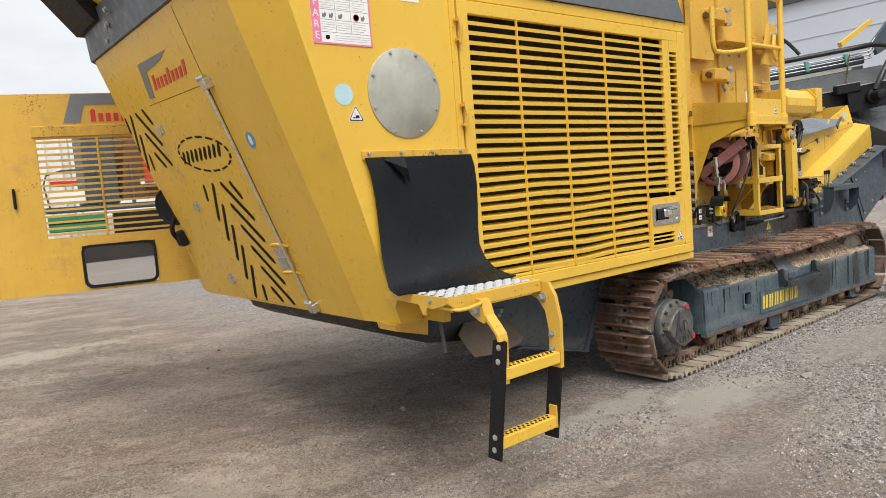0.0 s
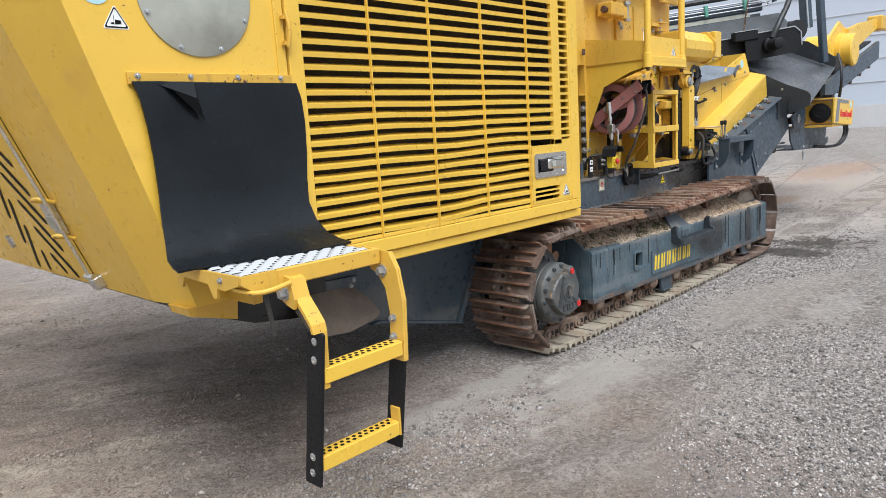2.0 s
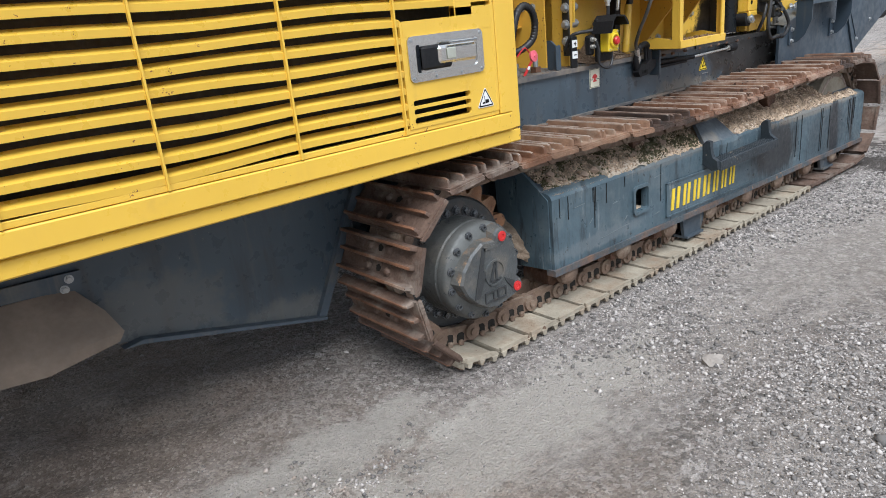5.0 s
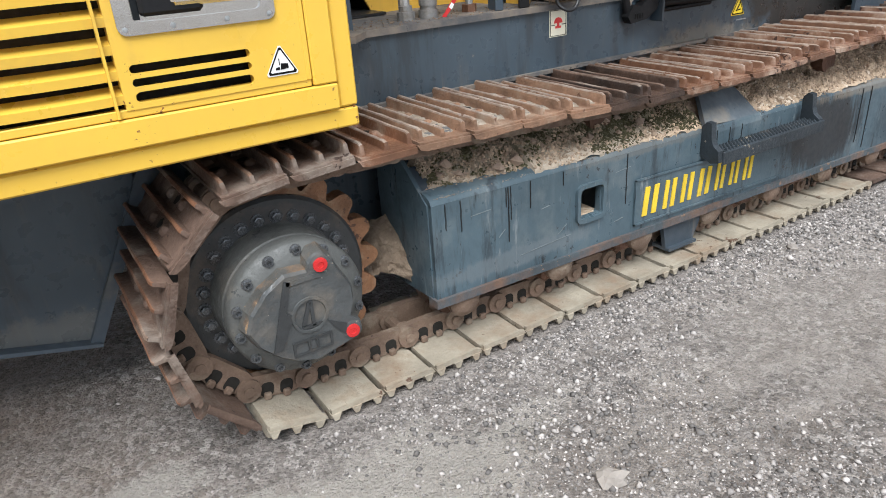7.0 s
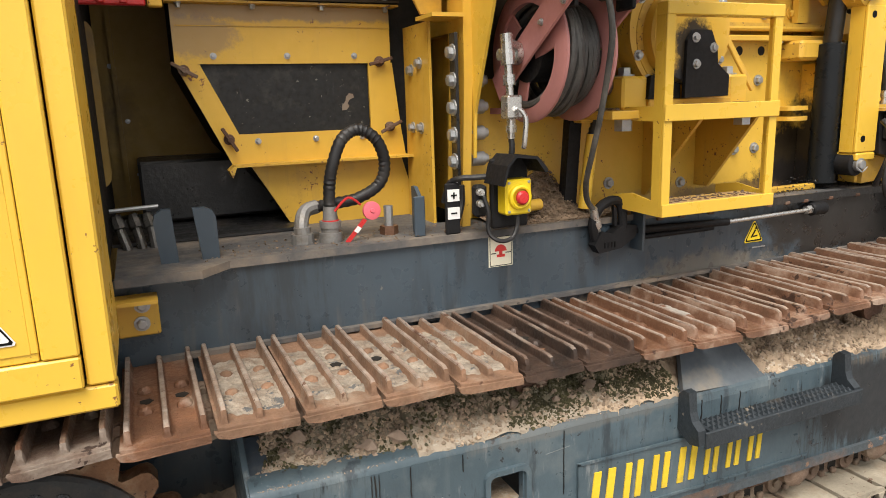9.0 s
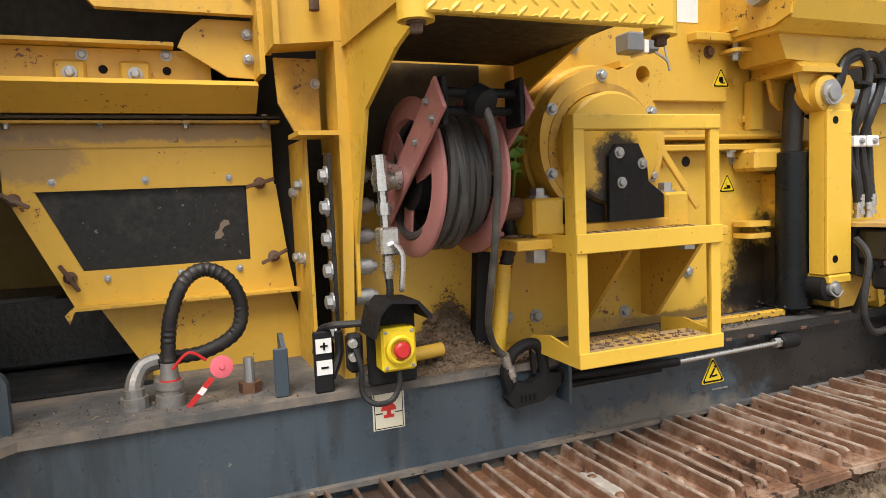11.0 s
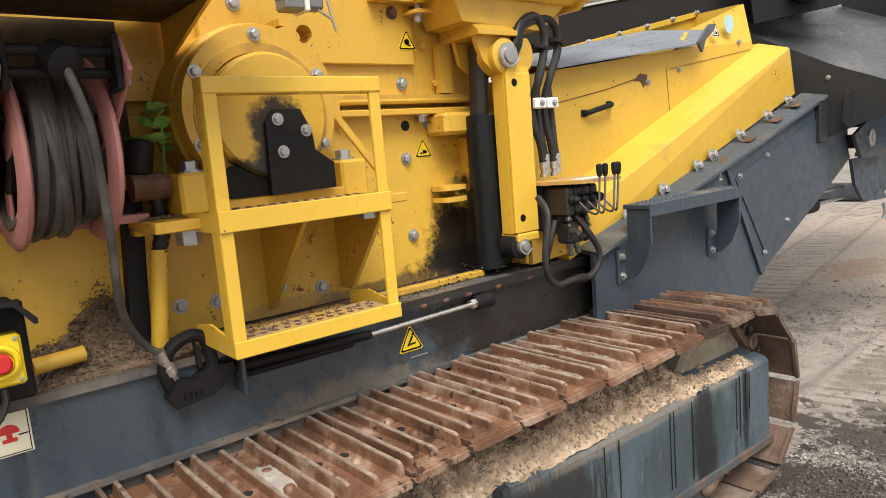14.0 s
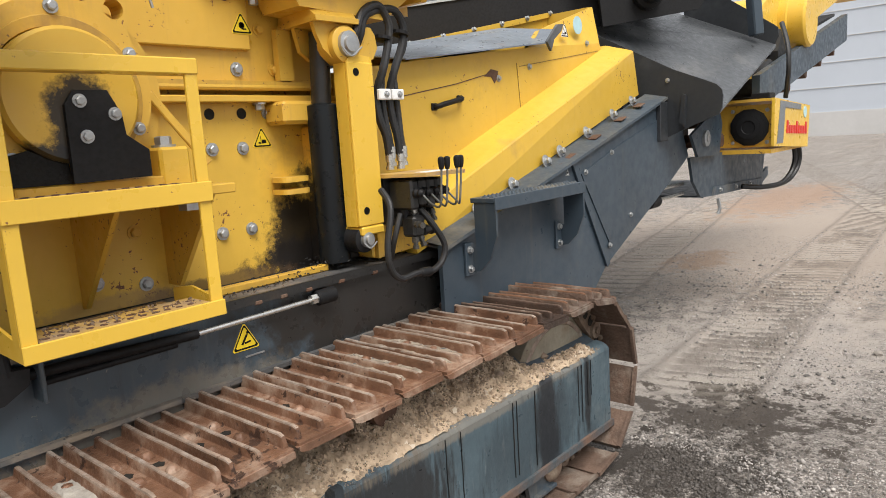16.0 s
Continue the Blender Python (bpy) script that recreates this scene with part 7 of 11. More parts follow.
    part("step_edge", Geo().box(6.385, 7.085, 2.858, 2.868, 0.435, 0.490, 0.003), STEPM, step)
    for x in (6.36, 7.05):
        part("step_cheek", Geo().prism([(2.955, 0.585), (2.935, 0.605), (2.912, 0.602), (2.905, 0.54), (2.895, 0.515), (2.868, 0.495), (2.862, 0.45), (2.90, 0.44), (2.955, 0.47)], x, x + 0.030, "x"), STEPM, step)
    tooth = mesh_of("step_tooth", Geo().add([(-0.006, -0.01, 0), (0.006, -0.01, 0), (0.006, 0.01, 0), (-0.006, 0.01, 0), (0, 0, 0.012)], [(0, 1, 4), (1, 2, 4), (2, 3, 4), (3, 0, 4)]), STEPM)
    for i in range(30):
        for y in (2.882, 2.905, 2.928):
            shared("step_tooth", tooth, step, Matrix.Translation((6.43 + i * 0.021, y, 0.486)))
    rng = random.Random(8)
    drips = [(5.12, 0.006, 0.09), (5.18, 0.007, 0.11), (5.375, 0.009, 0.20), (5.385, 0.005, 0.12), (5.365, 0.005, 0.07), (5.47, 0.006, 0.10), (5.62, 0.005, 0.05), (5.94, 0.005, 0.20), (6.44, 0.007, 0.1), (6.52, 0.009, 0.11), (6.60, 0.007, 0.09), (7.56, 0.006, 0.27), (7.64, 0.005, 0.31), (7.95, 0.007, 0.30), (7.975, 0.006, 0.30), (8.10, 0.006, 0.31), (8.44, 0.005, 0.22), (8.47, 0.004, 0.26), (8.52, 0.005, 0.20), (8.55, 0.004, 0.16)]
    for x, w, drop in drips:
        top = upper(x) - 0.004
        yb = 2.936 if 6.37 < x < 6.69 else 2.951
        k = 9
        mid = [(x + 0.35 * w * noise.noise((x * 31, i * 0.6, 2)), top - drop * i / k) for i in range(k + 1)]
        wide = [w * (0.5 if i < k else 0.25) * (0.55 + 0.6 * abs(noise.noise((x * 17, i * 0.8, 7)))) for i in range(k + 1)]
        run = Geo()
        vs = [(px + sgn * ww * 0.5, yy, pz) for yy in (yb, yb + 0.0045) for sgn in (-1, 1) for (px, pz), ww in zip(mid, wide)]
        m = k + 1
        fs = [(i, i + 1, m + i + 1, m + i) for i in range(k)] + [(2 * m + i, 3 * m + i, 3 * m + i + 1, 2 * m + i + 1) for i in range(k)] + [(i, 2 * m + i, 2 * m + i + 1, i + 1) for i in range(k)] + [(m + i, m + i + 1, 3 * m + i + 1, 3 * m + i) for i in range(k)]
        part("black_drip", run.add(vs, fs), OILY, f)
    # name plate and step bracket
    g = Geo()
    g.prism([(5.985, 0.255), (6.95, 0.235), (6.95, 0.42), (5.985, 0.445)], 2.949, 2.955)
    np_ = part("name_plate", g, SIDEP, f)
    for x0, z0, x1, z1 in ((5.985, 0.440, 6.95, 0.415), (5.985, 0.255, 6.95, 0.235)):
        part("plate_rim", Geo().prism([(x0, z0), (x1, z1), (x1, z1 + 0.008), (x0, z0 + 0.008)], 2.944, 2.9495), SIDEP, np_)
    part("plate_rim", Geo().prism([(5.985, 0.255), (5.993, 0.255), (5.993, 0.445), (5.985, 0.445)], 2.944, 2.9495), SIDEP, np_)
    g = Geo()
    x = 6.03
    for w in (0.085, 0.07, 0.07, 0.075, 0.06, 0.06, 0.06):
        for a in (0.0, w * 0.62):
            g.prism([(x + a, 0.285), (x + a + w * 0.30, 0.284), (x + a + w * 0.46, 0.402), (x + a + w * 0.16, 0.404)], 2.945, 2.949)
        x += w + 0.035
    part("lettering_bars", g, LETTER, np_, "worn yellow lettering as plain bars")
    for i in range(9):
        x = 5.22 + i * 0.39
        roll = Geo()
        roll.lathe((x, 3.05, 0.155), (0, 1, 0), [(0, 0.06), (0.01, 0.085), (0.045, 0.085), (0.05, 0.07), (0.13, 0.07), (0.135, 0.085), (0.17, 0.085), (0.18, 0.06)], 18)
        roll.box(x - 0.05, x + 0.05, 2.99, 3.045, 0.13, 0.2, 0.012)
        part("track_roller", roll, RUSTD, f, smooth=True)
    for i in range(8):
        x = 5.19 + i * 0.436
        z = lower(x) - 0.046
        cap = part("roller_cap", Geo().lathe((x, 3.0, z), (0, -1, 0), [(0, 0.062), (0.03, 0.062), (0.042, 0.050), (0.046, 0.03), (0.05, 0.012)], 20), LINKM, f, "dusty roller end cap", True)
        part("cap_bracket", Geo().prism([(x - 0.085, lower(x) - 0.03), (x + 0.085, lower(x) - 0.03), (x + 0.055, z - 0.02), (x - 0.055, z - 0.02)], 2.985, 3.01), RUSTD, cap)
    for x in (6.20, 8.05):
        g = Geo()
        g.prism([(x, 0.20), (x + 0.26, 0.195), (x + 0.20, 0.07), (x + 0.03, 0.07)], 2.98, 3.0)
        g.box(x + 0.03, x + 0.20, 2.96, 3.2, 0.062, 0.075)
        part("chain_guide", g, DGREYD, f)
    for x in (5.9, 7.4):
        g = Geo()
        g.lathe((x, 3.06, 0.68), (0, 1, 0), [(0, 0.03), (0.0, 0.055), (0.16, 0.055), (0.16, 0.03)], 16)
        g.box(x - 0.04, x + 0.04, 3.1, 3.16, 0.6, 0.68)
        part("carrier_roller", g, RUSTD, f, smooth=True)
    return f


make_track_frame()


def soil_top(x, y):
    """Height of the soil that lies on the track frame."""
    front = 2.962 + 0.018 * noise.noise((x * 4, 0.5, 3)) + 0.012 * noise.noise((x * 15, 0.5, 3)) + (0.03 if x < 5.5 else 0)
    u = (y - front) / 0.20
    if u < 0:
        return 0.5 - (x - 5.07) * 0.0145
    edge = 0.578 - (x - 5.07) * 0.0145
    rise = 0.105 * min(1, u) ** 0.8 + 0.012 * u
    lump = 0.020 * noise.noise((x * 9, y * 9, 2)) + 0.013 * noise.noise((x * 26, y * 26, 4)) + 0.008 * noise.noise((x * 60, y * 60, 6)) + 0.005 * noise.noise((x * 130, y * 130, 7))
    if x > 6.7:
        lump += 0.022 * noise.noise((x * 13, y * 15, 12)) + 0.014 * noise.noise((x * 34, y * 34, 13))
    # the soil thins out where the idler wheel turns
    low = max(0.0, min(1.0, (x - 8.12) / 0.14)) * max(0.0, min(1.0, (u - 0.15) / 0.3))
    rise *= 1 - 0.85 * low
    lump *= 1 - 0.6 * low
    gap = 0.0
    if 6.36 < x < 6.70:
        gap = -0.06 * min(1, (0.17 - abs(x - 6.53)) / 0.06) * max(0, 1 - u * 1.1)
    end = min(1, (x - 5.085) / 0.05, (8.66 - x) / 0.09)
    return edge + 0.018 + (rise + lump * min(1, 0.15 + u * 3)) * max(0, end) + gap


def make_soil():
    g = Geo()
    nx, ny = 620, 40
    vs = [(5.085 + 3.575 * i / nx, 2.958 + 0.215 * j / ny, 0) for i in range(nx + 1) for j in range(ny + 1)]
    g.v = [(x, y + 0.004 * noise.noise((x * 40, y * 40, 1)), soil_top(x, y)) for x, y, _ in vs]
    g.f = [(i * (ny + 1) + j, (i + 1) * (ny + 1) + j, (i + 1) * (ny + 1) + j + 1, i * (ny + 1) + j + 1) for i in range(nx) for j in range(ny)]
    tagged(new("caked_soil", mesh_of("caked_soil", g, SOIL, True)), "dry sandy soil caked on track frame", "soil", kind="stuff")
    rng = random.Random(12)
    def lumps(n, x0, x1, s0, s1, flat_=0.8, sink=0.3, tuft=False):
        g = Geo()
        for _ in range(n):
            x, y = rng.uniform(x0, x1), 2.962 + 0.20 * rng.random() ** 0.8
            if 6.38 < x < 6.68 and y < 3.08:
                continue
            if tuft and noise.noise((x * 3.1, y * 8, 11)) + 0.7 * noise.noise((x * 17, y * 26, 12)) + rng.uniform(-0.25, 0.25) < (0.16 if x < 5.4 else 0.02 if x < 6.3 else 0.12):
                continue
            if not tuft and x > 6.4 and rng.random() < 0.4:
                continue
            if not tuft and x < 6.4 and noise.noise((x * 3.1, y * 8, 11)) + 0.7 * noise.noise((x * 17, y * 26, 12)) > rng.uniform(-0.1, 0.3):
                continue
            s = s0 + (s1 - s0) * rng.random() ** 3
            c = Vector((x, y, soil_top(x, y) + s * sink))
            E = Euler((rng.uniform(0, 6), rng.uniform(0, 6), rng.uniform(0, 6))).to_matrix()
            oct_ = [Vector(v) * s * rng.uniform(0.7, 1.2) for v in ((1, 0, 0), (-1, 0, 0), (0, 1, 0), (0, -1, 0), (0, 0, 1), (0, 0, -1))]
            g.add([c + E @ v for v in oct_], [(0, 2, 4), (2, 1, 4), (1, 3, 4), (3, 0, 4), (2, 0, 5), (1, 2, 5), (3, 1, 5), (0, 3, 5)])
        return g
    tagged(new("soil_crumbs", mesh_of("soil_crumbs", lumps(26000, 5.09, 8.65, 0.0016, 0.0095), SOILC)), "crumbs of dry soil on track frame", "soil", kind="stuff")
    tagged(new("moss", mesh_of("moss", lumps(20000, 5.10, 6.45, 0.0022, 0.0075, tuft=True), MOSS)), "dark moss on the soil", "moss", kind="stuff")
    tagged(new("moss", mesh_of("moss", lumps(500, 6.7, 8.3, 0.002, 0.006, tuft=True), MOSS)), "dark moss on the soil", "moss", kind="stuff")
    g = Geo()
    for _ in range(16000):
        x = rng.uniform(5.09, 8.66)
        if 6.36 < x < 6.70 or noise.noise((x * 5, 3.0, 8)) + rng.uniform(-0.5, 0.5) < -0.05:
            continue
        y = 2.962 + 0.045 * rng.random()
        c = Vector((x, y, 0.578 - (x - 5.07) * 0.0145 + 0.017 + (y - 2.968) * 0.25))
        r = rng.uniform(0.001, 0.0042)
        q = [Vector((rng.uniform(-1, 1), rng.uniform(-1, 1), rng.uniform(-0.5, 1))) * r for _ in range(4)]
        g.add([c + v for v in q], [(0, 1, 2), (0, 2, 3), (0, 3, 1), (1, 3, 2)])
    # the wedge of soil pressed between sprocket and beam end
    w = Geo()
    vs = []
    for i in range(19):
        for j in range(23):
            u, v = i / 18, j / 22
            x = 4.885 + 0.178 * u
            z = 0.245 + 0.05 * math.sin(u * 3.0) * (1 - v) + v * (0.16 + 0.06 * u)
            y = 3.21 - 0.10 * u + 0.14 * v * v + 0.030 * noise.noise((x * 24, z * 24, 3)) + 0.018 * noise.noise((x * 70, z * 70, 5))
            vs.append((x, y, z))
    w.add(vs, [(i * 23 + j, (i + 1) * 23 + j, (i + 1) * 23 + j + 1, i * 23 + j + 1) for i in range(18) for j in range(22)])
    tagged(new("packed_soil", mesh_of("packed_soil", w, SOILW, True)), "packed soil between sprocket and beam end", "soil", kind="stuff")
    tagged(new("soil_dust", mesh_of("soil_dust", g, SOILC)), "fine dry soil spilling over the beam's shoulder", "soil", kind="stuff")
    for k in range(34):
        x, y = rng.uniform(5.10, 5.55) if k < 10 else rng.uniform(5.12, 6.33) if k < 26 else rng.uniform(6.75, 8.4), rng.uniform(2.975, 3.10)
        s = rng.uniform(0.009, 0.02) if k % 4 else rng.uniform(0.024, 0.032)
        g = Geo()
        E = Euler((rng.uniform(-0.4, 0.4), rng.uniform(-0.4, 0.4), rng.uniform(0, 6))).to_matrix()
        c = Vector((x, y, soil_top(x, y) + s * 0.25))
        pts = [(1, 0.1, 0.1), (0.3, 0.9, 0), (-0.8, 0.5, 0.1), (-0.7, -0.6, 0), (0.5, -0.9, 0.1), (0.2, 0.1, 0.75), (-0.3, 0.2, 0.6), (0, 0, -0.6)]
        g.add([c + E @ (Vector(v) * s * rng.uniform(0.85, 1.15)) for v in pts], [(0, 1, 5), (1, 6, 5), (1, 2, 6), (2, 3, 6), (3, 5, 6), (3, 4, 5), (4, 0, 5), (1, 0, 7), (2, 1, 7), (3, 2, 7), (4, 3, 7), (0, 4, 7)])
        tagged(new("stone", mesh_of("stone", g, STONET)), "pale angular stone on caked soil", "stone", "stones on the track frame")


def make_mud():
    """A thin cake of dried mud between the ribs of one shoe."""
    g = Geo()
    nx, ny = 14, 22
    vs = []
    for i in range(nx + 1):
        for j in range(ny + 1):
            u, v = 2 * i / nx - 1, 2 * j / ny - 1
            a = math.atan2(v, u)
            reach = 1 + 0.22 * noise.noise((math.cos(a) * 1.9, math.sin(a) * 1.9, 5)) + 0.10 * noise.noise((math.cos(a) * 6, math.sin(a) * 6, 2))
            r = max(abs(u) ** 2.6, abs(v) ** 2.6, (abs(u) ** 2.6 + abs(v) ** 2.6) * 0.8)
            z = 0.770 + 0.013 * max(0, 1 - (r / reach) ** 4) + 0.003 * noise.noise((u * 3, v * 4, 1)) + 0.0012 * noise.noise((u * 12, v * 16, 1))
            vs.append((6.503 + 0.040 * u * reach + 0.004 * v, 3.148 + 0.088 * v * reach, z))
    g.add(vs, [(i * (ny + 1) + j, (i + 1) * (ny + 1) + j, (i + 1) * (ny + 1) + j + 1, i * (ny + 1) + j + 1) for i in range(nx) for j in range(ny)])
    tagged(new("dried_mud", mesh_of("dried_mud", g, DUSTG, True)), "pale cake of dried mud on a rusty shoe", "mud")


DUSTG = mat("pale_dried_mud", (0.36, 0.33, 0.29), 0.95, 0, 0.25, 25.0, 0.6, 70, coord="World")
make_mud()
SOILC = mat("soil_crumb", (0.52, 0.395, 0.28), 0.95, 0, 0.4, 20.0, 0.3, 60, coord="World", island=0.5, lone=True)
SOILW = mat("dark_packed_soil", (0.20, 0.15, 0.105), 0.95, 0, 0.4, 14.0, 1.0, 50, (0.34, 0.265, 0.19), 0.4, 16.0, (0.09, 0.07, 0.05), 0.6, 30, coord="World")
make_soil()

# ---- chassis ----
def make_chassis():
    c = thing("chassis_beam", "anthracite steel chassis beam with dusty top flange", "chassis", (6.5, 3.4, 0.5))
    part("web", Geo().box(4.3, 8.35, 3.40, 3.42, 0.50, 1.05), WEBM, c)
    g = Geo()
    g.prism([(4.83, 3.30), (5.04, 3.30), (5.12, 3.385), (8.35, 3.385), (8.35, 3.62), (5.86, 3.62), (5.86, 4.4), (4.83, 4.4)], 1.05, 1.072, "z")
    part("top_flange", g, FLNG, c, "dusty steel top flange")
    part("edge_strip", Geo().box(7.0, 8.2, 3.372, 3.384, 1.045, 1.075), OILY, c)
    prof = [(3.02, 0.52), (3.364, 0.43), (4.09, 0.25), (4.36, 0.78), (4.36, 0.91), (2.80, 0.91)]
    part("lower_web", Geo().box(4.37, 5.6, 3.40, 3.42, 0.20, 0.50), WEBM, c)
    part("dust_ledge", Geo().prism([(4.9, 0.809), (8.3, 0.809), (8.3, 0.823), (4.9, 0.823)], 3.378, 3.40), FLNG, c, "dusty weld ledge")
    part("rear_web", Geo().prism(prof, 3.40, 3.42), WEBM, c)
    part("stiffener", Geo().prism([(4.05, 0.25), (4.09, 0.25), (4.36, 0.78), (4.33, 0.80)], 3.375, 3.40), DGREYD, c)
    part("bottom_lip", Geo().prism([(3.30, 0.435), (3.364, 0.43), (4.09, 0.25), (4.09, 0.262), (3.37, 0.445)], 3.36, 3.40), DGREYD, c)
    part("far_web", Geo().box(4.3, 8.35, 5.18, 5.2, 0.50, 1.05), DGREY, c)
    part("far_rear_web", Geo().prism(prof, 5.18, 5.2), DGREY, c)
    part("cross_plate", Geo().box(4.3, 8.3, 3.42, 5.18, 0.52, 0.55), OILY, c)
    # upright tabs on the flange
    for pts in ([(4.945, 1.072), (4.992, 1.072), (4.984, 1.222), (4.960, 1.221), (4.942, 1.210), (4.936, 1.190)], [(5.055, 1.072), (5.102, 1.072), (5.101, 1.190), (5.092, 1.210), (5.075, 1.219), (5.040, 1.219)]):
        part("tab", Geo().prism(pts, 3.44, 3.472), DGREY, c)
    part("tab", Geo().prism([(3.42, 1.072), (3.50, 1.072), (3.50, 1.225), (3.475, 1.225), (3.44, 1.195)], 5.715, 5.727, "x"), DGREY, c)
    part("tab", Geo().box(5.69, 5.727, 3.415, 3.425, 1.072, 1.20, 0.003), DGREY, c)
    # stickers
    m = part("rescue_sticker", flat(Geo(), [(5.94, 0.945), (6.03, 0.945), (6.03, 1.05), (5.94, 1.05)], 3.40), CREAM, c, "cream sticker with red mushroom button symbol")
    g = Geo()
    flat(g, ngon(5.985, 0.997, 0.022, 14, 0, 180), 3.398, 0.001)
    flat(g, [(5.979, 0.985), (5.991, 0.985), (5.991, 0.998), (5.979, 0.998)], 3.398, 0.001)
    flat(g, [(5.970, 0.977), (6.000, 0.977), (6.000, 0.986), (5.970, 0.986)], 3.398, 0.001)
    part("sticker_symbol", g, REDINK, m)
    for x0, x1, z0, z1 in ((5.947, 5.967, 0.989, 0.992), (6.003, 6.023, 0.989, 0.992), (5.944, 6.026, 0.948, 0.950), (5.944, 6.026, 1.045, 1.047), (5.944, 5.946, 0.95, 1.045), (6.024, 6.026, 0.95, 1.045)):
        part("sticker_line", flat(Geo(), [(x0, z0), (x1, z0), (x1, z1), (x0, z1)], 3.398, 0.001), INK, m)
    warning(c, 7.135, 0.90, 0.105, 3.40, STYEL, "yellow fall warning triangle sticker", 0)
    for i in range(9):
        x = 6.62 + 0.13 * i + 0.03 * math.sin(i * 5)
        part("fixing_nut", Geo().box(x, x + 0.03, 3.37, 3.385, 1.04, 1.056, 0.004), RUSTD, c)
    part("pry_mark", Geo().box(7.13, 7.2, 3.397, 3.40, 0.875, 0.88), ZINC, c)
    return c


make_chassis()


# ---- crusher ----
def make_crusher():
    c = thing("impact_crusher", "yellow bolted steel crusher housing with dust and oil stains", "crusher", (6.9, 4.3, 1.07))
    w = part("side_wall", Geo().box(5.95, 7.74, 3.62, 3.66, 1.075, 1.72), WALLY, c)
    part("rear_plate", Geo().box(5.96, 6.02, 3.62, 4.9, 1.72, 3.4), YELW, c)
    part("core", Geo().box(6.0, 7.70, 3.66, 5.0, 1.075, 3.4), YELD, c)
    up = part("upper_wall", Geo().box(6.02, 7.74, 3.61, 3.66, 1.76, 3.4), YELW, c)
    cov = part("upper_cover", Geo().box(6.62, 7.40, 3.585, 3.61, 1.866, 3.3, 0.004), YELW, c, "bolted yellow cover plate")
    part("seam_pipe", Geo().cyl((6.95, 3.585, 1.742), (7.74, 3.585, 1.742), 0.012, n=10), YELW, c, smooth=True)
    part("seam_ledge", Geo().box(6.92, 7.74, 3.56, 3.62, 1.690, 1.712, 0.003), YELW, c)
    part("seam_flange", Geo().box(6.92, 7.74, 3.575, 3.61, 1.748, 1.762), YELD, c)
    # cover's bolts
    bolts(cov, [(7.086, 3.585, 2.365), (7.315, 3.585, 2.366), (6.734, 3.585, 2.037), (6.70, 3.585, 2.36)], (0, -1, 0), 0.019, 0.02)
    bolts(cov, [(7.313, 3.585, 2.043)], (0, -1, 0), 0.019, 0.02, RUSTD)
    bolts(up, [(7.441, 3.61, 2.243), (7.451, 3.61, 2.34), (7.452, 3.61, 1.941), (7.50, 3.61, 1.805), (7.45, 3.61, 2.45)], (0, -1, 0), 0.018, 0.02, YELW)
    bolts(up, [(7.349, 3.61, 1.803), (6.93, 3.61, 1.80)], (0, -1, 0), 0.02, 0.022)
    # lower wall's bolts and holes
    bolts(w, [(7.228, 3.62, 1.538), (7.347, 3.62, 1.536), (7.462, 3.62, 1.656), (7.232, 3.62, 1.252), (7.348, 3.62, 1.253), (6.796, 3.62, 1.164), (6.946, 3.62, 1.135), (6.586, 3.62, 1.158), (6.475, 3.62, 1.166)], (0, -1, 0), 0.019, 0.022)
    bolts(w, [(6.93, 3.62, 1.30), (6.40, 3.62, 1.62), (6.10, 3.62, 1.55)], (0, -1, 0), 0.019, 0.02, YELW)
    for x in (7.233, 7.357):
        part("hole", Geo().lathe((x, 3.62, 1.655), (0, -1, 0), [(0, 0.019), (0.002, 0.019), (0.002, 0.017), (0.0005, 0.016)], 16), DARKIN, w)
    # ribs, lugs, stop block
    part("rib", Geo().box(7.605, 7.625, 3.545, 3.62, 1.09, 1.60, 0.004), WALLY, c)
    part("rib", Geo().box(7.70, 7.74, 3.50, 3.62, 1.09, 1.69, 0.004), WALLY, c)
    for z in (1.372, 1.415):
        part("lug", Geo().prism(rounded(7.44, 7.56, 3.52, 3.62, 0.03), z - 0.009, z + 0.009, "z"), YELW, c)
    part("stop_block", Geo().box(7.45, 7.60, 3.50, 3.62, 1.61, 1.69, 0.012), YELW, c)
    bolts(c, [(7.414, 3.59, 1.690)], (0, 0, -1), 0.02, 0.03)
    part("sill_bar", Geo().box(7.06, 7.56, 3.47, 3.50, 1.073, 1.098, 0.004), YELD, c)
    part("sill_bar", Geo().box(6.1, 6.5, 3.52, 3.60, 1.073, 1.085), YELD, c)
    # hinged bars with nuts on the cover's edge
    for z in (2.084, 2.413):
        part("hinge_bar", Geo().box(7.215, 7.40, 3.535, 3.585, z - 0.012, z + 0.018, 0.003), YELW, c)
        part("hinge_lug", Geo().prism(rounded(7.36, 7.47, 3.50, 3.61, 0.025), z + 0.022, z + 0.034, "z"), YELW, c)
        part("hinge_lug", Geo().prism(rounded(7.36, 7.47, 3.50, 3.61, 0.025), z - 0.05, z - 0.038, "z"), YELW, c)
        bolts(c, [(7.40, 3.545, z + 0.034)], (0, 0, 1), 0.02, 0.035)
        bolts(c, [(7.40, 3.545, z - 0.05)], (0, 0, -1), 0.02, 0.03)
        part("hinge_pin", Geo().cyl((7.40, 3.545, z - 0.05), (7.40, 3.545, z + 0.04), 0.01, n=8), ZINC, c)
    p = part("paper_sheet", flat(Geo(), [(7.115, 2.14), (7.265, 2.142), (7.265, 2.345), (7.115, 2.352)], 3.585), WHITE, c, "blank white paper sheet")
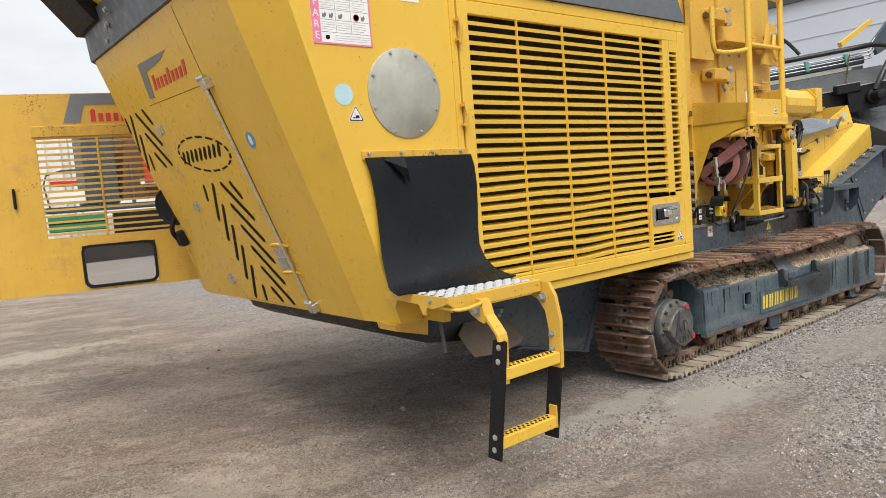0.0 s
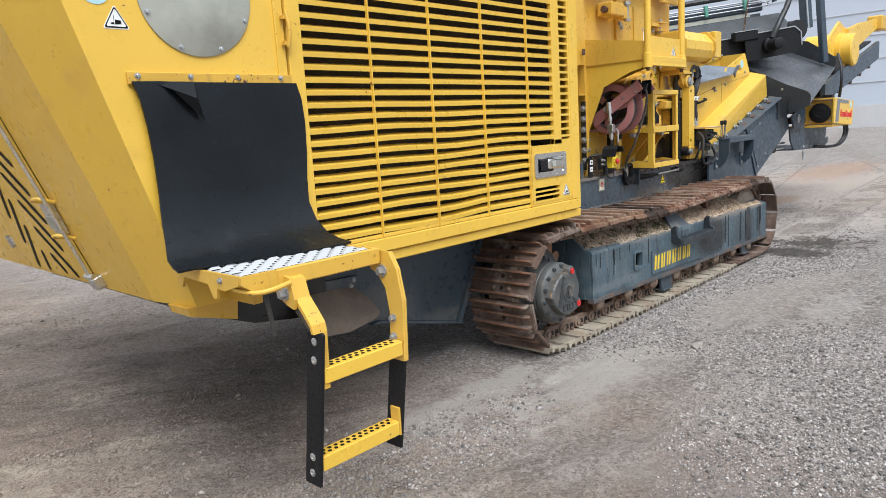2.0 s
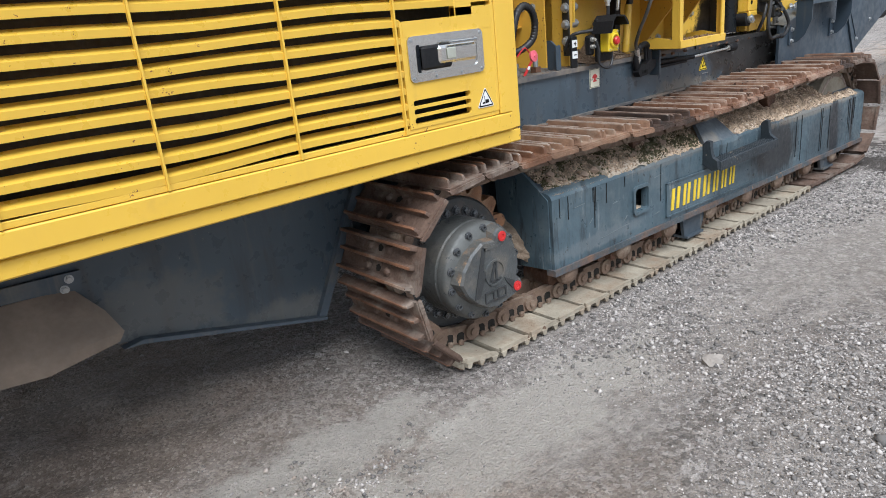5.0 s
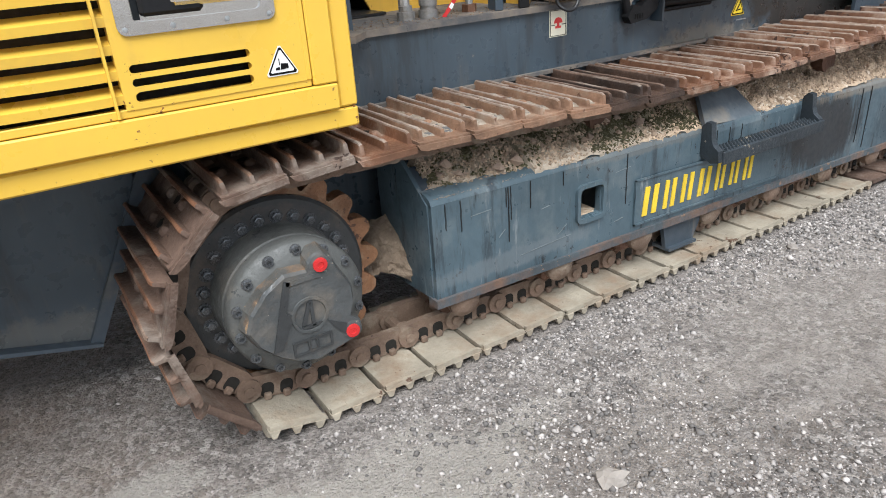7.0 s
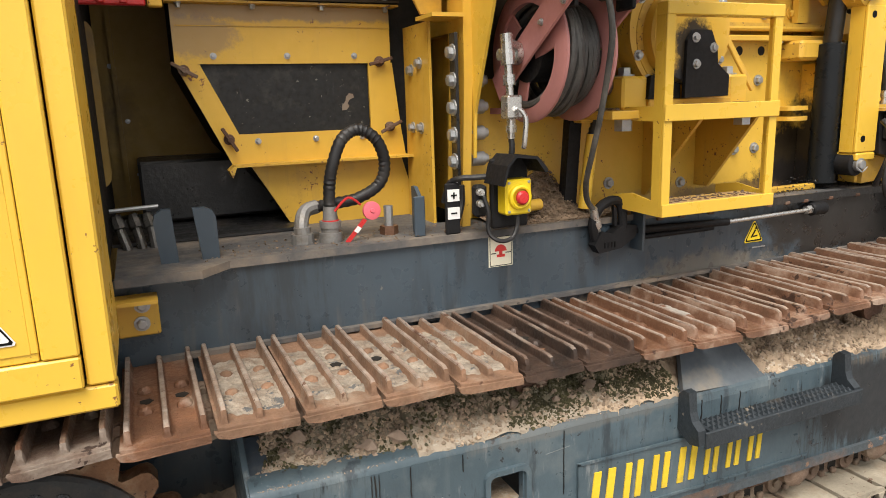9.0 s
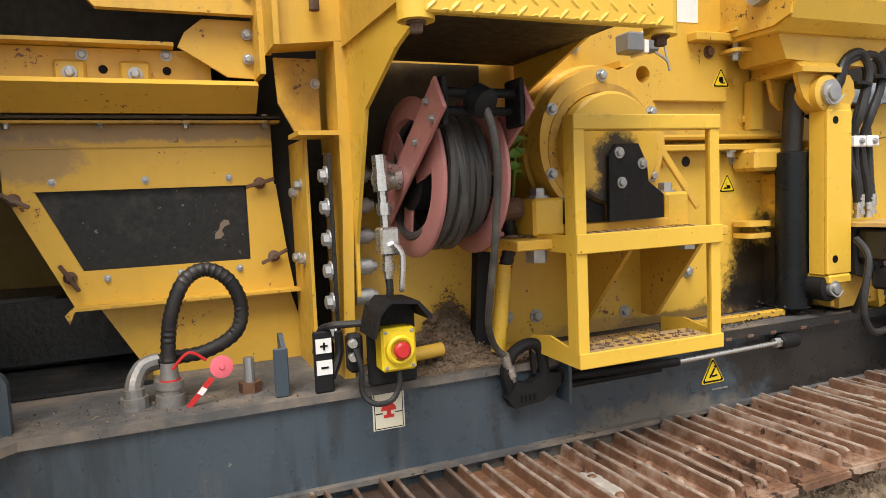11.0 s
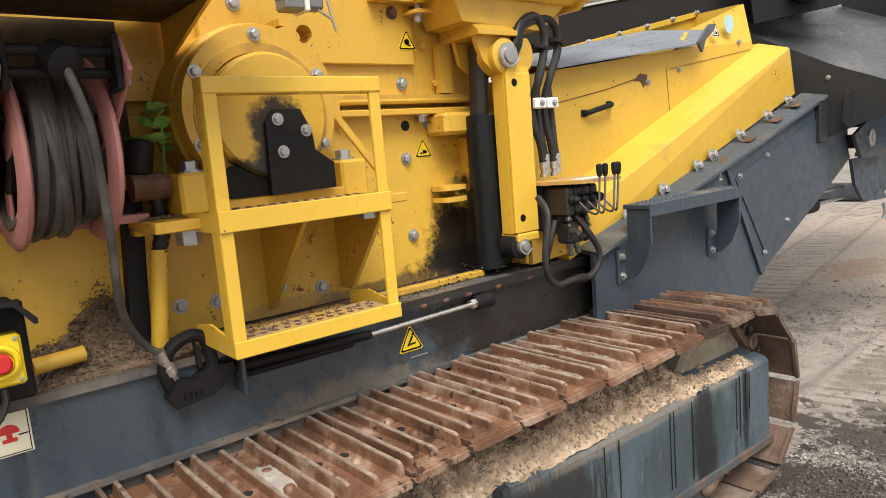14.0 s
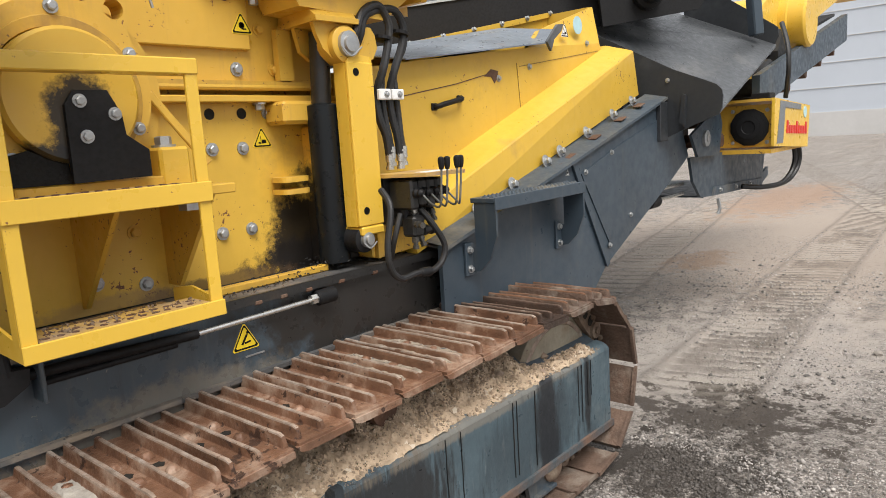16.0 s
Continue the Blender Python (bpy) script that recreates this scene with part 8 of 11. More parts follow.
    part("pen_mark", flat(Geo(), [(7.18, 2.29), (7.183, 2.29), (7.183, 2.315), (7.18, 2.315)], 3.583), INK, p)
    warning(c, 7.37, 1.918, 0.085, 3.585, STYEL, "yellow warning triangle sticker", 2)
    warning(c, 7.43, 1.535, 0.085, 3.62, STYEL, "yellow crush warning triangle sticker", 1)
    # bracket under the tube
    part("bracket_top", Geo().prism([(7.53, 3.60), (7.50, 3.35), (7.69, 3.35), (7.79, 3.42), (7.79, 3.60)], 1.940, 1.958, "z"), YELW, c)
    a, b = [(7.505, 3.36), (7.69, 3.36), (7.78, 3.43), (7.78, 3.6), (7.535, 3.6)], [(7.535, 3.575), (7.72, 3.51), (7.75, 3.52), (7.75, 3.6), (7.535, 3.6)]
    part("bracket_slope", Geo().add([(x, y, 1.958) for x, y in a] + [(x, y, 2.115) for x, y in b], [(4, 3, 2, 1, 0), (5, 6, 7, 8, 9)] + [(i, (i + 1) % 5, 5 + (i + 1) % 5, 5 + i) for i in range(5)]), YELW, c)
    part("back_post", Geo().box(7.50, 7.56, 3.57, 3.60, 1.765, 1.94), YELW, c)
    part("pin_ear", Geo().prism([(7.515, 1.94), (7.527, 1.90), (7.55, 1.855), (7.585, 1.825), (7.64, 1.812), (7.74, 1.812), (7.785, 1.83), (7.808, 1.868), (7.80, 1.915), (7.78, 1.94)], 3.385, 3.403), YELW, c, "rounded yellow pin lug")
    part("pin_ear", Geo().prism([(7.54, 1.94), (7.56, 1.86), (7.60, 1.83), (7.74, 1.83), (7.78, 1.88), (7.77, 1.94)], 3.52, 3.538), YELW, c)
    # oily patch and gusset plates behind the step
    part("gusset", Geo().prism([(3.62, 1.42), (3.30, 1.42), (3.60, 1.10), (3.62, 1.10)], 6.75, 6.765, "x"), YELW, c)
    part("gusset", Geo().prism([(3.62, 1.42), (3.30, 1.42), (3.55, 1.12), (3.62, 1.12)], 7.02, 7.035, "x"), YELW, c)
    part("shelf_plate", Geo().box(6.33, 7.08, 3.27, 3.62, 1.412, 1.440, 0.003), YELW, c)
    for x in (6.43, 6.97):
        part("shelf_nut", Geo().cyl((x, 3.34, 1.412), (x, 3.34, 1.372), 0.032, n=6), ZINC, c)
    return c


make_crusher()


def make_bearing():
    b = thing("bearing_housing", "round yellow flanged rotor bearing housing", "bearing", (6.69, 3.34, 1.45))
    part("drum", Geo().lathe((6.72, 3.62, 1.70), (0, -1, 0), [(0, 0.255), (0.16, 0.255), (0.17, 0.245), (0.20, 0.245)], 56), YELW, b, smooth=True)
    # flange with lifting ear
    g = Geo()
    pts = []
    for i in range(64):
        a = 2 * math.pi * i / 64
        r = 0.222
        d = abs((math.degrees(a) - 55 + 180) % 360 - 180)
        r += 0.085 * math.exp(-(d / 11) ** 2)
        pts.append((6.685 + r * math.cos(a), 1.705 + r * math.sin(a)))
    # the ear is pierced: the outline runs in to the hole and back
    ring = [(6.834 + 0.026 * math.cos(radians(55 - 360 * i / 16)), 1.912 + 0.026 * math.sin(radians(55 - 360 * i / 16))) for i in range(17)]
    g.prism(pts[:11] + ring + pts[10:], 3.36, 3.43)
    part("flange", g, YELW, b)
    # Darker ring round the cover stands for the shade in its recess.
    part("groove", Geo().lathe((6.685, 3.36, 1.69), (0, -1, 0), [(0, 0.196), (0.003, 0.194), (0.003, 0.168), (0, 0.166)], 48), YELD, b, smooth=True)
    part("cover", Geo().lathe((6.685, 3.36, 1.688), (0, -1, 0), [(0, 0.166), (0.040, 0.166), (0.050, 0.157)], 48), COVERM, b, smooth=True)
    bolts(b, [(6.68, 3.36, 1.905), (6.506, 3.36, 1.805), (6.86, 3.36, 1.80), (6.86, 3.36, 1.605), (6.545, 3.36, 1.54), (6.50, 3.36, 1.62)], (0, -1, 0), 0.015, 0.02)
    part("sensor_guard", Geo().prism([(6.652, 1.475), (6.85, 1.478), (6.85, 1.548), (6.795, 1.588), (6.79, 1.64), (6.76, 1.70), (6.68, 1.70), (6.655, 1.665)], 3.296, 3.312), MATT, b, "black sensor guard plate")
    bolts(b, [(6.69, 3.296, 1.674), (6.772, 3.296, 1.641), (6.697, 3.296, 1.587)], (0, -1, 0), 0.014, 0.014)
    part("grease_smear", Geo().prism([(6.52, 1.475), (6.66, 1.475), (6.655, 1.54), (6.60, 1.545), (6.57, 1.56), (6.53, 1.55)], 3.325, 3.345), GREASE, b)
    for x0, x1 in ((6.425, 6.53), (6.90, 6.99)):
        blk = part("foot_block", Geo().box(x0, x1, 3.34, 3.46, 1.442, 1.552, 0.008), YEL, b)
        bolts(blk, [((x0 + x1) / 2, 3.40, 1.552)], (0, 0, 1), 0.028, 0.035)
    part("shaft_stub", Geo().cyl((6.33, 3.42, 1.525), (6.42, 3.42, 1.525), 0.035, n=14), RUSTD, b)
    part("strut", Geo().box(-0.012, 0.012, -0.006, 0.006, -0.13, 0.13, 0.003, Matrix.Translation((7.0, 3.40, 1.60)) @ Matrix.Rotation(radians(-38), 4, "Y")), YELW, b)
    part("foot_plate", Geo().box(6.53, 6.90, 3.33, 3.46, 1.442, 1.475, 0.004), YELW, b)


make_bearing()


def make_rack():
    r = thing("step_rack", "yellow welded step frame with perforated treads", "step", (6.68, 3.155, 1.10))
    for x in (6.437, 6.893):
        part("upright", Geo().box(x, x + 0.034, 3.15, 3.162, 1.10, 1.765, 0.002), YEL, r)
        part("upright_web", Geo().box(x if x < 6.5 else x + 0.028, x + 0.006 if x < 6.5 else x + 0.034, 3.162, 3.20, 1.14, 1.73), YEL, r)
    part("top_rail", Geo().box(6.435, 6.929, 3.146, 3.20, 1.727, 1.767, 0.003), YEL, r)
    for z0, z1 in ((1.405, 1.457), (1.10, 1.142)):
        part("rail", Geo().box(6.435, 6.929, 3.142, 3.150, z0, z1, 0.002), YEL, r)
        tr = part("tread", Geo().box(6.475, 6.89, 3.152, 3.26 if z0 < 1.2 else 3.24, z1 - 0.008, z1 - 0.001), TREADD, r)
        tread_holes(tr, 6.48, 6.88, 3.16, 3.235, z1 - 0.001, 2, 0.032, 0.009, RUSTD)
    for x in (6.438, 6.919):
        part("arm", Geo().box(x, x + 0.008, 3.162, 3.40, 1.405, 1.452), YEL, r)
        part("arm", Geo().prism([(3.162, 1.10), (3.40, 1.105), (3.40, 1.15), (3.30, 1.165), (3.162, 1.142)], x, x + 0.008, "x"), YEL, r)
    part("floor_plate", Geo().box(6.475, 6.89, 3.26, 3.42, 1.104, 1.112), TREADD, r)
    for k, x in enumerate((6.52, 6.60, 6.71, 6.79)):
        part("loose_bolt", Geo().box(x, x + 0.035 + 0.01 * k, 3.28, 3.31, 1.112, 1.13, 0.006), RUSTD, r)


make_rack()


def make_cylinder():
    c = thing("hydraulic_cylinder", "black hydraulic cylinder beside a yellow guard", "hydraulic cylinder", (7.66, 3.4, 1.08))
    g = Geo()
    g.box(7.618, 7.74, 3.345, 3.36, 1.23, 1.81, 0.004)
    g.box(7.618, 7.631, 3.36, 3.42, 1.23, 1.81)
    g.box(7.727, 7.74, 3.36, 3.42, 1.23, 1.81)
    gd = part("guard", g, YEL, c, "folded yellow guard")
    part("guard_foot", Geo().box(7.623, 7.735, 3.34, 3.44, 1.195, 1.228, 0.006), YEL, c)
    part("guard_cap", Geo().prism([(7.618, 1.81), (7.74, 1.81), (7.735, 1.83), (7.64, 1.84)], 3.35, 3.44), YEL, c)
    for z in (1.775, 1.285):
        part("guard_hole", Geo().lathe((7.655, 3.345, z), (0, -1, 0), [(0, 0.014), (0.001, 0.014), (0.001, 0.010), (0.0004, 0.009)], 14), INK, gd)
    part("barrel", Geo().lathe((7.60, 3.48, 1.10), (0, 0, 1), [(0, 0.045), (0.0, 0.055), (0.57, 0.055), (0.575, 0.045)], 24), BLACK, c, smooth=True)
    part("rod", Geo().cyl((7.60, 3.48, 1.67), (7.60, 3.46, 1.92), 0.036, n=20), OILY, c, smooth=True)
    for (x, z, r) in ((7.635, 1.87, 0.044), (7.65, 1.180, 0.028)):
        part("eye", Geo().lathe((x, 3.46, z), (0, -1, 0), [(0, r + 0.02), (0.10, r + 0.02), (0.105, r + 0.012)], 22), MATT if z < 1.5 else YELW, c, smooth=True)
        pin = part("pin", Geo().lathe((x, 3.36, z), (0, -1, 0), [(0, r), (0.02, r), (0.022, r * 0.7), (0.032, r * 0.65), (0.034, r * 0.3)], 22), ZINC, c, "steel pin end", True)
        part("washer", Geo().lathe((x, 3.362, z), (0, -1, 0), [(0, r + 0.012), (0.006, r + 0.012), (0.007, r)], 24), OILY, pin, smooth=True)
        part("pin_clip", Geo().tube([(x - r, 3.335, z - 0.01), (x - r * 0.3, 3.325, z - r), (x + r, 3.33, z - 0.01)], 0.003, 6, 5), ZINC, pin)
    return c


make_cylinder()


def make_hoses():
    h = thing("hydraulic_hoses", "bundle of black hydraulic hoses in a white clamp", "hose", (7.87, 3.42, 1.45))
    for i, (x0, x1, xc, xe, y, top) in enumerate(((7.70, 7.845, 7.805, 7.845, 3.375, 2.02), (7.715, 7.88, 7.835, 7.86, 3.41, 2.005), (7.73, 7.93, 7.875, 7.905, 3.385, 2.015), (7.75, 7.975, 7.91, 7.925, 3.42, 2.022))):
        end = 1.475 + 0.012 * (i % 2)
        pts = [(x0 - 0.02, y + 0.08, 1.80), (x0 - 0.01, y, 1.90), (x0 + 0.035, y, 1.985), (x1 - 0.03, y, top), (x1 + 0.02, y, 1.965), (x1 + 0.012, y, 1.89), (xc + 0.015, y, 1.79), (xc, 3.405, 1.705), (xc + 0.006, 3.405, 1.62), (xe - 0.01, 3.40, 1.55), (xe, 3.40, end)]
        hs = part("hose", Geo().tube(pts, 0.0135 if i % 2 else 0.0155, 10, 6, 0.03), HOSE, h, smooth=True)
        a = pts[-1]
        part("ferrule", Geo().lathe((a[0], a[1], a[2] + 0.02), (0, 0, -1), [(0, 0.0155), (0.045, 0.0155), (0.047, 0.011), (0.06, 0.011), (0.06, 0.016), (0.075, 0.016)], 12), STEELF, hs, smooth=True)
    for x in (7.822, 7.893):
        cl = part("clamp", Geo().box(x - 0.031, x + 0.031, 3.372, 3.39, 1.682, 1.722, 0.004), WHITE, h, "white hose clamp")
        bolts(cl, [(x + 0.004, 3.372, 1.702)], (0, -1, 0), 0.010, 0.012)
    for x, z in ((7.845, 1.90), (7.94, 1.925)):
        part("cable_tie", Geo().lathe((x, 3.39, z), (0.25, 0, 1), [(0, 0.034), (0.012, 0.034)], 12), MATT, h)


make_hoses()


def make_valve():
    v = thing("control_valve", "oily black hydraulic control valve with four hand levers", "hydraulic valve", (7.76, 3.2, 1.1))
    part("shelf", Geo().prism([(7.74, 3.33), (7.79, 3.17), (7.98, 3.14), (8.03, 3.2), (8.03, 3.42), (7.745, 3.42)], 1.395, 1.408, "z"), TREADD, v, "dirt-covered shelf plate")
    part("plate_label", Geo().prism([(7.82, 3.20), (7.95, 3.19), (7.96, 3.25), (7.83, 3.26)], 1.408, 1.410, "z"), WHITE, v)
    part("back_box", Geo().prism([(7.75, 1.395), (8.01, 1.395), (7.99, 1.24), (7.94, 1.18), (7.77, 1.22)], 3.35, 3.42), OILY, v)
    for i in range(4):
        x = 7.775 + i * 0.046
        part("valve_section", Geo().box(x, x + 0.041, 3.23, 3.35, 1.275 + 0.01 * (i % 2), 1.385, 0.008), OILY, v)
        part("port_plug", Geo().lathe((x + 0.02, 3.29, 1.275), (0, 0, -1), [(0, 0.016), (0.018, 0.016), (0.018, 0.011), (0.034, 0.010)], 8), STEELF if i == 1 else MATT, v)
        part("boot", Geo().lathe((x + 0.02, 3.23, 1.335), (0, -1, 0), [(0, 0.019), (0.01, 0.020), (0.02, 0.014), (0.03, 0.017), (0.04, 0.009)], 12), MATT, v, smooth=True)
        e = Vector(((7.786, 7.818, 7.872, 7.894)[i], 3.09, 1.425))
        lv = part("lever", Geo().tube([(x + 0.02, 3.195, 1.33), (x + 0.02, 3.15, 1.295), e + Vector((-0.012, 0.005, -0.13)), e + Vector((-0.006, 0, -0.06)), e], 0.004, 8, 5), HUBM, v, smooth=True)
        part("knob", Geo().lathe(e - Vector((0, 0, 0.005)), (0, 0, 1), [(0, 0.007), (0.01, 0.010), (0.028, 0.012), (0.040, 0.011), (0.045, 0.005)], 12), MATT, lv, "black lever knob", True)
    part("lower_body", Geo().box(7.79, 7.85, 3.24, 3.31, 1.17, 1.25, 0.01), OILY, v)
    part("relief_valve", Geo().lathe((7.86, 3.27, 1.19), (1, 0, -0.1), [(0, 0.022), (0.02, 0.022), (0.02, 0.015), (0.05, 0.014), (0.05, 0.02), (0.065, 0.018)], 10), OILY, v)
    for x, y, z, d in ((7.80, 3.25, 1.172, (0, 0, -1)), (7.835, 3.26, 1.175, (0.3, -0.2, -1)), (7.795, 3.235, 1.22, (-0.3, -1, 0)), (7.885, 3.27, 1.25, (0.2, -0.5, -1)), (7.93, 3.28, 1.26, (0, -0.4, -1))):
        part("fitting", Geo().lathe((x, y, z), d, [(0, 0.014), (0.02, 0.014), (0.02, 0.009), (0.032, 0.009), (0.032, 0.012), (0.045, 0.012)], 8), BOLTO, v)
    for pts, rr in (([(7.66, 3.27, 1.36), (7.640, 3.21, 1.30), (7.604, 3.20, 1.17), (7.612, 3.20, 1.09), (7.66, 3.20, 1.046), (7.74, 3.20, 1.05), (7.82, 3.20, 1.042), (7.884, 3.20, 1.07), (7.905, 3.20, 1.13), (7.870, 3.22, 1.21), (7.848, 3.26, 1.27)], 0.012), ([(7.78, 3.30, 1.26), (7.74, 3.30, 1.17), (7.75, 3.34, 1.085)], 0.011)):
        part("loop_hose", Geo().tube(pts, rr, 10, 6), HOSE, v, smooth=True)
    part("loop_sleeve", Geo().lathe((7.79, 3.2, 1.046), (1, 0, -0.06), [(-0.03, 0.013), (-0.025, 0.017), (0.025, 0.017), (0.03, 0.013)], 12), MATT, v, smooth=True)


make_valve()


def make_tension_box():
    t = thing("tension_tube", "large yellow hexagonal steel tube with bolted end plate", "crusher part", (7.8, 3.5, 2.07))
    sec = [(3.30, 2.10), (3.27, 2.17), (3.27, 2.25), (3.35, 2.345), (3.60, 2.345), (3.60, 2.07), (3.36, 2.07)]
    part("tube", Geo().prism(sec, 7.385, 8.03, "x"), YEL, t, "hexagonal yellow tube")
    end = part("end_plate", Geo().prism([(3.29 + 0.0, 2.11), (3.285, 2.24), (3.355, 2.33), (3.59, 2.33), (3.59, 2.085), (3.36, 2.085)], 7.372, 7.385, "x"), YELD, t)
    part("stud", Geo().cyl((7.372, 3.40, 2.20), (7.30, 3.40, 2.20), 0.022, n=12), RUSTD, end)
    part("nut", Geo().cyl((7.372, 3.40, 2.20), (7.335, 3.40, 2.20), 0.042, n=6), ZINC, end)
    part("collar", Geo().prism([(3.285, 2.10), (3.25, 2.17), (3.25, 2.26), (3.34, 2.37), (3.60, 2.37), (3.60, 2.05), (3.35, 2.05)], 8.03, 8.055, "x"), YELW, t)
    part("end_block", Geo().box(8.075, 8.23, 3.27, 3.6, 2.11, 2.37, 0.006), YEL, t)
    part("back_plate", Geo().prism([(7.9, 2.345), (8.15, 2.42), (8.22, 2.36), (8.22, 2.05), (7.9, 2.05)], 3.60, 3.62), YELW, t)
    part("saddle", Geo().prism([(7.42, 2.07), (8.0, 2.07), (7.85, 1.97), (7.46, 1.985)], 3.38, 3.58), YELW, t)


make_tension_box()

# ---- feed end: chute, frame pillar, service platform, reel ----
WINM = mat("scuffed_rubber_window", (0.006, 0.006, 0.006), 0.55, 0, 0.3, 6.0, 0.12, 40, (0.05, 0.048, 0.04), 0.30, 9.0, (0.13, 0.125, 0.105), 0.46, 46, coord="World", smears=(((0.05, 0.048, 0.04), 0.55, 30.0, 0.63),))
PANELY = mat("sooty_chute_paint", (0.66, 0.40, 0.05), 0.42, 0, 0.10, 3.0, 0.06, 40, (0.36, 0.21, 0.07), 0.2, 3.0, (0.18, 0.075, 0.03), 0.46, 40, 0.2, coord="World",
             patches=(((5.4, 3.85, 1.80), (0.75, 0.2, 0.045), (0.27, 0.19, 0.12), 0.75), ((5.1, 3.85, 1.72), (0.2, 0.2, 0.09), (0.24, 0.17, 0.11), 0.6)))


def make_hopper():
    h = thing("feed_chute", "yellow bolted feed chute with black rubber window", "chute", (5.4, 3.85, 1.05))
    g = Geo()
    for pts in ([(5.06, 1.815), (5.06, 1.63), (5.79, 1.63), (5.79, 1.815)], [(5.06, 1.63), (5.135, 1.63), (5.24, 1.40), (5.165, 1.40)], [(5.705, 1.63), (5.795, 1.63), (5.82, 1.40), (5.705, 1.40)], [(5.165, 1.40), (5.82, 1.40), (5.835, 1.30), (5.21, 1.30)]):
        g.prism(pts, 3.85, 3.862)
    fp = part("front_panel", g, PANELY, h)
    part("rubber_window", Geo().prism([(5.13, 1.64), (5.71, 1.64), (5.71, 1.39), (5.23, 1.39)], 3.866, 3.874), WINM, h, "scratched black rubber window")
    part("window_chip", Geo().prism([(5.604, 1.468), (5.622, 1.470), (5.632, 1.482), (5.626, 1.493), (5.634, 1.505), (5.650, 1.512), (5.648, 1.524), (5.634, 1.527), (5.622, 1.516), (5.619, 1.500), (5.606, 1.486)], 3.864, 3.8665), TAN, h)
    part("lower_panel", Geo().prism([(5.27, 1.295), (5.82, 1.295), (5.89, 1.05), (5.41, 1.05)], 3.86, 3.872), YELW, h)
    part("lower_lip", Geo().prism([(5.19, 1.285), (5.21, 1.302), (5.85, 1.302), (5.87, 1.28), (5.86, 1.28), (5.845, 1.294), (5.215, 1.294), (5.20, 1.26)], 3.79, 3.86), YELD, h)
    part("top_lip", Geo().box(5.045, 5.81, 3.80, 3.862, 1.816, 1.823), YELD, h)
    part("upper_flange", Geo().box(5.045, 5.81, 3.79, 3.862, 1.827, 1.835), SHADEBR, h)
    part("seam", Geo().box(5.07, 5.79, 3.847, 3.85, 1.748, 1.751), YELD, h)
    bolts(fp, [(5.085 + i * 0.228, 3.825, 1.816) for i in range(4)], (0, 0, -1), 0.010, 0.018)
    bolts(h, [(5.085 + i * 0.228, 3.825, 1.835) for i in range(4)], (0, 0, 1), 0.012, 0.010)
    bolts(fp, [(5.18, 3.85, 1.655), (5.42, 3.85, 1.655), (5.655, 3.85, 1.655), (5.30, 3.85, 1.375), (5.50, 3.85, 1.375), (5.67, 3.85, 1.375)], (0, -1, 0), 0.009, 0.012)
    for x, z, a in ((5.085, 1.61, 30), (5.745, 1.635, -15), (5.205, 1.385, 60), (5.775, 1.405, -25)):
        g = Geo()
        g.lathe((x, 3.85, z), (0, -1, 0), [(0, 0.018), (0.012, 0.018), (0.014, 0.010), (0.03, 0.008)], 12)
        g.box(-0.045, 0.045, -0.003, 0.003, -0.006, 0.006, 0.002, Matrix.Translation((x, 3.825, z)) @ Matrix.Rotation(radians(a), 4, "Y"))
        part("wing_nut", g, RUSTD, h)
    # Solid block, its near-black colour standing for the shade inside the chute.
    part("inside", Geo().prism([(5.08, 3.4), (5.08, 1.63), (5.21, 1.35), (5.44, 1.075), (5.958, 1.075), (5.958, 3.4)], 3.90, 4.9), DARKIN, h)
    # beams above the chute
    part("bar", Geo().prism([(3.70, 1.91), (3.72, 1.925), (3.82, 1.925), (3.82, 1.84), (3.78, 1.84)], 5.05, 5.74, "x"), YELW, h)
    lg = part("slotted_rail", Geo().box(5.05, 5.62, 3.80, 3.815, 1.93, 2.02), YELW, h)
    for x in (5.253, 5.416):
        part("lug_plate", Geo().box(x - 0.04, x + 0.04, 3.785, 3.80, 1.92, 1.985, 0.008), YELW, lg)
        bolts(lg, [(x, 3.785, 1.948)], (0, -1, 0), 0.016, 0.024)
    for x in (5.335, 5.50):
        part("rail_hole", Geo().cyl((x, 3.8, 1.962), (x, 3.798, 1.962), 0.012, n=12), INK, lg)
    bolts(lg, [(5.285, 3.80, 2.0), (5.50, 3.80, 2.005)], (0, -1, 0), 0.013, 0.016)
    part("upper_lip", Geo().box(5.05, 5.52, 3.74, 3.81, 2.022, 2.032), YELD, h)
    part("upper_beam", Geo().prism([(5.0, 2.20), (5.25, 2.20), (5.33, 2.105), (5.745, 2.105), (5.745, 2.45), (5.0, 2.45)], 3.69, 3.72), YELW, h)
    part("end_cheek", Geo().prism([(5.745, 2.10), (5.745, 1.935), (5.66, 1.94), (5.53, 2.02), (5.55, 2.06), (5.60, 2.10)], 3.74, 3.752), YELW, h)
    part("end_rib", Geo().box(5.735, 5.75, 3.62, 3.75, 1.93, 2.45), YELW, h)
    bolts(h, [(5.72, 3.735, 2.06), (5.72, 3.735, 1.99), (5.72, 3.69, 2.16)], (0, -1, 0), 0.013, 0.016)
    # Near-black sheet in place of the shade behind the upper beams.
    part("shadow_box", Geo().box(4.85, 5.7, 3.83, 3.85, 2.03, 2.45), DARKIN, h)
    rb = part("red_bracket", Geo().box(4.74, 4.99, 3.705, 3.73, 1.788, 1.93, 0.004), RED, h, "red plastic bracket")
    for x in (4.79, 4.86, 4.92):
        part("bracket_rib", Geo().box(x, x + 0.022, 3.69, 3.705, 1.79, 1.93, 0.004), RED, rb)
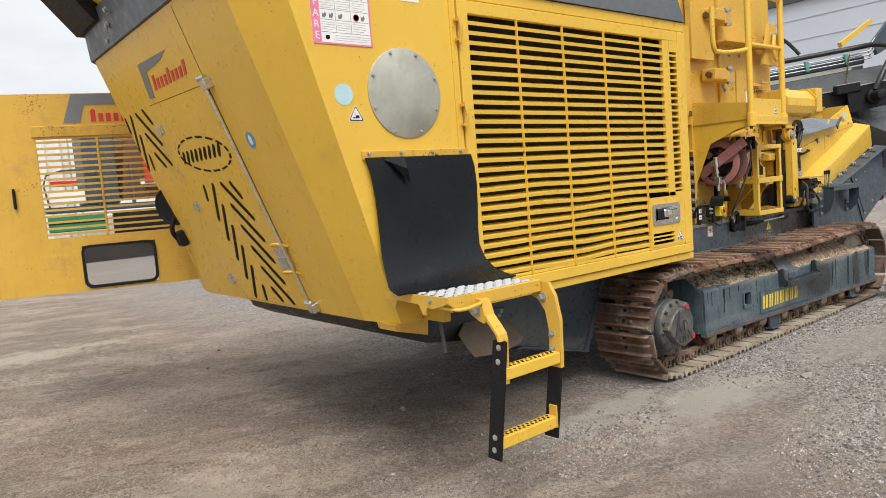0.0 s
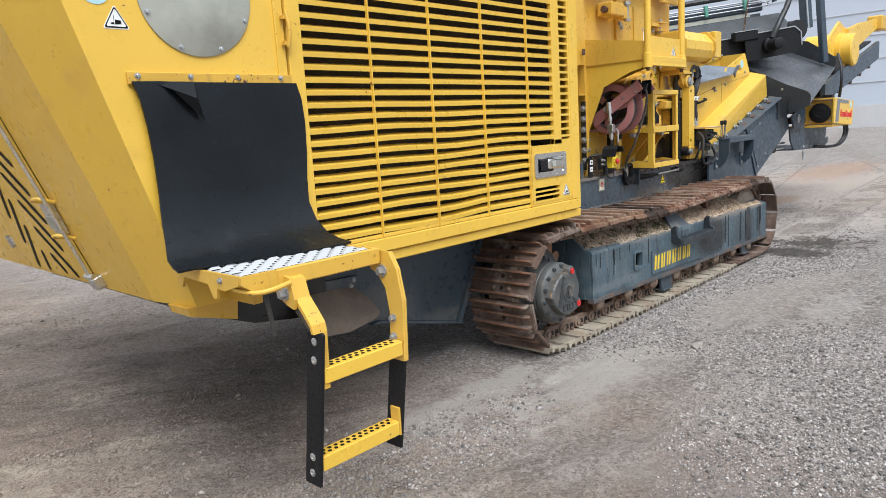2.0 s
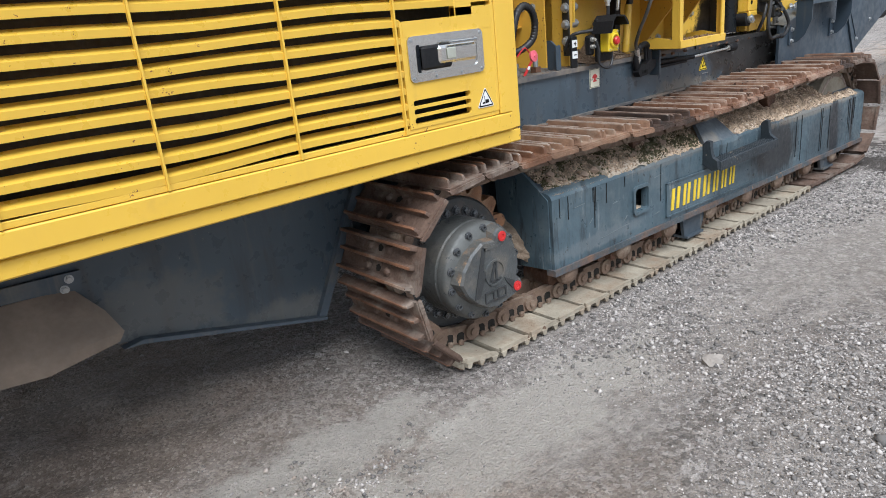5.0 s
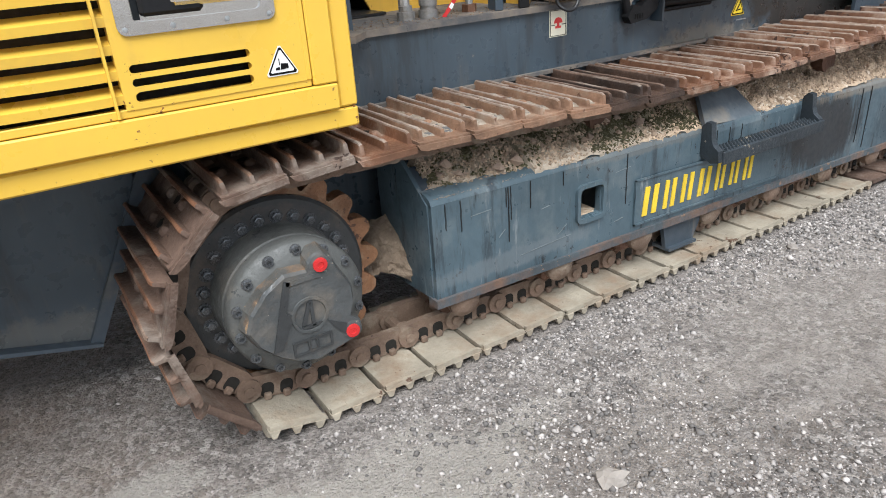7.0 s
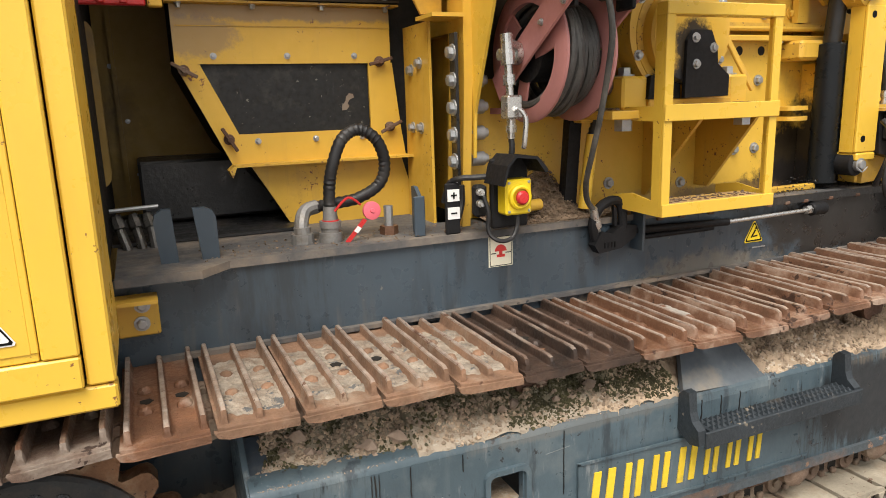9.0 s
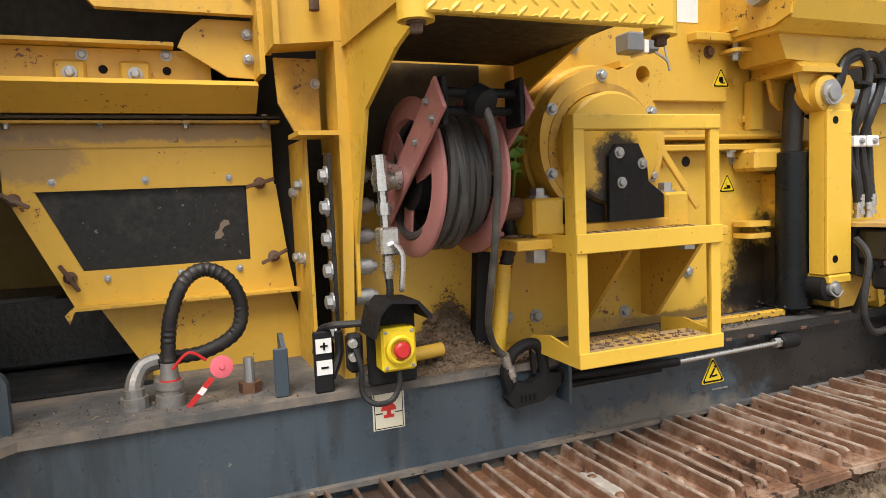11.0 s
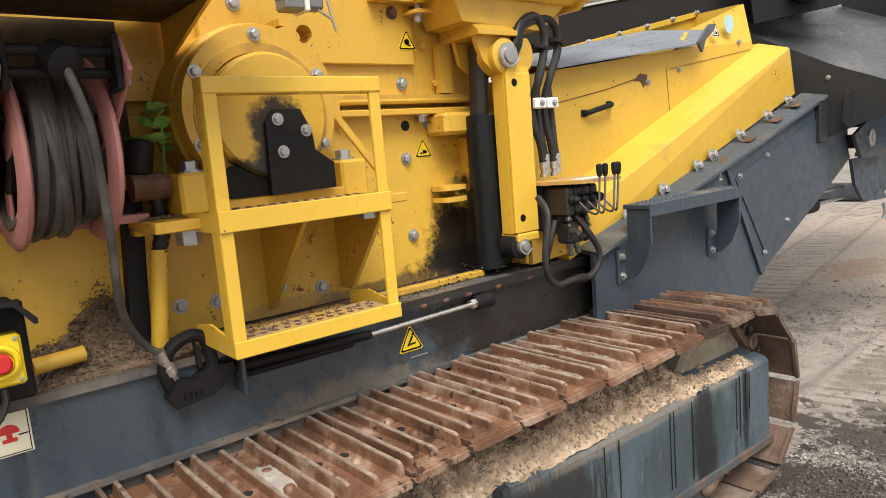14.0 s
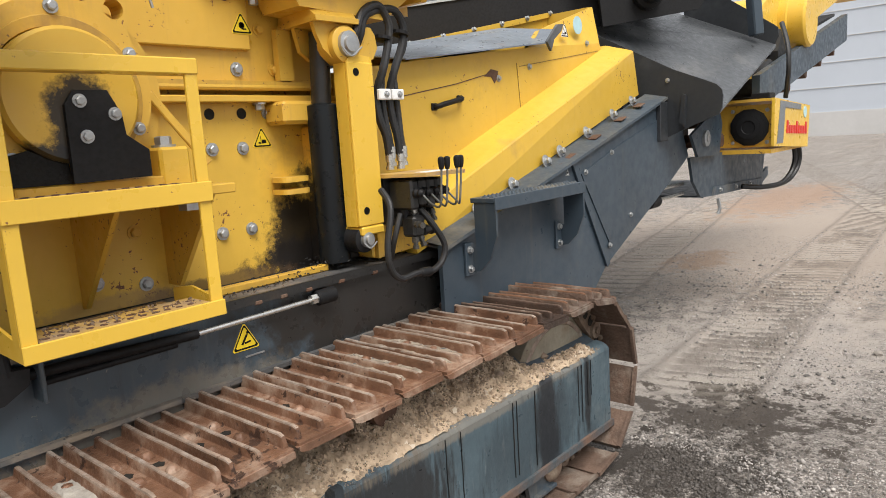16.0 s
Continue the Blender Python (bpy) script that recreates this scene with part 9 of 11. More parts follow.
    part("bracket_stay", Geo().box(4.995, 5.035, 3.70, 3.73, 1.785, 1.95, 0.003), YELD, rb)
    return h


make_hopper()


def make_engine_back():
    """What shows in the gap between engine housing and chute."""
    e = thing("bulkhead", "bulkhead with pipes behind the engine housing, shade in its colours", "machine part", (4.9, 4.3, 1.07))
    # Near-black wall and darkened yellow back carry the gap's shade as colour.
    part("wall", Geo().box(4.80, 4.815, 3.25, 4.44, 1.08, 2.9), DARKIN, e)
    part("back", Geo().box(4.80, 5.6, 4.45, 4.48, 1.08, 2.9), SHADEYEL, e, "yellow back wall with its shade painted in")
    # Added unseen plate that keeps sky light out of the gap.
    part("top_cover", Geo().box(4.80, 5.08, 3.76, 4.48, 2.20, 2.215), SHADEBR, e)
    part("back_frame", Geo().box(4.865, 4.88, 4.40, 4.45, 1.10, 2.9), SHADEYEL, e)
    part("back_step", Geo().box(4.915, 5.55, 4.10, 4.44, 1.09, 1.31, 0.01), OILY, e)
    pn = part("rounded_panel", Geo().prism(rounded(4.70, 4.836, 1.245, 1.77, 0.04), 3.90, 3.912), SHADEYEL, e)
    part("panel_opening", Geo().prism(rounded(4.72, 4.815, 1.40, 1.62, 0.03), 3.897, 3.8995), DARKIN, pn)
    bolts(e, [(4.86, 4.45, 1.66), (4.90, 4.45, 1.45), (4.92, 4.45, 1.24)], (0, -1, 0), 0.008, 0.008)
    part("floor_plate", Geo().box(4.816, 5.4, 3.75, 4.09, 1.075, 1.085), OILY, e)
    for x, dx in ((4.835, 0.03), (4.885, 0.02), (4.93, 0.01)):
        p = part("pipe", Geo().tube([(x + dx * 1.2, 3.70, 1.03), (x + dx * 0.6, 3.73, 1.10), (x, 3.78, 1.155)], 0.015, 10, 5), BOLTO, e, smooth=True)
        part("pipe_nut", Geo().lathe((x + dx * 0.3, 3.755, 1.13), (-0.2, 0.4, 0.9), [(0, 0.021), (0.03, 0.021), (0.03, 0.017), (0.045, 0.017)], 8), BOLTO, p)
    part("rail", Geo().cyl((4.82, 3.75, 1.19), (4.96, 3.75, 1.195), 0.007, n=8), ZINC, e)


make_engine_back()


def make_pillar():
    p = thing("frame_pillar", "yellow flanged frame pillar with large bolts", "frame", (5.91, 3.55, 1.07))
    part("front_edge", Geo().prism([(5.895, 1.072), (5.925, 1.072), (5.945, 1.55), (5.945, 2.0), (5.915, 2.0), (5.915, 1.56)], 3.50, 3.62), YELW, p)
    part("head_block", Geo().prism([(5.755, 1.985), (5.94, 2.003), (5.94, 2.9), (5.755, 2.9)], 3.50, 3.62), YELW, p)
    part("head_rib", Geo().box(5.75, 5.765, 3.47, 3.62, 1.98, 2.9), YELW, p)
    part("recess_panel", Geo().prism([(5.772, 1.975), (5.895, 1.975), (5.895, 1.775), (5.82, 1.77), (5.778, 1.85)], 3.62, 3.632), YELD, p)
    part("recess_shelf", Geo().box(5.80, 5.912, 3.48, 3.62, 1.748, 1.760), YELW, p)
    part("inner_plate", Geo().box(5.842, 5.852, 3.62, 3.85, 1.072, 1.75), YELW, p)
    fl = part("gasket_flange", Geo().box(5.872, 5.884, 3.475, 3.52, 1.13, 1.70, 0.002), OILY, p, "dark gasketed flange")
    for k in range(6):
        z = 1.64 - 0.0865 * k
        bolts(fl, [(5.872, 3.495, z)], (-1, 0, 0), 0.022, 0.024)
        if k < 5:
            part("spacer_stud", Geo().lathe((5.945, 3.53, z), (1, 0, 0.02), [(0, 0.024), (0.05, 0.024), (0.05, 0.016), (0.065, 0.015)], 14), ZINC, p, "steel spacer stud", True)
    bolts(p, [(5.885, 3.62, 1.905)], (0, -1, 0), 0.012, 0.018)
    bolts(p, [(5.842, 3.70, z) for z in (1.62, 1.40)], (-1, 0, 0), 0.017, 0.022)
    bolts(p, [(5.842, 3.78, z) for z in (1.40, 1.6)], (-1, 0, 0), 0.017, 0.022)
    part("drain_plug", Geo().cyl((5.86, 3.47, 2.07), (5.86, 3.47, 2.12), 0.014, n=10), RUSTD, p)


make_pillar()


def make_walkway():
    w = thing("service_platform", "yellow tread-plate service platform with handrail posts", "platform", (6.24, 2.92, 1.92))
    front = part("front_board", Geo().box(5.943, 6.55, 2.903, 2.93, 1.930, 2.005, 0.004), YEL, w, "yellow tread-plate kick board")
    tear = mesh_of("tread_bump", Geo().add([(-0.018, 0, 0), (-0.009, 0, -0.0052), (0.009, 0, -0.0052), (0.018, 0, 0), (0.009, 0, 0.0052), (-0.009, 0, 0.0052), (-0.008, -0.0026, 0), (0.008, -0.0026, 0)], [(0, 1, 6), (1, 2, 7, 6), (2, 3, 7), (3, 4, 7), (4, 5, 6, 7), (5, 0, 6)]), YEL)
    for i in range(12):
        for x, z, a in ((5.981 + i * 0.0503, 1.967, 42), (5.956 + i * 0.0503, 1.943, -42)):
            if x < 6.53:
                shared("tread_bump", tear, front, Matrix.Translation((x, 2.903, z)) @ Matrix.Rotation(radians(a), 4, "Y"))
    half = mesh_of("tread_bump", Geo().add([(-0.010, 0, 0), (0.010, 0, 0), (0.005, 0, 0.005), (-0.004, 0, 0.0045), (0, -0.0024, 0.0015)], [(0, 1, 4), (1, 2, 4), (2, 3, 4), (3, 0, 4)]), YEL)
    for i in range(11):
        shared("tread_bump", half, front, Matrix.Translation((5.986 + i * 0.0503, 2.903, 1.934)))
        shared("tread_bump", half, front, Matrix.Translation((5.962 + i * 0.0503, 2.903, 2.0)) @ Matrix.Rotation(radians(180), 4, "Y"))
    part("deck", Geo().prism([(5.955, 2.93), (6.53, 2.93), (6.53, 3.61), (5.955, 3.50)], 1.985, 1.998, "z"), YEL, w)
    # Two sheets with the shade under the deck and behind the reel painted in.
    part("deck_lining", Geo().prism([(5.957, 2.934), (6.518, 2.934), (6.518, 3.60), (5.957, 3.58)], 1.972, 1.984, "z"), SHADEBR, w, "dark sheet for the shade under the deck")
    part("back_lining", Geo().box(5.957, 6.40, 3.606, 3.618, 1.56, 1.97), SHADEBR, w, "dark sheet for the shade behind the reel")
    part("side_sheet", Geo().prism([(2.93, 1.985), (2.93, 1.94), (3.10, 1.90), (3.34, 1.80), (3.49, 1.45), (3.50, 1.30), (3.52, 1.30), (3.62, 1.40), (3.62, 1.985)], 5.945, 5.955, "x"), YEL, w)
    part("side_sheet", Geo().prism([(3.17, 1.984), (3.60, 1.858), (3.60, 1.984)], 6.52, 6.53, "x"), YEL, w)
    part("toe_board", Geo().prism([(2.93, 1.985), (3.5, 1.985), (3.5, 2.20), (2.93, 2.12)], 5.935, 5.945, "x"), YELW, w)
    for x in (5.938, 6.545):
        po = part("post", Geo().cyl((x, 2.945, 1.93), (x, 2.945, 3.4), 0.026, n=18), YEL, w, smooth=True)
        part("post_socket", Geo().lathe((x, 2.945, 1.920), (0, 0, 1), [(0, 0.03), (0.0, 0.038), (0.11, 0.038), (0.115, 0.028)], 18), YEL, po, smooth=True)
        bolts(po, [(x, 2.945, 1.920)], (0, 0, -1), 0.017, 0.026, RUSTD)
    for z in (2.62, 3.05, 3.35):
        part("rail", Geo().tube([(5.95, 2.945, z), (6.2, 2.945, z), (6.535, 2.945, z)], 0.018, 10, 3), YEL, w, smooth=True)
    part("grab_bar", Geo().tube([(5.95, 2.95, 2.58), (5.75, 2.99, 2.55), (5.55, 3.0, 2.54), (5.46, 3.0, 2.58), (5.45, 3.0, 2.9)], 0.02, 10, 6), YEL, w, smooth=True)
    panel = part("front_panel", Geo().box(5.98, 6.50, 2.94, 2.95, 2.0, 2.16), YEL, w)
    warning(panel, 6.38, 2.025, 0.085, 2.94, WHITE, "white fall warning triangle sticker", 0)
    part("coupling_bolt", Geo().cyl((6.60, 3.05, 2.07), (6.70, 3.05, 2.07), 0.012, n=8), ZINC, w)
    part("coupling_nut", Geo().cyl((6.62, 3.05, 2.07), (6.66, 3.05, 2.07), 0.026, n=6), ZINC, w)


make_walkway()


def make_sensor():
    s = thing("plug_socket", "grey electrical plug socket with wire clip", "socket", (6.87, 3.4, 2.0))
    part("box", Geo().box(6.80, 6.86, 3.38, 3.45, 1.985, 2.045, 0.006), GREYST, s)
    part("collar", Geo().box(6.86, 6.875, 3.375, 3.455, 1.98, 2.05, 0.004), WHITE, s)
    part("plug", Geo().box(6.875, 6.93, 3.39, 3.44, 1.99, 2.035, 0.008), GREYST, s)
    part("clip", Geo().tube([(6.90, 3.38, 1.985), (6.94, 3.375, 1.96), (6.95, 3.375, 1.93), (6.93, 3.38, 2.03)], 0.004, 6, 4), ZINC, s)
    part("stay", Geo().box(6.78, 6.80, 3.40, 3.585, 1.94, 1.96), YELD, s)


make_sensor()


REELH = mat("dusty_reel_hose", (0.062, 0.060, 0.056), 0.5, 0, 0.3, 14.0, 0.1, 90, (0.15, 0.14, 0.12), 0.34, 9.0, coord="World")


def make_reel():
    r = thing("hose_reel", "faded red hose reel wound with black hose", "hose reel", (6.2, 3.3, 1.4))
    ax = Vector((1.0, 0.04, 0.0)).normalized()
    c = Vector((6.155, 3.345, 1.622))
    for off in (-0.095, 0.078):
        p = c + ax * off
        part("flange", Geo().lathe(p - ax * 0.010, ax, [(0, 0.152), (0.0, 0.20), (0.006, 0.209), (0.014, 0.209), (0.020, 0.20), (0.020, 0.152), (0, 0.152)], 44), REELR, r, "faded red pressed-steel reel flange", True)
        for k in range(3):
            a = radians(45 + 120 * k)
            q = p + Vector((0, math.cos(a), math.sin(a))) * 0.10
            part("spoke", Geo().box(-0.004, 0.004, -0.03, 0.03, -0.06, 0.06, 0.003, Matrix.Translation(q) @ Matrix.Rotation(a - math.pi / 2, 4, "X")), REELR, r)
    part("drum", Geo().cyl(c - ax * 0.10, c + ax * 0.10, 0.085, n=24), MATT, r, smooth=True)
    rng = random.Random(8)
    for k in range(12):
        off = -0.066 + (k % 9) * 0.0150 + (0.008 if k > 8 else 0)
        rad = (0.158 if k < 9 else 0.178) + rng.uniform(-0.008, 0.01)
        u = ax.orthogonal().normalized()
        w2 = ax.cross(u)
        lean, ph = rng.uniform(-0.034, 0.034), rng.uniform(0, 6)
        pts = [c + ax * (off + lean * math.sin(2 * math.pi * i / 14 + ph)) + (u * math.cos(2 * math.pi * i / 14) + w2 * math.sin(2 * math.pi * i / 14)) * rad for i in range(15)]
        part("hose_turn", Geo().tube(pts, 0.0135, 8, 4), REELH, r, smooth=True)
    for off in (-0.122, 0.104):
        p = c + ax * off
        nv = Vector((0, -0.37, 0.24)).normalized()
        up = ax.cross(nv).normalized()
        M = Matrix((ax, nv, up)).transposed().to_4x4()
        M.translation = p
        arm = part("bracket_arm", Geo().box(-0.005, 0.005, -0.19, 0.335, -0.046, 0.046, 0.004, M), REELR, r, "faded red bracket arm")
        bolts(arm, [M @ Vector((-0.005 if off < 0 else 0.005, y, z)) for y, z in ((0.27, 0.025), (0.27, -0.025), (0.15, 0.0), (0.0, 0.0))], -ax if off < 0 else ax, 0.009, 0.012)
    t0 = c + Vector((0.0, -0.225, 0.165))
    for dz, dy in ((0.02, -0.02), (-0.02, 0.0)):
        part("guide_roller", Geo().cyl(t0 - ax * 0.115 + Vector((0, dy, dz)), t0 + ax * 0.098 + Vector((0, dy, dz)), 0.011, n=14), MATT, r, smooth=True)
    for off in (-0.108, 0.092):
        part("roller_bracket", Geo().box(-0.006, 0.006, -0.055, 0.03, -0.06, 0.055, 0.006, Matrix.Translation(t0 + ax * off)), MATT, r)
    part("hose_stopper", Geo().lathe(t0 - ax * 0.01 + Vector((0, -0.03, 0.0)), (0.2, -0.5, -0.3), [(-0.03, 0.02), (-0.02, 0.036), (0.02, 0.036), (0.03, 0.02)], 18), MATT, r, smooth=True)
    part("hose_tail", Geo().tube([t0 + Vector((-0.01, -0.04, 0)), (6.159, 3.07, 1.738), (6.178, 3.08, 1.654), (6.193, 3.12, 1.542), (6.207, 3.17, 1.422), (6.216, 3.22, 1.309), (6.239, 3.28, 1.22), (6.279, 3.33, 1.152), (6.318, 3.35, 1.113)], 0.0095, 10, 6), REELH, r, smooth=True)
    sw = part("swivel", Geo().lathe(c - ax * 0.13, -ax, [(0, 0.03), (0.02, 0.03), (0.02, 0.018), (0.07, 0.018)], 14), STEEL, r, smooth=True)
    part("base", Geo().box(6.06, 6.36, 3.40, 3.60, 1.44, 1.46), REELR, r)
    # steel fittings, ball valve
    x, y = 5.963, 3.305
    v = part("hose_coupling", Geo().lathe((x, y, 1.68), (0.03, -0.05, -1), [(0, 0.016), (0.0, 0.019), (0.05, 0.019), (0.05, 0.022), (0.09, 0.022), (0.09, 0.013), (0.12, 0.013), (0.12, 0.019), (0.15, 0.019), (0.15, 0.012), (0.18, 0.012)], 12), STEELF, r, "bright steel hose fittings", False)
    part("elbow", Geo().cyl((x, y, 1.655), (6.03, 3.335, 1.64), 0.015, n=10), STEELF, v)
    part("ball_valve", Geo().box(5.945, 5.995, 3.265, 3.315, 1.43, 1.50, 0.005), STEELF, v, "steel ball valve")
    part("valve_lever", Geo().tube([(5.975, 3.25, 1.46), (5.99, 3.24, 1.43), (5.985, 3.24, 1.36), (5.985, 3.245, 1.345)], 0.008, 8, 4), STEELF, v, smooth=True)
    part("nipple", Geo().lathe((5.968, 3.29, 1.43), (0, 0, -1), [(0, 0.014), (0.020, 0.014), (0.020, 0.017), (0.04, 0.017), (0.04, 0.012), (0.06, 0.012)], 12), STEELF, v)
    part("supply_hose", Geo().tube([(5.968, 3.29, 1.375), (5.969, 3.29, 1.33), (5.960, 3.31, 1.285), (5.925, 3.34, 1.258), (5.88, 3.365, 1.252), (5.84, 3.385, 1.25), (5.815, 3.42, 1.232), (5.806, 3.45, 1.17)], 0.0095, 10, 9, 0.06), HOSE, r, smooth=True)


make_reel()


def make_estop():
    e = thing("emergency_stop", "yellow emergency stop box with red button under black hood", "switch", (5.98, 3.28, 1.1))
    part("back_plate", Geo().box(5.915, 6.045, 3.32, 3.345, 1.09, 1.31, 0.006), MATT, e)
    body = part("box", Geo().box(5.932, 6.024, 3.262, 3.32, 1.138, 1.248, 0.006), STYEL, e, "yellow plastic switch box")
    part("collar", Geo().lathe((5.979, 3.262, 1.193), (0, -1, 0), [(0, 0.040), (0.010, 0.038), (0.014, 0.032), (0.012, 0.027), (0.002, 0.026)], 28), STYEL, body, smooth=True)
    part("button", Geo().lathe((5.979, 3.262, 1.193), (0, -1, 0), [(0, 0.012), (0.014, 0.012), (0.014, 0.021), (0.022, 0.0215), (0.028, 0.016), (0.0285, 0.004)], 28), RED, body, "red mushroom button", True)
    bolts(body, [(x, 3.262, z) for x in (5.943, 6.013) for z in (1.149, 1.238)], (0, -1, 0), 0.004, 0.004)
    g = Geo()
    g.prism([(5.90, 1.235), (5.915, 1.295), (5.945, 1.325), (6.02, 1.318), (6.055, 1.28), (6.055, 1.268), (6.047, 1.268), (6.016, 1.310), (5.947, 1.317), (5.922, 1.290), (5.907, 1.235)], 3.22, 3.345)
    part("hood", g, MATT, e, "black weather hood")
    part("side_box", Geo().box(5.865, 5.905, 3.33, 3.37, 1.13, 1.23, 0.008), MATT, e)
    for z in (1.21, 1.175):
        part("gland", Geo().lathe((5.875, 3.33, z), (-0.1, -1, 0), [(0, 0.012), (0.015, 0.012), (0.015, 0.008), (0.03, 0.008)], 10), STEEL, e)
    part("cable", Geo().tube([(5.875, 3.30, 1.20), (5.885, 3.29, 1.15), (5.885, 3.29, 1.09), (5.91, 3.27, 1.062), (5.955, 3.27, 1.065), (5.978, 3.275, 1.10), (5.98, 3.28, 1.135)], 0.0072, 8, 10, 0.08), HOSE, e, smooth=True)
    b = thing("battery_terminal", "black terminal post with white plus and minus labels", "terminal", (5.815, 3.4, 1.07))
    part("post", Geo().box(5.79, 5.84, 3.395, 3.41, 1.072, 1.235, 0.004), MATT, b)
    for z, plus in ((1.197, True), (1.14, False)):
        lab = part("label_plate", Geo().box(5.795, 5.836, 3.392, 3.395, z - 0.019, z + 0.019), WHITE, b, "white plus label" if plus else "white minus label")
        part("stroke", Geo().box(5.806, 5.826, 3.3905, 3.392, z - 0.0025, z + 0.0025), INK, lab)
        if plus:
            part("stroke", Geo().box(5.8135, 5.8185, 3.3895, 3.3905, z - 0.010, z + 0.010), INK, lab)
    part("cable", Geo().tube([(5.84, 3.43, 1.10), (5.87, 3.45, 1.16), (5.87, 3.45, 1.22)], 0.012, 8, 5), HOSE, b, smooth=True)


make_estop()


def make_hose_loop():
    h = thing("ribbed_hose", "looped ribbed black hose on steel fittings", "hose", (5.44, 3.5, 1.072))
    pts = [(5.442, 3.50, 1.17), (5.446, 3.50, 1.24), (5.458, 3.49, 1.31), (5.492, 3.49, 1.385), (5.545, 3.49, 1.412), (5.600, 3.49, 1.38), (5.628, 3.50, 1.31), (5.612, 3.51, 1.24), (5.54, 3.53, 1.195), (5.45, 3.56, 1.18), (5.40, 3.57, 1.17)]
    part("hose", Geo().tube(pts, 0.0185, 12, 9, 0.07), HOSE, h, smooth=True)
    f = part("fitting", Geo().lathe((5.441, 3.50, 1.072), (0.02, 0, 1), [(0, 0.036), (0.03, 0.036), (0.03, 0.030), (0.045, 0.030), (0.045, 0.034), (0.065, 0.034), (0.065, 0.024), (0.11, 0.020)], 14), PIPED, h, "steel hose fitting", True)
    part("elbow", Geo().tube([(5.42, 3.57, 1.175), (5.38, 3.56, 1.165), (5.358, 3.53, 1.13), (5.357, 3.52, 1.08)], 0.022, 10, 5), PIPED, h, smooth=True)
    part("elbow_base", Geo().lathe((5.357, 3.52, 1.072), (0, 0, 1), [(0, 0.034), (0.03, 0.034), (0.03, 0.026), (0.05, 0.026)], 12), PIPED, h)
    part("red_ring", Geo().lathe((5.443, 3.50, 1.135), (0, 0, 1), [(0, 0.026), (0.006, 0.026)], 14), RED, h)
    cap = part("dust_cap", Geo().lathe((5.565, 3.47, 1.162), (0.1, -1, 0.1), [(0, 0.028), (0.012, 0.029), (0.014, 0.022), (0.014, 0.008), (0.018, 0.006)], 20), PINK, h, "pink plastic dust cap", True)
    part("tag", Geo().prism([(5.475, 1.075), (5.487, 1.068), (5.548, 1.135), (5.535, 1.142)], 3.455, 3.459), RED, cap)
    part("tag_band", Geo().prism([(5.503, 1.105), (5.515, 1.097), (5.528, 1.112), (5.516, 1.12)], 3.453, 3.4555), WHITE, cap)
    part("strap", Geo().tube([(5.45, 3.47, 1.17), (5.49, 3.455, 1.21), (5.53, 3.46, 1.185)], 0.004, 6, 5), RED, cap, smooth=True)
    s = thing("anchor_bolt", "rusty stud with nut on chassis flange", "bolt", (5.64, 3.52, 1.072))
    part("nut", Geo().cyl((5.64, 3.52, 1.072), (5.64, 3.52, 1.10), 0.030, n=6), RUST, s)
    part("stud", Geo().cyl((5.64, 3.52, 1.10), (5.64, 3.52, 1.165), 0.015, n=12), ZINC, s)


make_hose_loop()


def make_lance():
    l = thing("pressure_lance", "black pressure washer gun with steel lance", "pressure washer gun", (6.7, 3.37, 0.98))
    g = Geo()
    g.tube([(6.345, 3.37, 1.00), (6.33, 3.365, 1.06), (6.355, 3.36, 1.115), (6.41, 3.36, 1.135), (6.445, 3.36, 1.11), (6.455, 3.36, 1.03)], 0.017, 10, 6)
    part("handle", g, MATT, l, "black plastic pistol handle", True)
    part("body", Geo().prism([(6.325, 0.985), (6.345, 0.955), (6.44, 0.965), (6.50, 1.00), (6.505, 1.04), (6.44, 1.045), (6.40, 1.02), (6.355, 1.03)], 3.345, 3.385), MATT, l)
    part("trigger", Geo().prism([(6.415, 1.045), (6.425, 1.045), (6.425, 1.10), (6.41, 1.12)], 3.355, 3.37), MATT, l)
    for i in range(4):
        part("vent", Geo().box(6.365 + i * 0.014, 6.371 + i * 0.014, 3.343, 3.345, 0.972, 0.992), INK, l)
    part("hook", Geo().box(6.52, 6.532, 3.33, 3.40, 0.945, 1.09, 0.003), DGREY, l)
    part("sleeve", Geo().cyl((6.50, 3.37, 1.018), (6.96, 3.37, 1.003), 0.014, n=12), MATT, l, smooth=True)
    part("sleeve", Geo().cyl((6.53, 3.385, 0.985), (6.90, 3.385, 0.985), 0.010, n=10), MATT, l, smooth=True)
    part("tube", Geo().cyl((6.96, 3.37, 1.003), (7.39, 3.37, 1.010), 0.008, n=12), STEEL, l, smooth=True)
    part("nozzle_nut", Geo().cyl((7.385, 3.37, 1.010), (7.415, 3.37, 1.011), 0.018, n=6), STEEL, l)
    part("nozzle_cap", Geo().lathe((7.41, 3.37, 1.011), (1, 0, 0.01), [(0, 0.022), (0.005, 0.027), (0.075, 0.027), (0.075, 0.022), (0.05, 0.02)], 18), MATT, l, smooth=True)
    part("hose_end", Geo().lathe((6.32, 3.352, 1.115), (0.4, 0.2, -1), [(0, 0.015), (0.05, 0.015), (0.05, 0.018), (0.075, 0.018), (0.075, 0.011), (0.10, 0.011)], 12), STEEL, l, smooth=True)


make_lance()


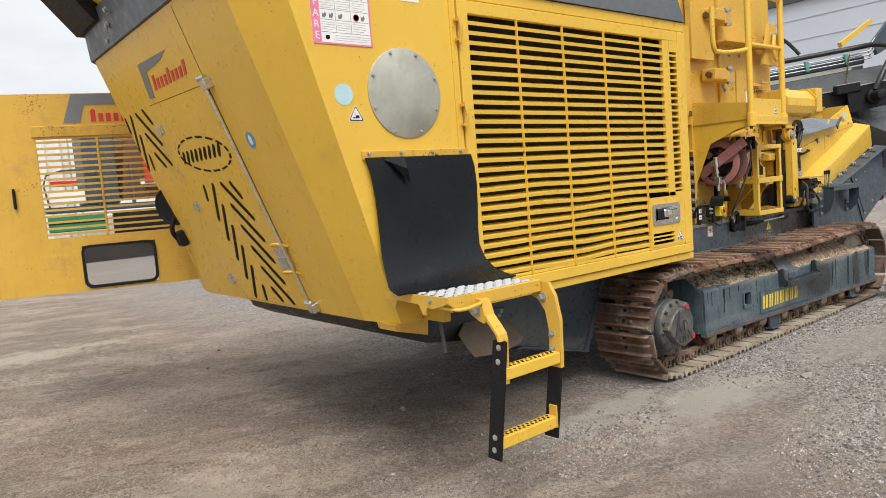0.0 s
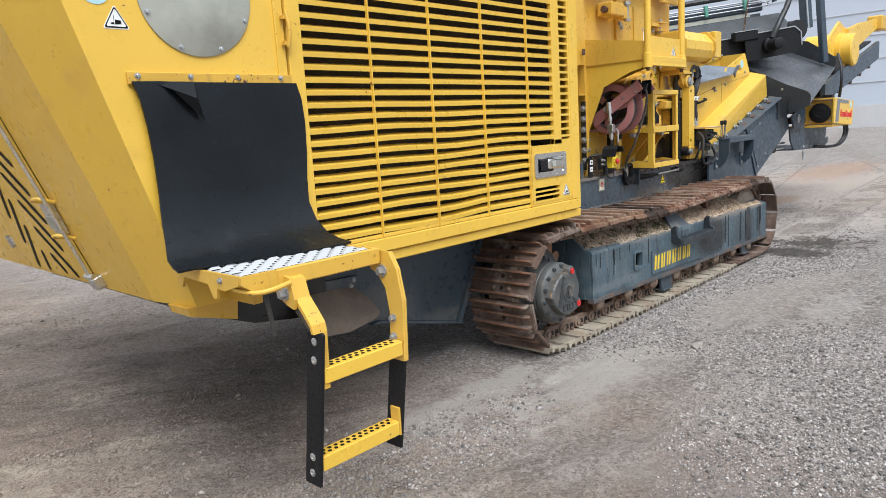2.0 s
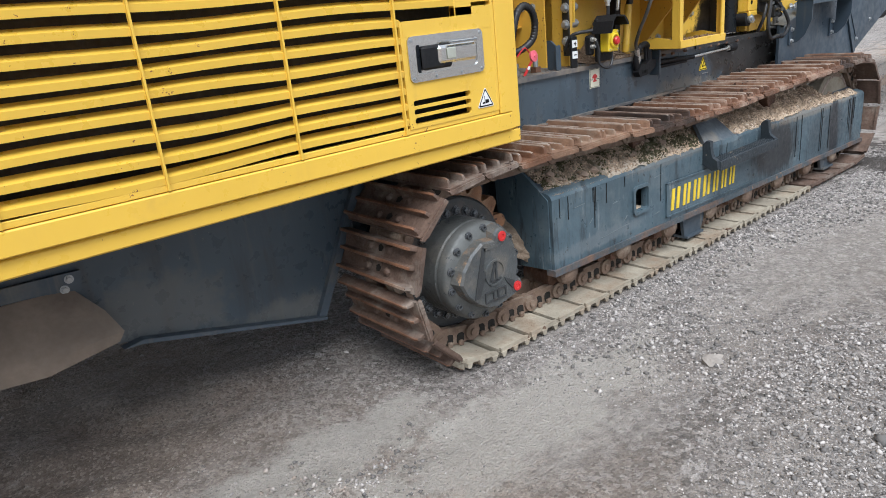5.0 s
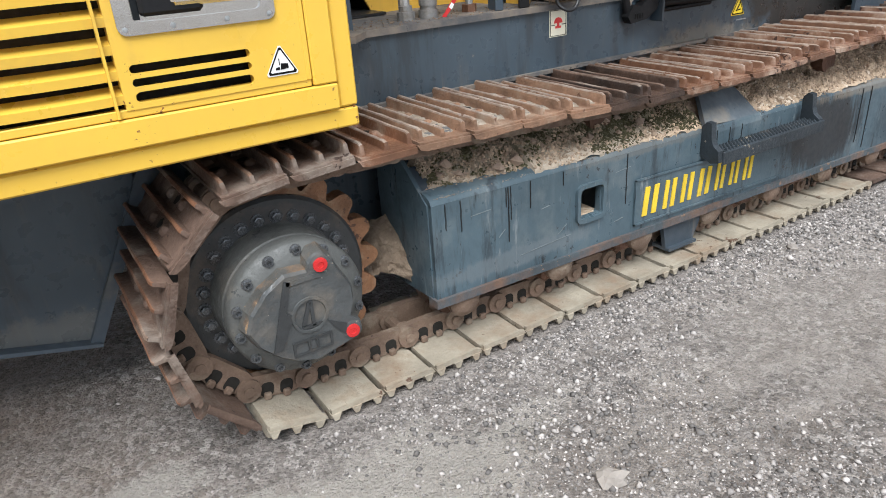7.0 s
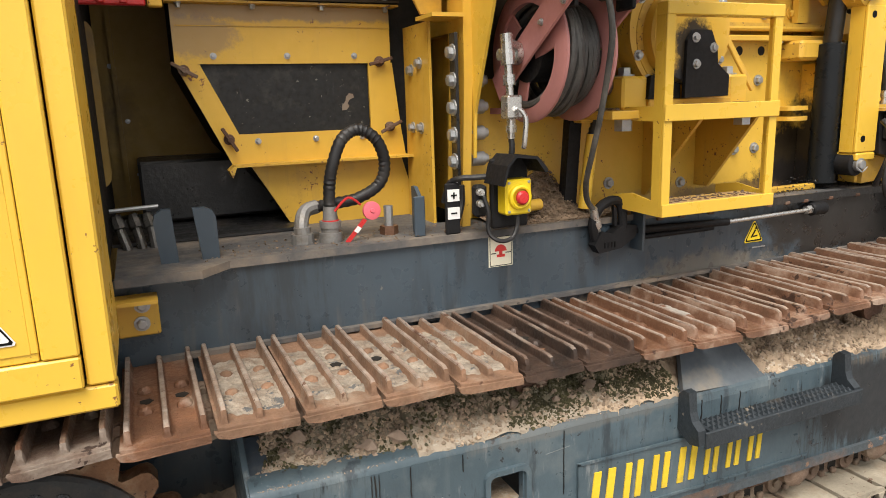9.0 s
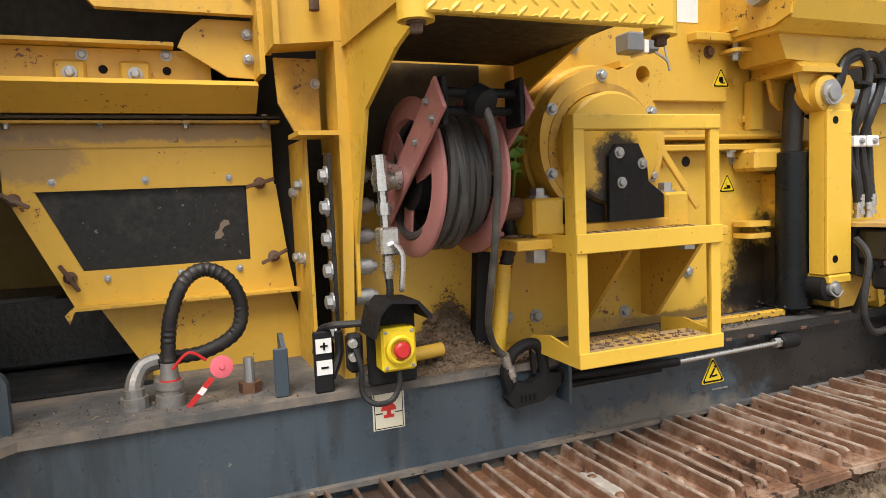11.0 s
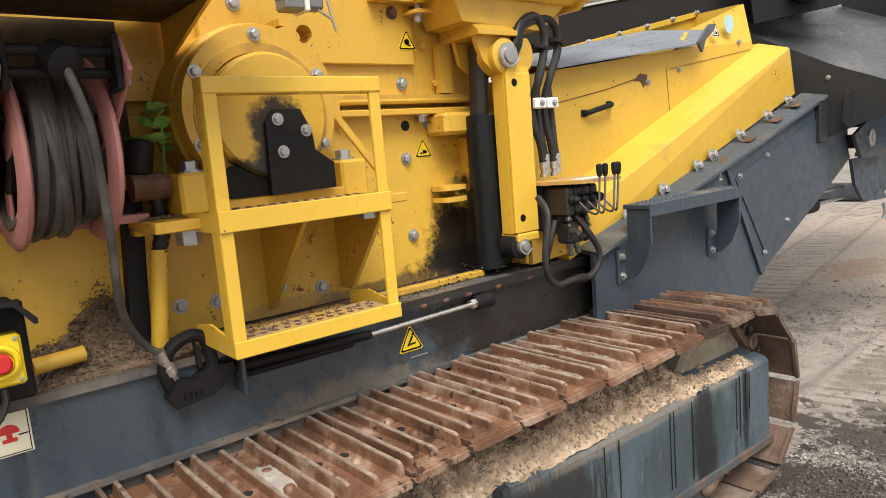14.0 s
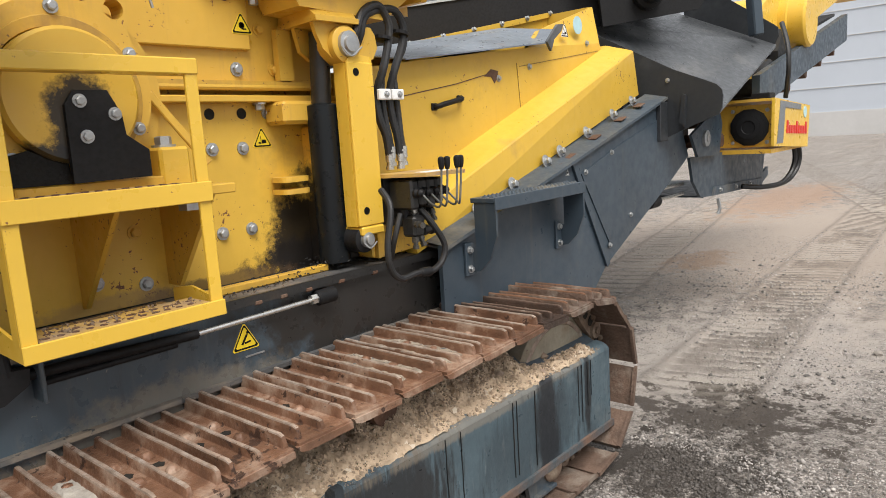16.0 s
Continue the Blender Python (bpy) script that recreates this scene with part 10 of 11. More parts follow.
def make_post():
    p = thing("support_strut", "black and yellow support strut", "strut", (6.34, 3.48, 1.08))
    part("black_channel", Geo().prism([(6.295, 1.09), (6.345, 1.09), (6.375, 1.52), (6.325, 1.52)], 3.49, 3.53), MATT, p)
    part("yellow_tube", Geo().cyl((6.355, 3.455, 1.10), (6.385, 3.45, 1.36), 0.022, n=16), YEL, p, smooth=True)
    part("ribbed_sleeve", Geo().tube([(6.385, 3.45, 1.35), (6.40, 3.44, 1.43), (6.385, 3.43, 1.52), (6.36, 3.43, 1.58)], 0.02, 10, 8, 0.08), HOSE, p, smooth=True)
    part("yellow_clip", Geo().box(6.33, 6.40, 3.44, 3.49, 1.40, 1.425, 0.004), YELW, p)
    part("black_cap", Geo().lathe((6.355, 3.43, 1.56), (0.2, 0, 1), [(0, 0.03), (0.01, 0.034), (0.08, 0.034), (0.085, 0.028)], 16), MATT, p, smooth=True)
    part("yellow_rod", Geo().cyl((6.06, 3.45, 1.125), (6.175, 3.46, 1.130), 0.020, n=14), YELW, p, smooth=True)


make_post()


def scatter_debris():
    rng = random.Random(21)
    g = Geo()
    def chip(x, y, z, s):
        a = [Vector((rng.uniform(-1, 1), rng.uniform(-1, 1), rng.uniform(-0.6, 0.8))) * s for _ in range(5)]
        g.add([Vector((x, y, z)) + q for q in a], [(0, 1, 2), (0, 2, 3), (0, 3, 1), (4, 2, 1), (4, 3, 2), (4, 1, 3)])
    for _ in range(8000):
        x = rng.uniform(6.0, 6.48)
        y = rng.uniform(3.41, 3.62)
        pile = max(0, 0.19 * math.exp(-((x - 6.27) / 0.09) ** 2) + 0.06 * math.exp(-((x - 6.1) / 0.12) ** 2)) * max(0, (y - 3.42) / 0.2)
        chip(x, y, 1.073 + rng.uniform(0.55, 1.05) * pile, rng.uniform(0.003, 0.009))
    for _ in range(900):
        chip(rng.uniform(5.05, 7.5), rng.uniform(3.40, 3.60), 1.074, rng.uniform(0.002, 0.006))
    for _ in range(300):
        chip(rng.uniform(6.33, 6.45), rng.uniform(3.36, 3.6), 1.445, rng.uniform(0.003, 0.009))
    for _ in range(260):
        y = rng.uniform(3.17, 3.41)
        chip(rng.uniform(6.48, 6.88), y, 1.143 if y < 3.26 else 1.114, rng.uniform(0.003, 0.008))
    d = new("debris", mesh_of("debris", g, DEBRIS))
    tagged(d, "brown crumbly debris piled on chassis flange", "debris", kind="stuff")
    g = Geo()
    for _ in range(700):
        x = rng.uniform(7.05, 7.95)
        chip(x, rng.uniform(3.42, 3.60), 1.076 + 0.05 * rng.random() * math.exp(-((x - 7.6) / 0.2) ** 2), rng.uniform(0.002, 0.008))
    tagged(new("oily_debris", mesh_of("oily_debris", g, OILY)), "oil-soaked black debris on chassis flange", "debris", kind="stuff")
    g = Geo()
    n = 24
    vs = []
    for i in range(n + 1):
        for j in range(7):
            x, y = 5.99 + 0.5 * i / n, 3.41 + 0.21 * j / 6
            pile = 0.185 * math.exp(-((x - 6.27) / 0.09) ** 2) + 0.055 * math.exp(-((x - 6.1) / 0.12) ** 2)
            vs.append((x, y, 1.0725 + pile * max(0, (y - 3.42) / 0.2) * (0.9 + 0.2 * noise.noise((x * 30, y * 30, 0)))))
    g.add(vs, [(i * 7 + j, (i + 1) * 7 + j, (i + 1) * 7 + j + 1, i * 7 + j + 1) for i in range(n) for j in range(6)])
    s = new("soil_heap", mesh_of("soil_heap", g, DEBRIS, True))
    tagged(s, "small heap of brown soil on chassis flange", "soil", kind="stuff")


scatter_debris()


def make_plant():
    p = thing("weed", "small green weed growing behind the bearing", "plant", (6.47, 3.55, 1.56))
    rng = random.Random(5)
    part("stem", Geo().tube([(6.44, 3.52, 1.445), (6.44, 3.48, 1.58), (6.44, 3.46, 1.70)], 0.004, 6, 4), LEAF, p)
    for k in range(16):
        c = Vector((6.43 + rng.uniform(-0.05, 0.05), 3.455 + rng.uniform(-0.03, 0.03), 1.615 + rng.uniform(0, 0.11)))
        M = Matrix.Translation(c) @ Euler((rng.uniform(0.3, 1.1), rng.uniform(-0.5, 0.5), rng.uniform(-0.8, 0.8) + (3.14 if k % 2 else 0))).to_matrix().to_4x4()
        s = rng.uniform(0.022, 0.034)
        pts = [(0, 0, 0), (0.5, 0.45, 0.1), (1, 0.55, 0.12), (1.5, 0.3, 0.05), (1.9, 0, -0.1), (1.5, -0.3, 0.05), (1, -0.55, 0.12), (0.5, -0.45, 0.1), (1, 0, 0.0)]
        part("leaf", Geo().add([M @ (Vector(q) * s) for q in pts], [(0, 1, 8), (1, 2, 8), (2, 3, 8), (3, 4, 8), (4, 5, 8), (5, 6, 8), (6, 7, 8), (7, 0, 8)]), LEAF, p, smooth=True)


make_plant()

# ---- discharge end: hood, boom, side conveyor ----
YELH = mat("hood_yellow_paint", (0.64, 0.40, 0.048), 0.42, 0, 0.08, 2.0, 0.05, 30, (0.36, 0.21, 0.07), 0.16, 2.6, (0.15, 0.06, 0.025), 0.38, 50, 0.2, coord="World")


SHEETM = mat("weathered_sheet_steel", (0.26, 0.29, 0.33), 0.38, 0.55, 0.2, 2.5, 0.05, 30, (0.30, 0.17, 0.09), 0.22, 4.0, (0.36, 0.38, 0.40), 0.3, 12, coord="World")


def make_hood():
    h = thing("conveyor_hood", "yellow sheet-steel hood over the main conveyor", "hood", (9, 3.4, 1.1))
    # sloping lower band
    rim = [[(7.95, 3.385, 1.075), (7.95, 3.400, 1.211), (7.95, 3.405, 1.219), (7.95, 3.553, 1.268), (7.95, 4.80, 1.268), (7.95, 4.90, 1.075)],
           [(10.10, 3.420, 1.716), (10.00, 3.405, 1.970), (9.99, 3.412, 1.978), (9.95, 3.560, 2.022), (9.95, 4.80, 2.022), (10.10, 4.90, 1.716)]]
    g = Geo().add(rim[0] + rim[1], [(i, (i + 1) % 6, 6 + (i + 1) % 6, 6 + i) for i in range(6)] + [(5, 4, 3, 2, 1, 0), (6, 7, 8, 9, 10, 11)])
    part("lower_band", g, YELH, h, "folded yellow side band, chipped at its end")
    part("band_foot", Geo().prism([(7.75, 1.09), (7.95, 1.10), (7.95, 1.265), (7.75, 1.20)], 3.40, 3.54), YELD, h)
    g = Geo()
    g.prism([(7.75, 1.20), (9.90, 1.935), (9.86, 2.03), (9.10, 1.965), (8.06, 1.845), (7.75, 1.80)], 3.556, 4.75)
    part("upper_cover", g, YELH, h, "yellow hinged side cover")
    part("cover_seam", Geo().prism([(8.984, 1.64), (8.987, 1.64), (8.966, 1.88), (8.963, 1.88)], 3.5535, 3.555), SHADEYEL, h)
    part("cover_fold", Geo().prism([(7.95, 1.685), (8.47, 1.766), (8.76, 1.826), (8.76, 1.830), (8.47, 1.770), (7.95, 1.689)], 3.5535, 3.555), RUSTD, h)
    part("rust_tear", Geo().prism([(8.68, 1.806), (8.74, 1.806), (8.765, 1.775), (8.79, 1.80), (8.80, 1.835), (8.74, 1.842)], 3.553, 3.555), RUSTD, h)
    part("riser_seam", Geo().prism([(8.99, 1.862), (9.84, 1.982), (9.84, 1.986), (8.99, 1.866)], 3.5535, 3.555), SHADEYEL, h)
    part("cover_gap", Geo().prism([(7.95, 1.264), (9.92, 1.939), (9.92, 1.943), (7.95, 1.269)], 3.550, 3.556), INK, h)
    part("end_riser", Geo().add([(8.98, 3.556, 1.886), (9.86, 3.556, 2.03), (9.94, 3.64, 2.262), (9.25, 3.60, 2.065), (8.98, 3.575, 1.886), (9.86, 3.575, 2.03), (9.94, 3.66, 2.262), (9.25, 3.62, 2.065)], [(0, 1, 2, 3), (7, 6, 5, 4), (0, 4, 5, 1), (1, 5, 6, 2), (2, 6, 7, 3), (3, 7, 4, 0)]), YELH, h)
    part("end_cap", Geo().prism([(3.60, 1.95), (3.97, 1.95), (3.97, 2.26), (3.66, 2.262), (3.60, 2.05)], 9.92, 9.935, "x"), YELH, h)
    part("far_panel", Geo().prism([(8.2, 1.70), (9.93, 1.97), (9.93, 2.25), (8.2, 1.90)], 3.95, 3.965), YELH, h)
    part("far_rim", Geo().prism([(8.2, 1.90), (9.95, 2.25), (9.95, 2.28), (8.2, 1.935)], 3.93, 3.97), YELH, h)
    bolts(h, [(8.3 + i * 0.27, 3.93, 1.945 + i * 0.0535) for i in range(7)], (0, -1, 0.5), 0.014, 0.02)
    # light steel cover sheet, bent at its end
    part("cover_sheet", Geo().add([(8.06, 3.48, 1.855), (9.16, 3.48, 1.985), (9.26, 3.50, 2.06), (9.33, 3.90, 2.13), (8.06, 3.92, 1.93), (8.06, 3.48, 1.849), (9.16, 3.48, 1.979), (9.26, 3.50, 2.054), (9.33, 3.90, 2.124), (8.06, 3.92, 1.924)],
         [(0, 1, 2, 3, 4), (9, 8, 7, 6, 5), (0, 5, 6, 1), (1, 6, 7, 2), (2, 7, 8, 3), (3, 8, 9, 4), (4, 9, 5, 0)]), SHEETM, h, "loose bent galvanised cover sheet")
    part("sheet_lip", Geo().prism([(9.13, 1.985), (9.17, 1.94), (9.20, 2.0), (9.28, 2.05), (9.30, 2.085), (9.24, 2.08)], 3.47, 3.485), CHUTE, h)
    # Dark sheet stands for the shade inside the open hood top.
    part("inner_belt", Geo().prism([(7.9, 1.80), (9.85, 2.10), (9.85, 2.11), (7.9, 1.81)], 3.60, 3.92), DARKIN, h)
    hd = part("handle", Geo().tube([(8.30, 3.556, 1.664), (8.305, 3.532, 1.666), (8.34, 3.518, 1.676), (8.44, 3.518, 1.694), (8.475, 3.532, 1.70), (8.48, 3.556, 1.70)], 0.012, 8, 5), MATT, h, "black pull handle", True)
    for x, z in ((8.30, 1.665), (8.48, 1.70)):
        part("handle_foot", Geo().box(x - 0.018, x + 0.018, 3.546, 3.556, z - 0.016, z + 0.016, 0.003), MATT, hd)
    part("latch_clip", Geo().box(8.62, 8.70, 3.54, 3.556, 1.475, 1.492, 0.004, Matrix.Translation((8.66, 0, 1.48)) @ Matrix.Rotation(radians(-18), 4, "Y") @ Matrix.Translation((-8.66, 0, -1.48))), YELW, h)
    bolts(h, [(9.08, 3.555, 1.865), (9.7, 3.555, 2.02), (8.80, 3.555, 1.80)], (0, -1, 0), 0.014, 0.016)
    warning(h, 9.45, 2.04, 0.085, 3.553, WHITE, "white warning triangle sticker", 1)
    part("round_sticker", Geo().prism(ngon(9.60, 2.115, 0.05, 20), 3.556, 3.553), PALEB, h, "round pale blue sticker")
    part("rear_post", Geo().box(7.74, 7.80, 3.42, 3.56, 1.09, 1.72, 0.006), YELW, h)


make_hood()


WINGM = mat("dull_black_wing", (0.022, 0.025, 0.029), 0.6, 0, 0.2, 3.0, 0.06, 40, (0.07, 0.07, 0.07), 0.2, 3.0, coord="World")


def make_boom():
    b = thing("main_conveyor", "anthracite main discharge conveyor on a sloping boom", "conveyor", (11, 4, 0.7))
    prof = [(8.0, 0.64), (9.25, 0.66), (9.38, 0.765), (10.23, 1.13), (10.6, 1.30), (10.35, 1.735), (9.03, 1.375), (8.0, 1.10)]
    part("side_plate", Geo().prism(prof, 3.30, 3.32), DGREY, b)
    part("side_plate", Geo().prism(prof, 4.9, 4.92), DGREY, b)
    part("top_ledge", Geo().add([(8.0, 3.27, 1.10), (9.03, 3.27, 1.375), (10.3, 3.27, 1.72), (10.3, 3.42, 1.75), (9.03, 3.42, 1.395), (8.0, 3.42, 1.12), (8.0, 3.27, 1.085), (9.03, 3.27, 1.36), (10.3, 3.27, 1.705), (10.3, 3.42, 1.735), (9.03, 3.42, 1.38), (8.0, 3.42, 1.105)],
         [(0, 1, 4, 5), (1, 2, 3, 4), (6, 11, 10, 7), (7, 10, 9, 8), (0, 6, 7, 1), (1, 7, 8, 2), (2, 8, 9, 3)]), DGREYD, b)
    for x, z in ((8.34, 1.205), (8.62, 1.292), (8.92, 1.378), (9.06, 1.420), (9.34, 1.506), (9.65, 1.596), (9.90, 1.672)):
        bt = part("band_bolt", Geo().hexbolt((x, 3.372, z), (0, -0.92, 0.25), 0.018, 0.026), ZINC, b)
        part("washer_plate", Geo().lathe((x, 3.374, z), (0, -0.92, 0.25), [(0, 0.034), (0.004, 0.034), (0.005, 0.031)], 18), ZINC, bt, smooth=True)
        part("foot_clip", Geo().box(x - 0.028, x + 0.045, 3.31, 3.36, z - 0.034, z - 0.026, 0.003, Matrix.Translation((x, 0, z)) @ Matrix.Rotation(radians(-16), 4, "Y") @ Matrix.Translation((-x, 0, -z))), RUSTD, bt)
    part("bolted_strip", Geo().prism([(9.02, 1.37), (9.06, 1.38), (9.41, 0.78), (9.375, 0.765)], 3.285, 3.30), DGREY, b)
    pn = part("bolted_panel", Geo().prism([(9.13, 1.30), (9.55, 1.42), (10.2, 1.58), (10.24, 1.50), (9.72, 1.0), (9.44, 0.87)], 3.294, 3.30), DGREY, b)
    bolts(pn, [(9.17, 3.294, 1.305), (9.466, 3.294, 1.39), (9.421, 3.294, 0.879), (9.69, 3.294, 1.017)], (0, -1, 0), 0.013, 0.016)
    # step bracket on the boom
    st = part("boom_step", Geo().box(8.18, 8.92, 3.16, 3.285, 1.255, 1.275, 0.003), DGREY, b, "serrated step on the boom")
    part("step_edge", Geo().box(8.18, 8.92, 3.155, 3.163, 1.225, 1.278, 0.002), DGREY, st)
    for x in (8.185, 8.90):
        part("step_cheek", Geo().prism([(3.16, 1.26), (3.16, 1.12), (3.20, 1.02), (3.25, 0.97), (3.30, 0.96), (3.30, 1.06), (3.27, 1.07), (3.27, 1.26)], x, x + 0.012, "x"), DGREY, st)
        part("step_foot", Geo().box(x - 0.05, x, 3.285, 3.30, 0.95, 1.09, 0.003), DGREY, st)
        bolts(st, [(x - 0.025, 3.285, z) for z in (0.98, 1.06)], (0, -1, 0), 0.014, 0.018)
    tooth = mesh_of("step_tooth", Geo().add([(-0.01, -0.012, 0), (0.01, -0.012, 0), (0.01, 0.012, 0), (-0.01, 0.012, 0), (0, 0, 0.012)], [(0, 1, 4), (1, 2, 4), (2, 3, 4), (3, 0, 4)]), DGREYD)
    for i in range(24):
        for y in (3.19, 3.23):
            shared("step_tooth", tooth, st, Matrix.Translation((8.21 + i * 0.029, y, 1.275)))
    warning(b, 9.0, 1.30, 0.04, 3.30, WHITE, "small white warning sticker", 2)
    # upper boom: beams, belt, rollers
    for y in (3.22, 4.72):
        part("boom_beam", Geo().prism([(11.9, 1.60), (15.15, 2.33), (15.15, 2.62), (11.9, 1.86)], y, y + 0.06), DGREY, b)
    part("belt", Geo().prism([(8.2, 1.09), (15.2, 2.62), (15.2, 2.65), (8.2, 1.12)], 3.36, 4.7), TYRE, b)
    for i in range(7):
        x = 11.2 + i * 0.6
        part("return_roller", Geo().cyl((x, 3.28, 1.38 + i * 0.137), (x, 4.72, 1.38 + i * 0.137), 0.05, n=12), RUSTD, b, smooth=True)
    # folding joint and lower catch
    part("pivot_plate", Geo().prism([(10.50, 1.44), (10.62, 1.29), (11.03, 1.287), (11.09, 1.50), (11.05, 1.57), (10.97, 1.60), (10.90, 1.585)], 3.24, 3.26), DGREY, b)
    part("pivot_pin", Geo().lathe((10.741, 3.24, 1.411), (0, -1, 0), [(0, 0.055), (0.02, 0.055), (0.022, 0.03), (0.03, 0.028)], 18), ZINC, b, smooth=True)
    part("lower_catch", Geo().prism([(10.60, 1.29), (12.33, 1.29), (12.25, 1.06), (12.40, 1.10), (12.42, 1.03), (12.2, 0.955), (11.01, 0.985), (10.80, 1.00), (10.66, 1.12)], 3.29, 3.31), DGREY, b)
    part("lower_catch", Geo().prism([(10.60, 1.29), (12.33, 1.29), (12.25, 0.955), (11.01, 0.985), (10.80, 1.00), (10.66, 1.12)], 4.5, 4.52), DGREY, b)
    part("catch_lip", Geo().prism([(11.01, 0.99), (12.2, 0.96), (12.2, 1.02), (11.05, 1.05)], 3.275, 3.29), DGREYD, b)
    part("catch_floor", Geo().box(10.9, 12.2, 3.31, 4.5, 0.985, 1.0), DGREY, b)
    bolts(b, [(11.15, 3.275, 1.02), (11.5, 3.275, 1.01), (11.85, 3.275, 1.0)], (0, -1, 0), 0.016, 0.018)
    for z in (1.03, 1.10):
        part("cross_rod", Geo().cyl((10.2, 3.4, z), (10.75, 3.4, z), 0.012, n=8), STEEL, b)
    part("ram_end", Geo().lathe((10.15, 3.4, 1.03), (1, 0, 0), [(0, 0.03), (0.02, 0.045), (0.14, 0.045), (0.16, 0.03)], 14), MATT, b, smooth=True)
    # transfer chute that opens to the side: near wing, far wing and floor
    def wing(x, pts, name, mt, label=""):
        return part(name, Geo().prism(pts, x, x + 0.014, "x"), mt, b, label)
    wing(10.19, [(3.95, 2.235), (3.418, 1.95), (3.231, 1.85), (3.03, 1.765), (2.975, 1.74), (2.945, 1.71), (2.936, 1.67), (2.942, 1.60), (2.958, 1.565), (3.132, 1.50), (3.287, 1.436), (3.34, 1.44), (3.36, 1.60)], "chute_wing", WINGM)
    wing(11.95, [(3.85, 2.56), (3.48, 2.49), (3.14, 2.245), (3.105, 2.215), (3.097, 2.15), (3.13, 2.09), (3.40, 2.10), (3.85, 2.30)], "chute_wing", WINGM)
    part("chute_floor", Geo().add([(10.205, 4.10, 2.305), (10.205, 2.965, 1.575), (11.95, 3.115, 2.085), (11.95, 4.40, 2.676), (10.205, 4.10, 2.29), (10.205, 2.965, 1.56), (11.95, 3.115, 2.07), (11.95, 4.40, 2.661)],
         [(0, 1, 2, 3), (7, 6, 5, 4), (0, 4, 5, 1), (1, 5, 6, 2), (2, 6, 7, 3), (3, 7, 4, 0)]), CHUTE, b, "scuffed bare grey chute plate")
    part("floor_seam", Geo().add([(10.21, 3.47, 1.904), (10.21, 3.50, 1.923), (11.94, 3.83, 2.418), (11.94, 3.80, 2.404)], [(0, 1, 2, 3)]), WINGM, b)
    part("under_plate", Geo().prism([(9.93, 1.0), (10.66, 1.0), (10.66, 1.42), (10.45, 1.32), (10.2, 1.16)], 3.70, 3.72), WINGM, b)
    part("wing_gusset", Geo().prism([(3.15, 1.69), (3.17, 1.70), (3.19, 1.53), (3.16, 1.50)], 10.165, 10.19, "x"), WINGM, b)
    bolts(b, [(10.19, 3.30, 1.50), (10.19, 3.295, 1.56), (10.19, 3.31, 1.64), (10.19, 3.27, 1.79)], (-1, 0, 0), 0.012, 0.015)
    part("chute_back", Geo().prism([(10.15, 1.42), (10.62, 1.31), (11.25, 1.32), (11.25, 1.95), (10.15, 1.72)], 3.55, 3.57), WINGM, b)
    part("wing_foot", Geo().box(10.08, 10.19, 3.27, 3.30, 1.42, 1.66, 0.004), WINGM, b)
    # drive drum and gearbox
    part("drum", Geo().lathe((13.3, 3.35, 2.40), (0, -1, 0), [(-0.5, 0.27), (0.02, 0.27), (0.03, 0.255), (0.16, 0.25), (0.18, 0.23)], 32), YEL, b, "yellow belt drive drum", True)
    part("drive_frame", Geo().prism([(12.2, 1.85), (12.7, 1.9), (13.5, 2.1), (13.7, 2.75), (13.3, 2.85), (12.6, 2.5)], 3.40, 3.44), YEL, b)
    part("drive_arm", Geo().prism([(13.6, 2.4), (14.2, 2.5), (15.6, 2.9), (15.6, 3.05), (14.4, 2.9), (13.6, 2.75)], 3.34, 3.40), YEL, b)
    part("head_block", Geo().box(15.5, 15.9, 3.25, 3.5, 2.85, 3.1, 0.02), YELW, b)
    part("belt_guard", Geo().prism([(12.75, 1.75), (12.95, 1.78), (13.0, 2.2), (12.85, 2.3), (12.7, 2.1)], 3.3, 3.8), TYRE, b)
    # tail box with hoses
    bx = part("label_panel", Geo().prism([(11.24, 1.66), (12.24, 1.60), (12.19, 1.27), (11.24, 1.32)], 2.93, 2.95), YEL, b, "yellow motor housing panel")
    part("end_panel", Geo().box(11.30, 11.32, 2.95, 3.36, 1.315, 1.62, 0.003), YELD, bx)
    part("box_top", Geo().prism([(11.24, 1.64), (12.24, 1.58), (12.24, 1.60), (11.24, 1.66)], 2.95, 3.5), YELW, bx)
    part("top_bracket", Geo().box(11.26, 11.40, 2.97, 3.10, 1.655, 1.70, 0.006), MATT, bx)
    part("box_floor", Geo().box(11.24, 12.2, 2.95, 3.5, 1.27, 1.30), YELD, bx)
    part("motor_end", Geo().lathe((11.30, 3.115, 1.46), (-1, 0, 0), [(0, 0.135), (0.02, 0.135), (0.024, 0.115), (0.030, 0.115), (0.034, 0.085), (0.040, 0.085), (0.042, 0.05), (0.036, 0.045)], 12), MATT, bx)
    bolts(bx, [(11.30, 3.115 + dy, 1.46 + dz) for dy in (-0.12, 0.12) for dz in (-0.11, 0.12)], (-1, 0, 0), 0.012, 0.014)
    part("emblem", Geo().prism([(11.30, 1.335), (11.38, 1.64), (11.95, 1.61), (11.95, 1.57), (11.50, 1.59), (11.45, 1.335)], 2.925, 2.93), GREYST, bx, "grey angular emblem shape")
    letters = Geo()
    for k in range(9):
        x, z = 11.55 + k * 0.068, 1.40 - k * 0.0028
        t = 0.095 if k in (0, 4, 8) else 0.062
        letters.prism([(x, z), (x + 0.042, z - 0.002), (x + 0.044, z + t - 0.002), (x + 0.002, z + t)], 2.924, 2.93)
    part("emblem_bars", letters, REDINK, bx, "red lettering as plain bars")
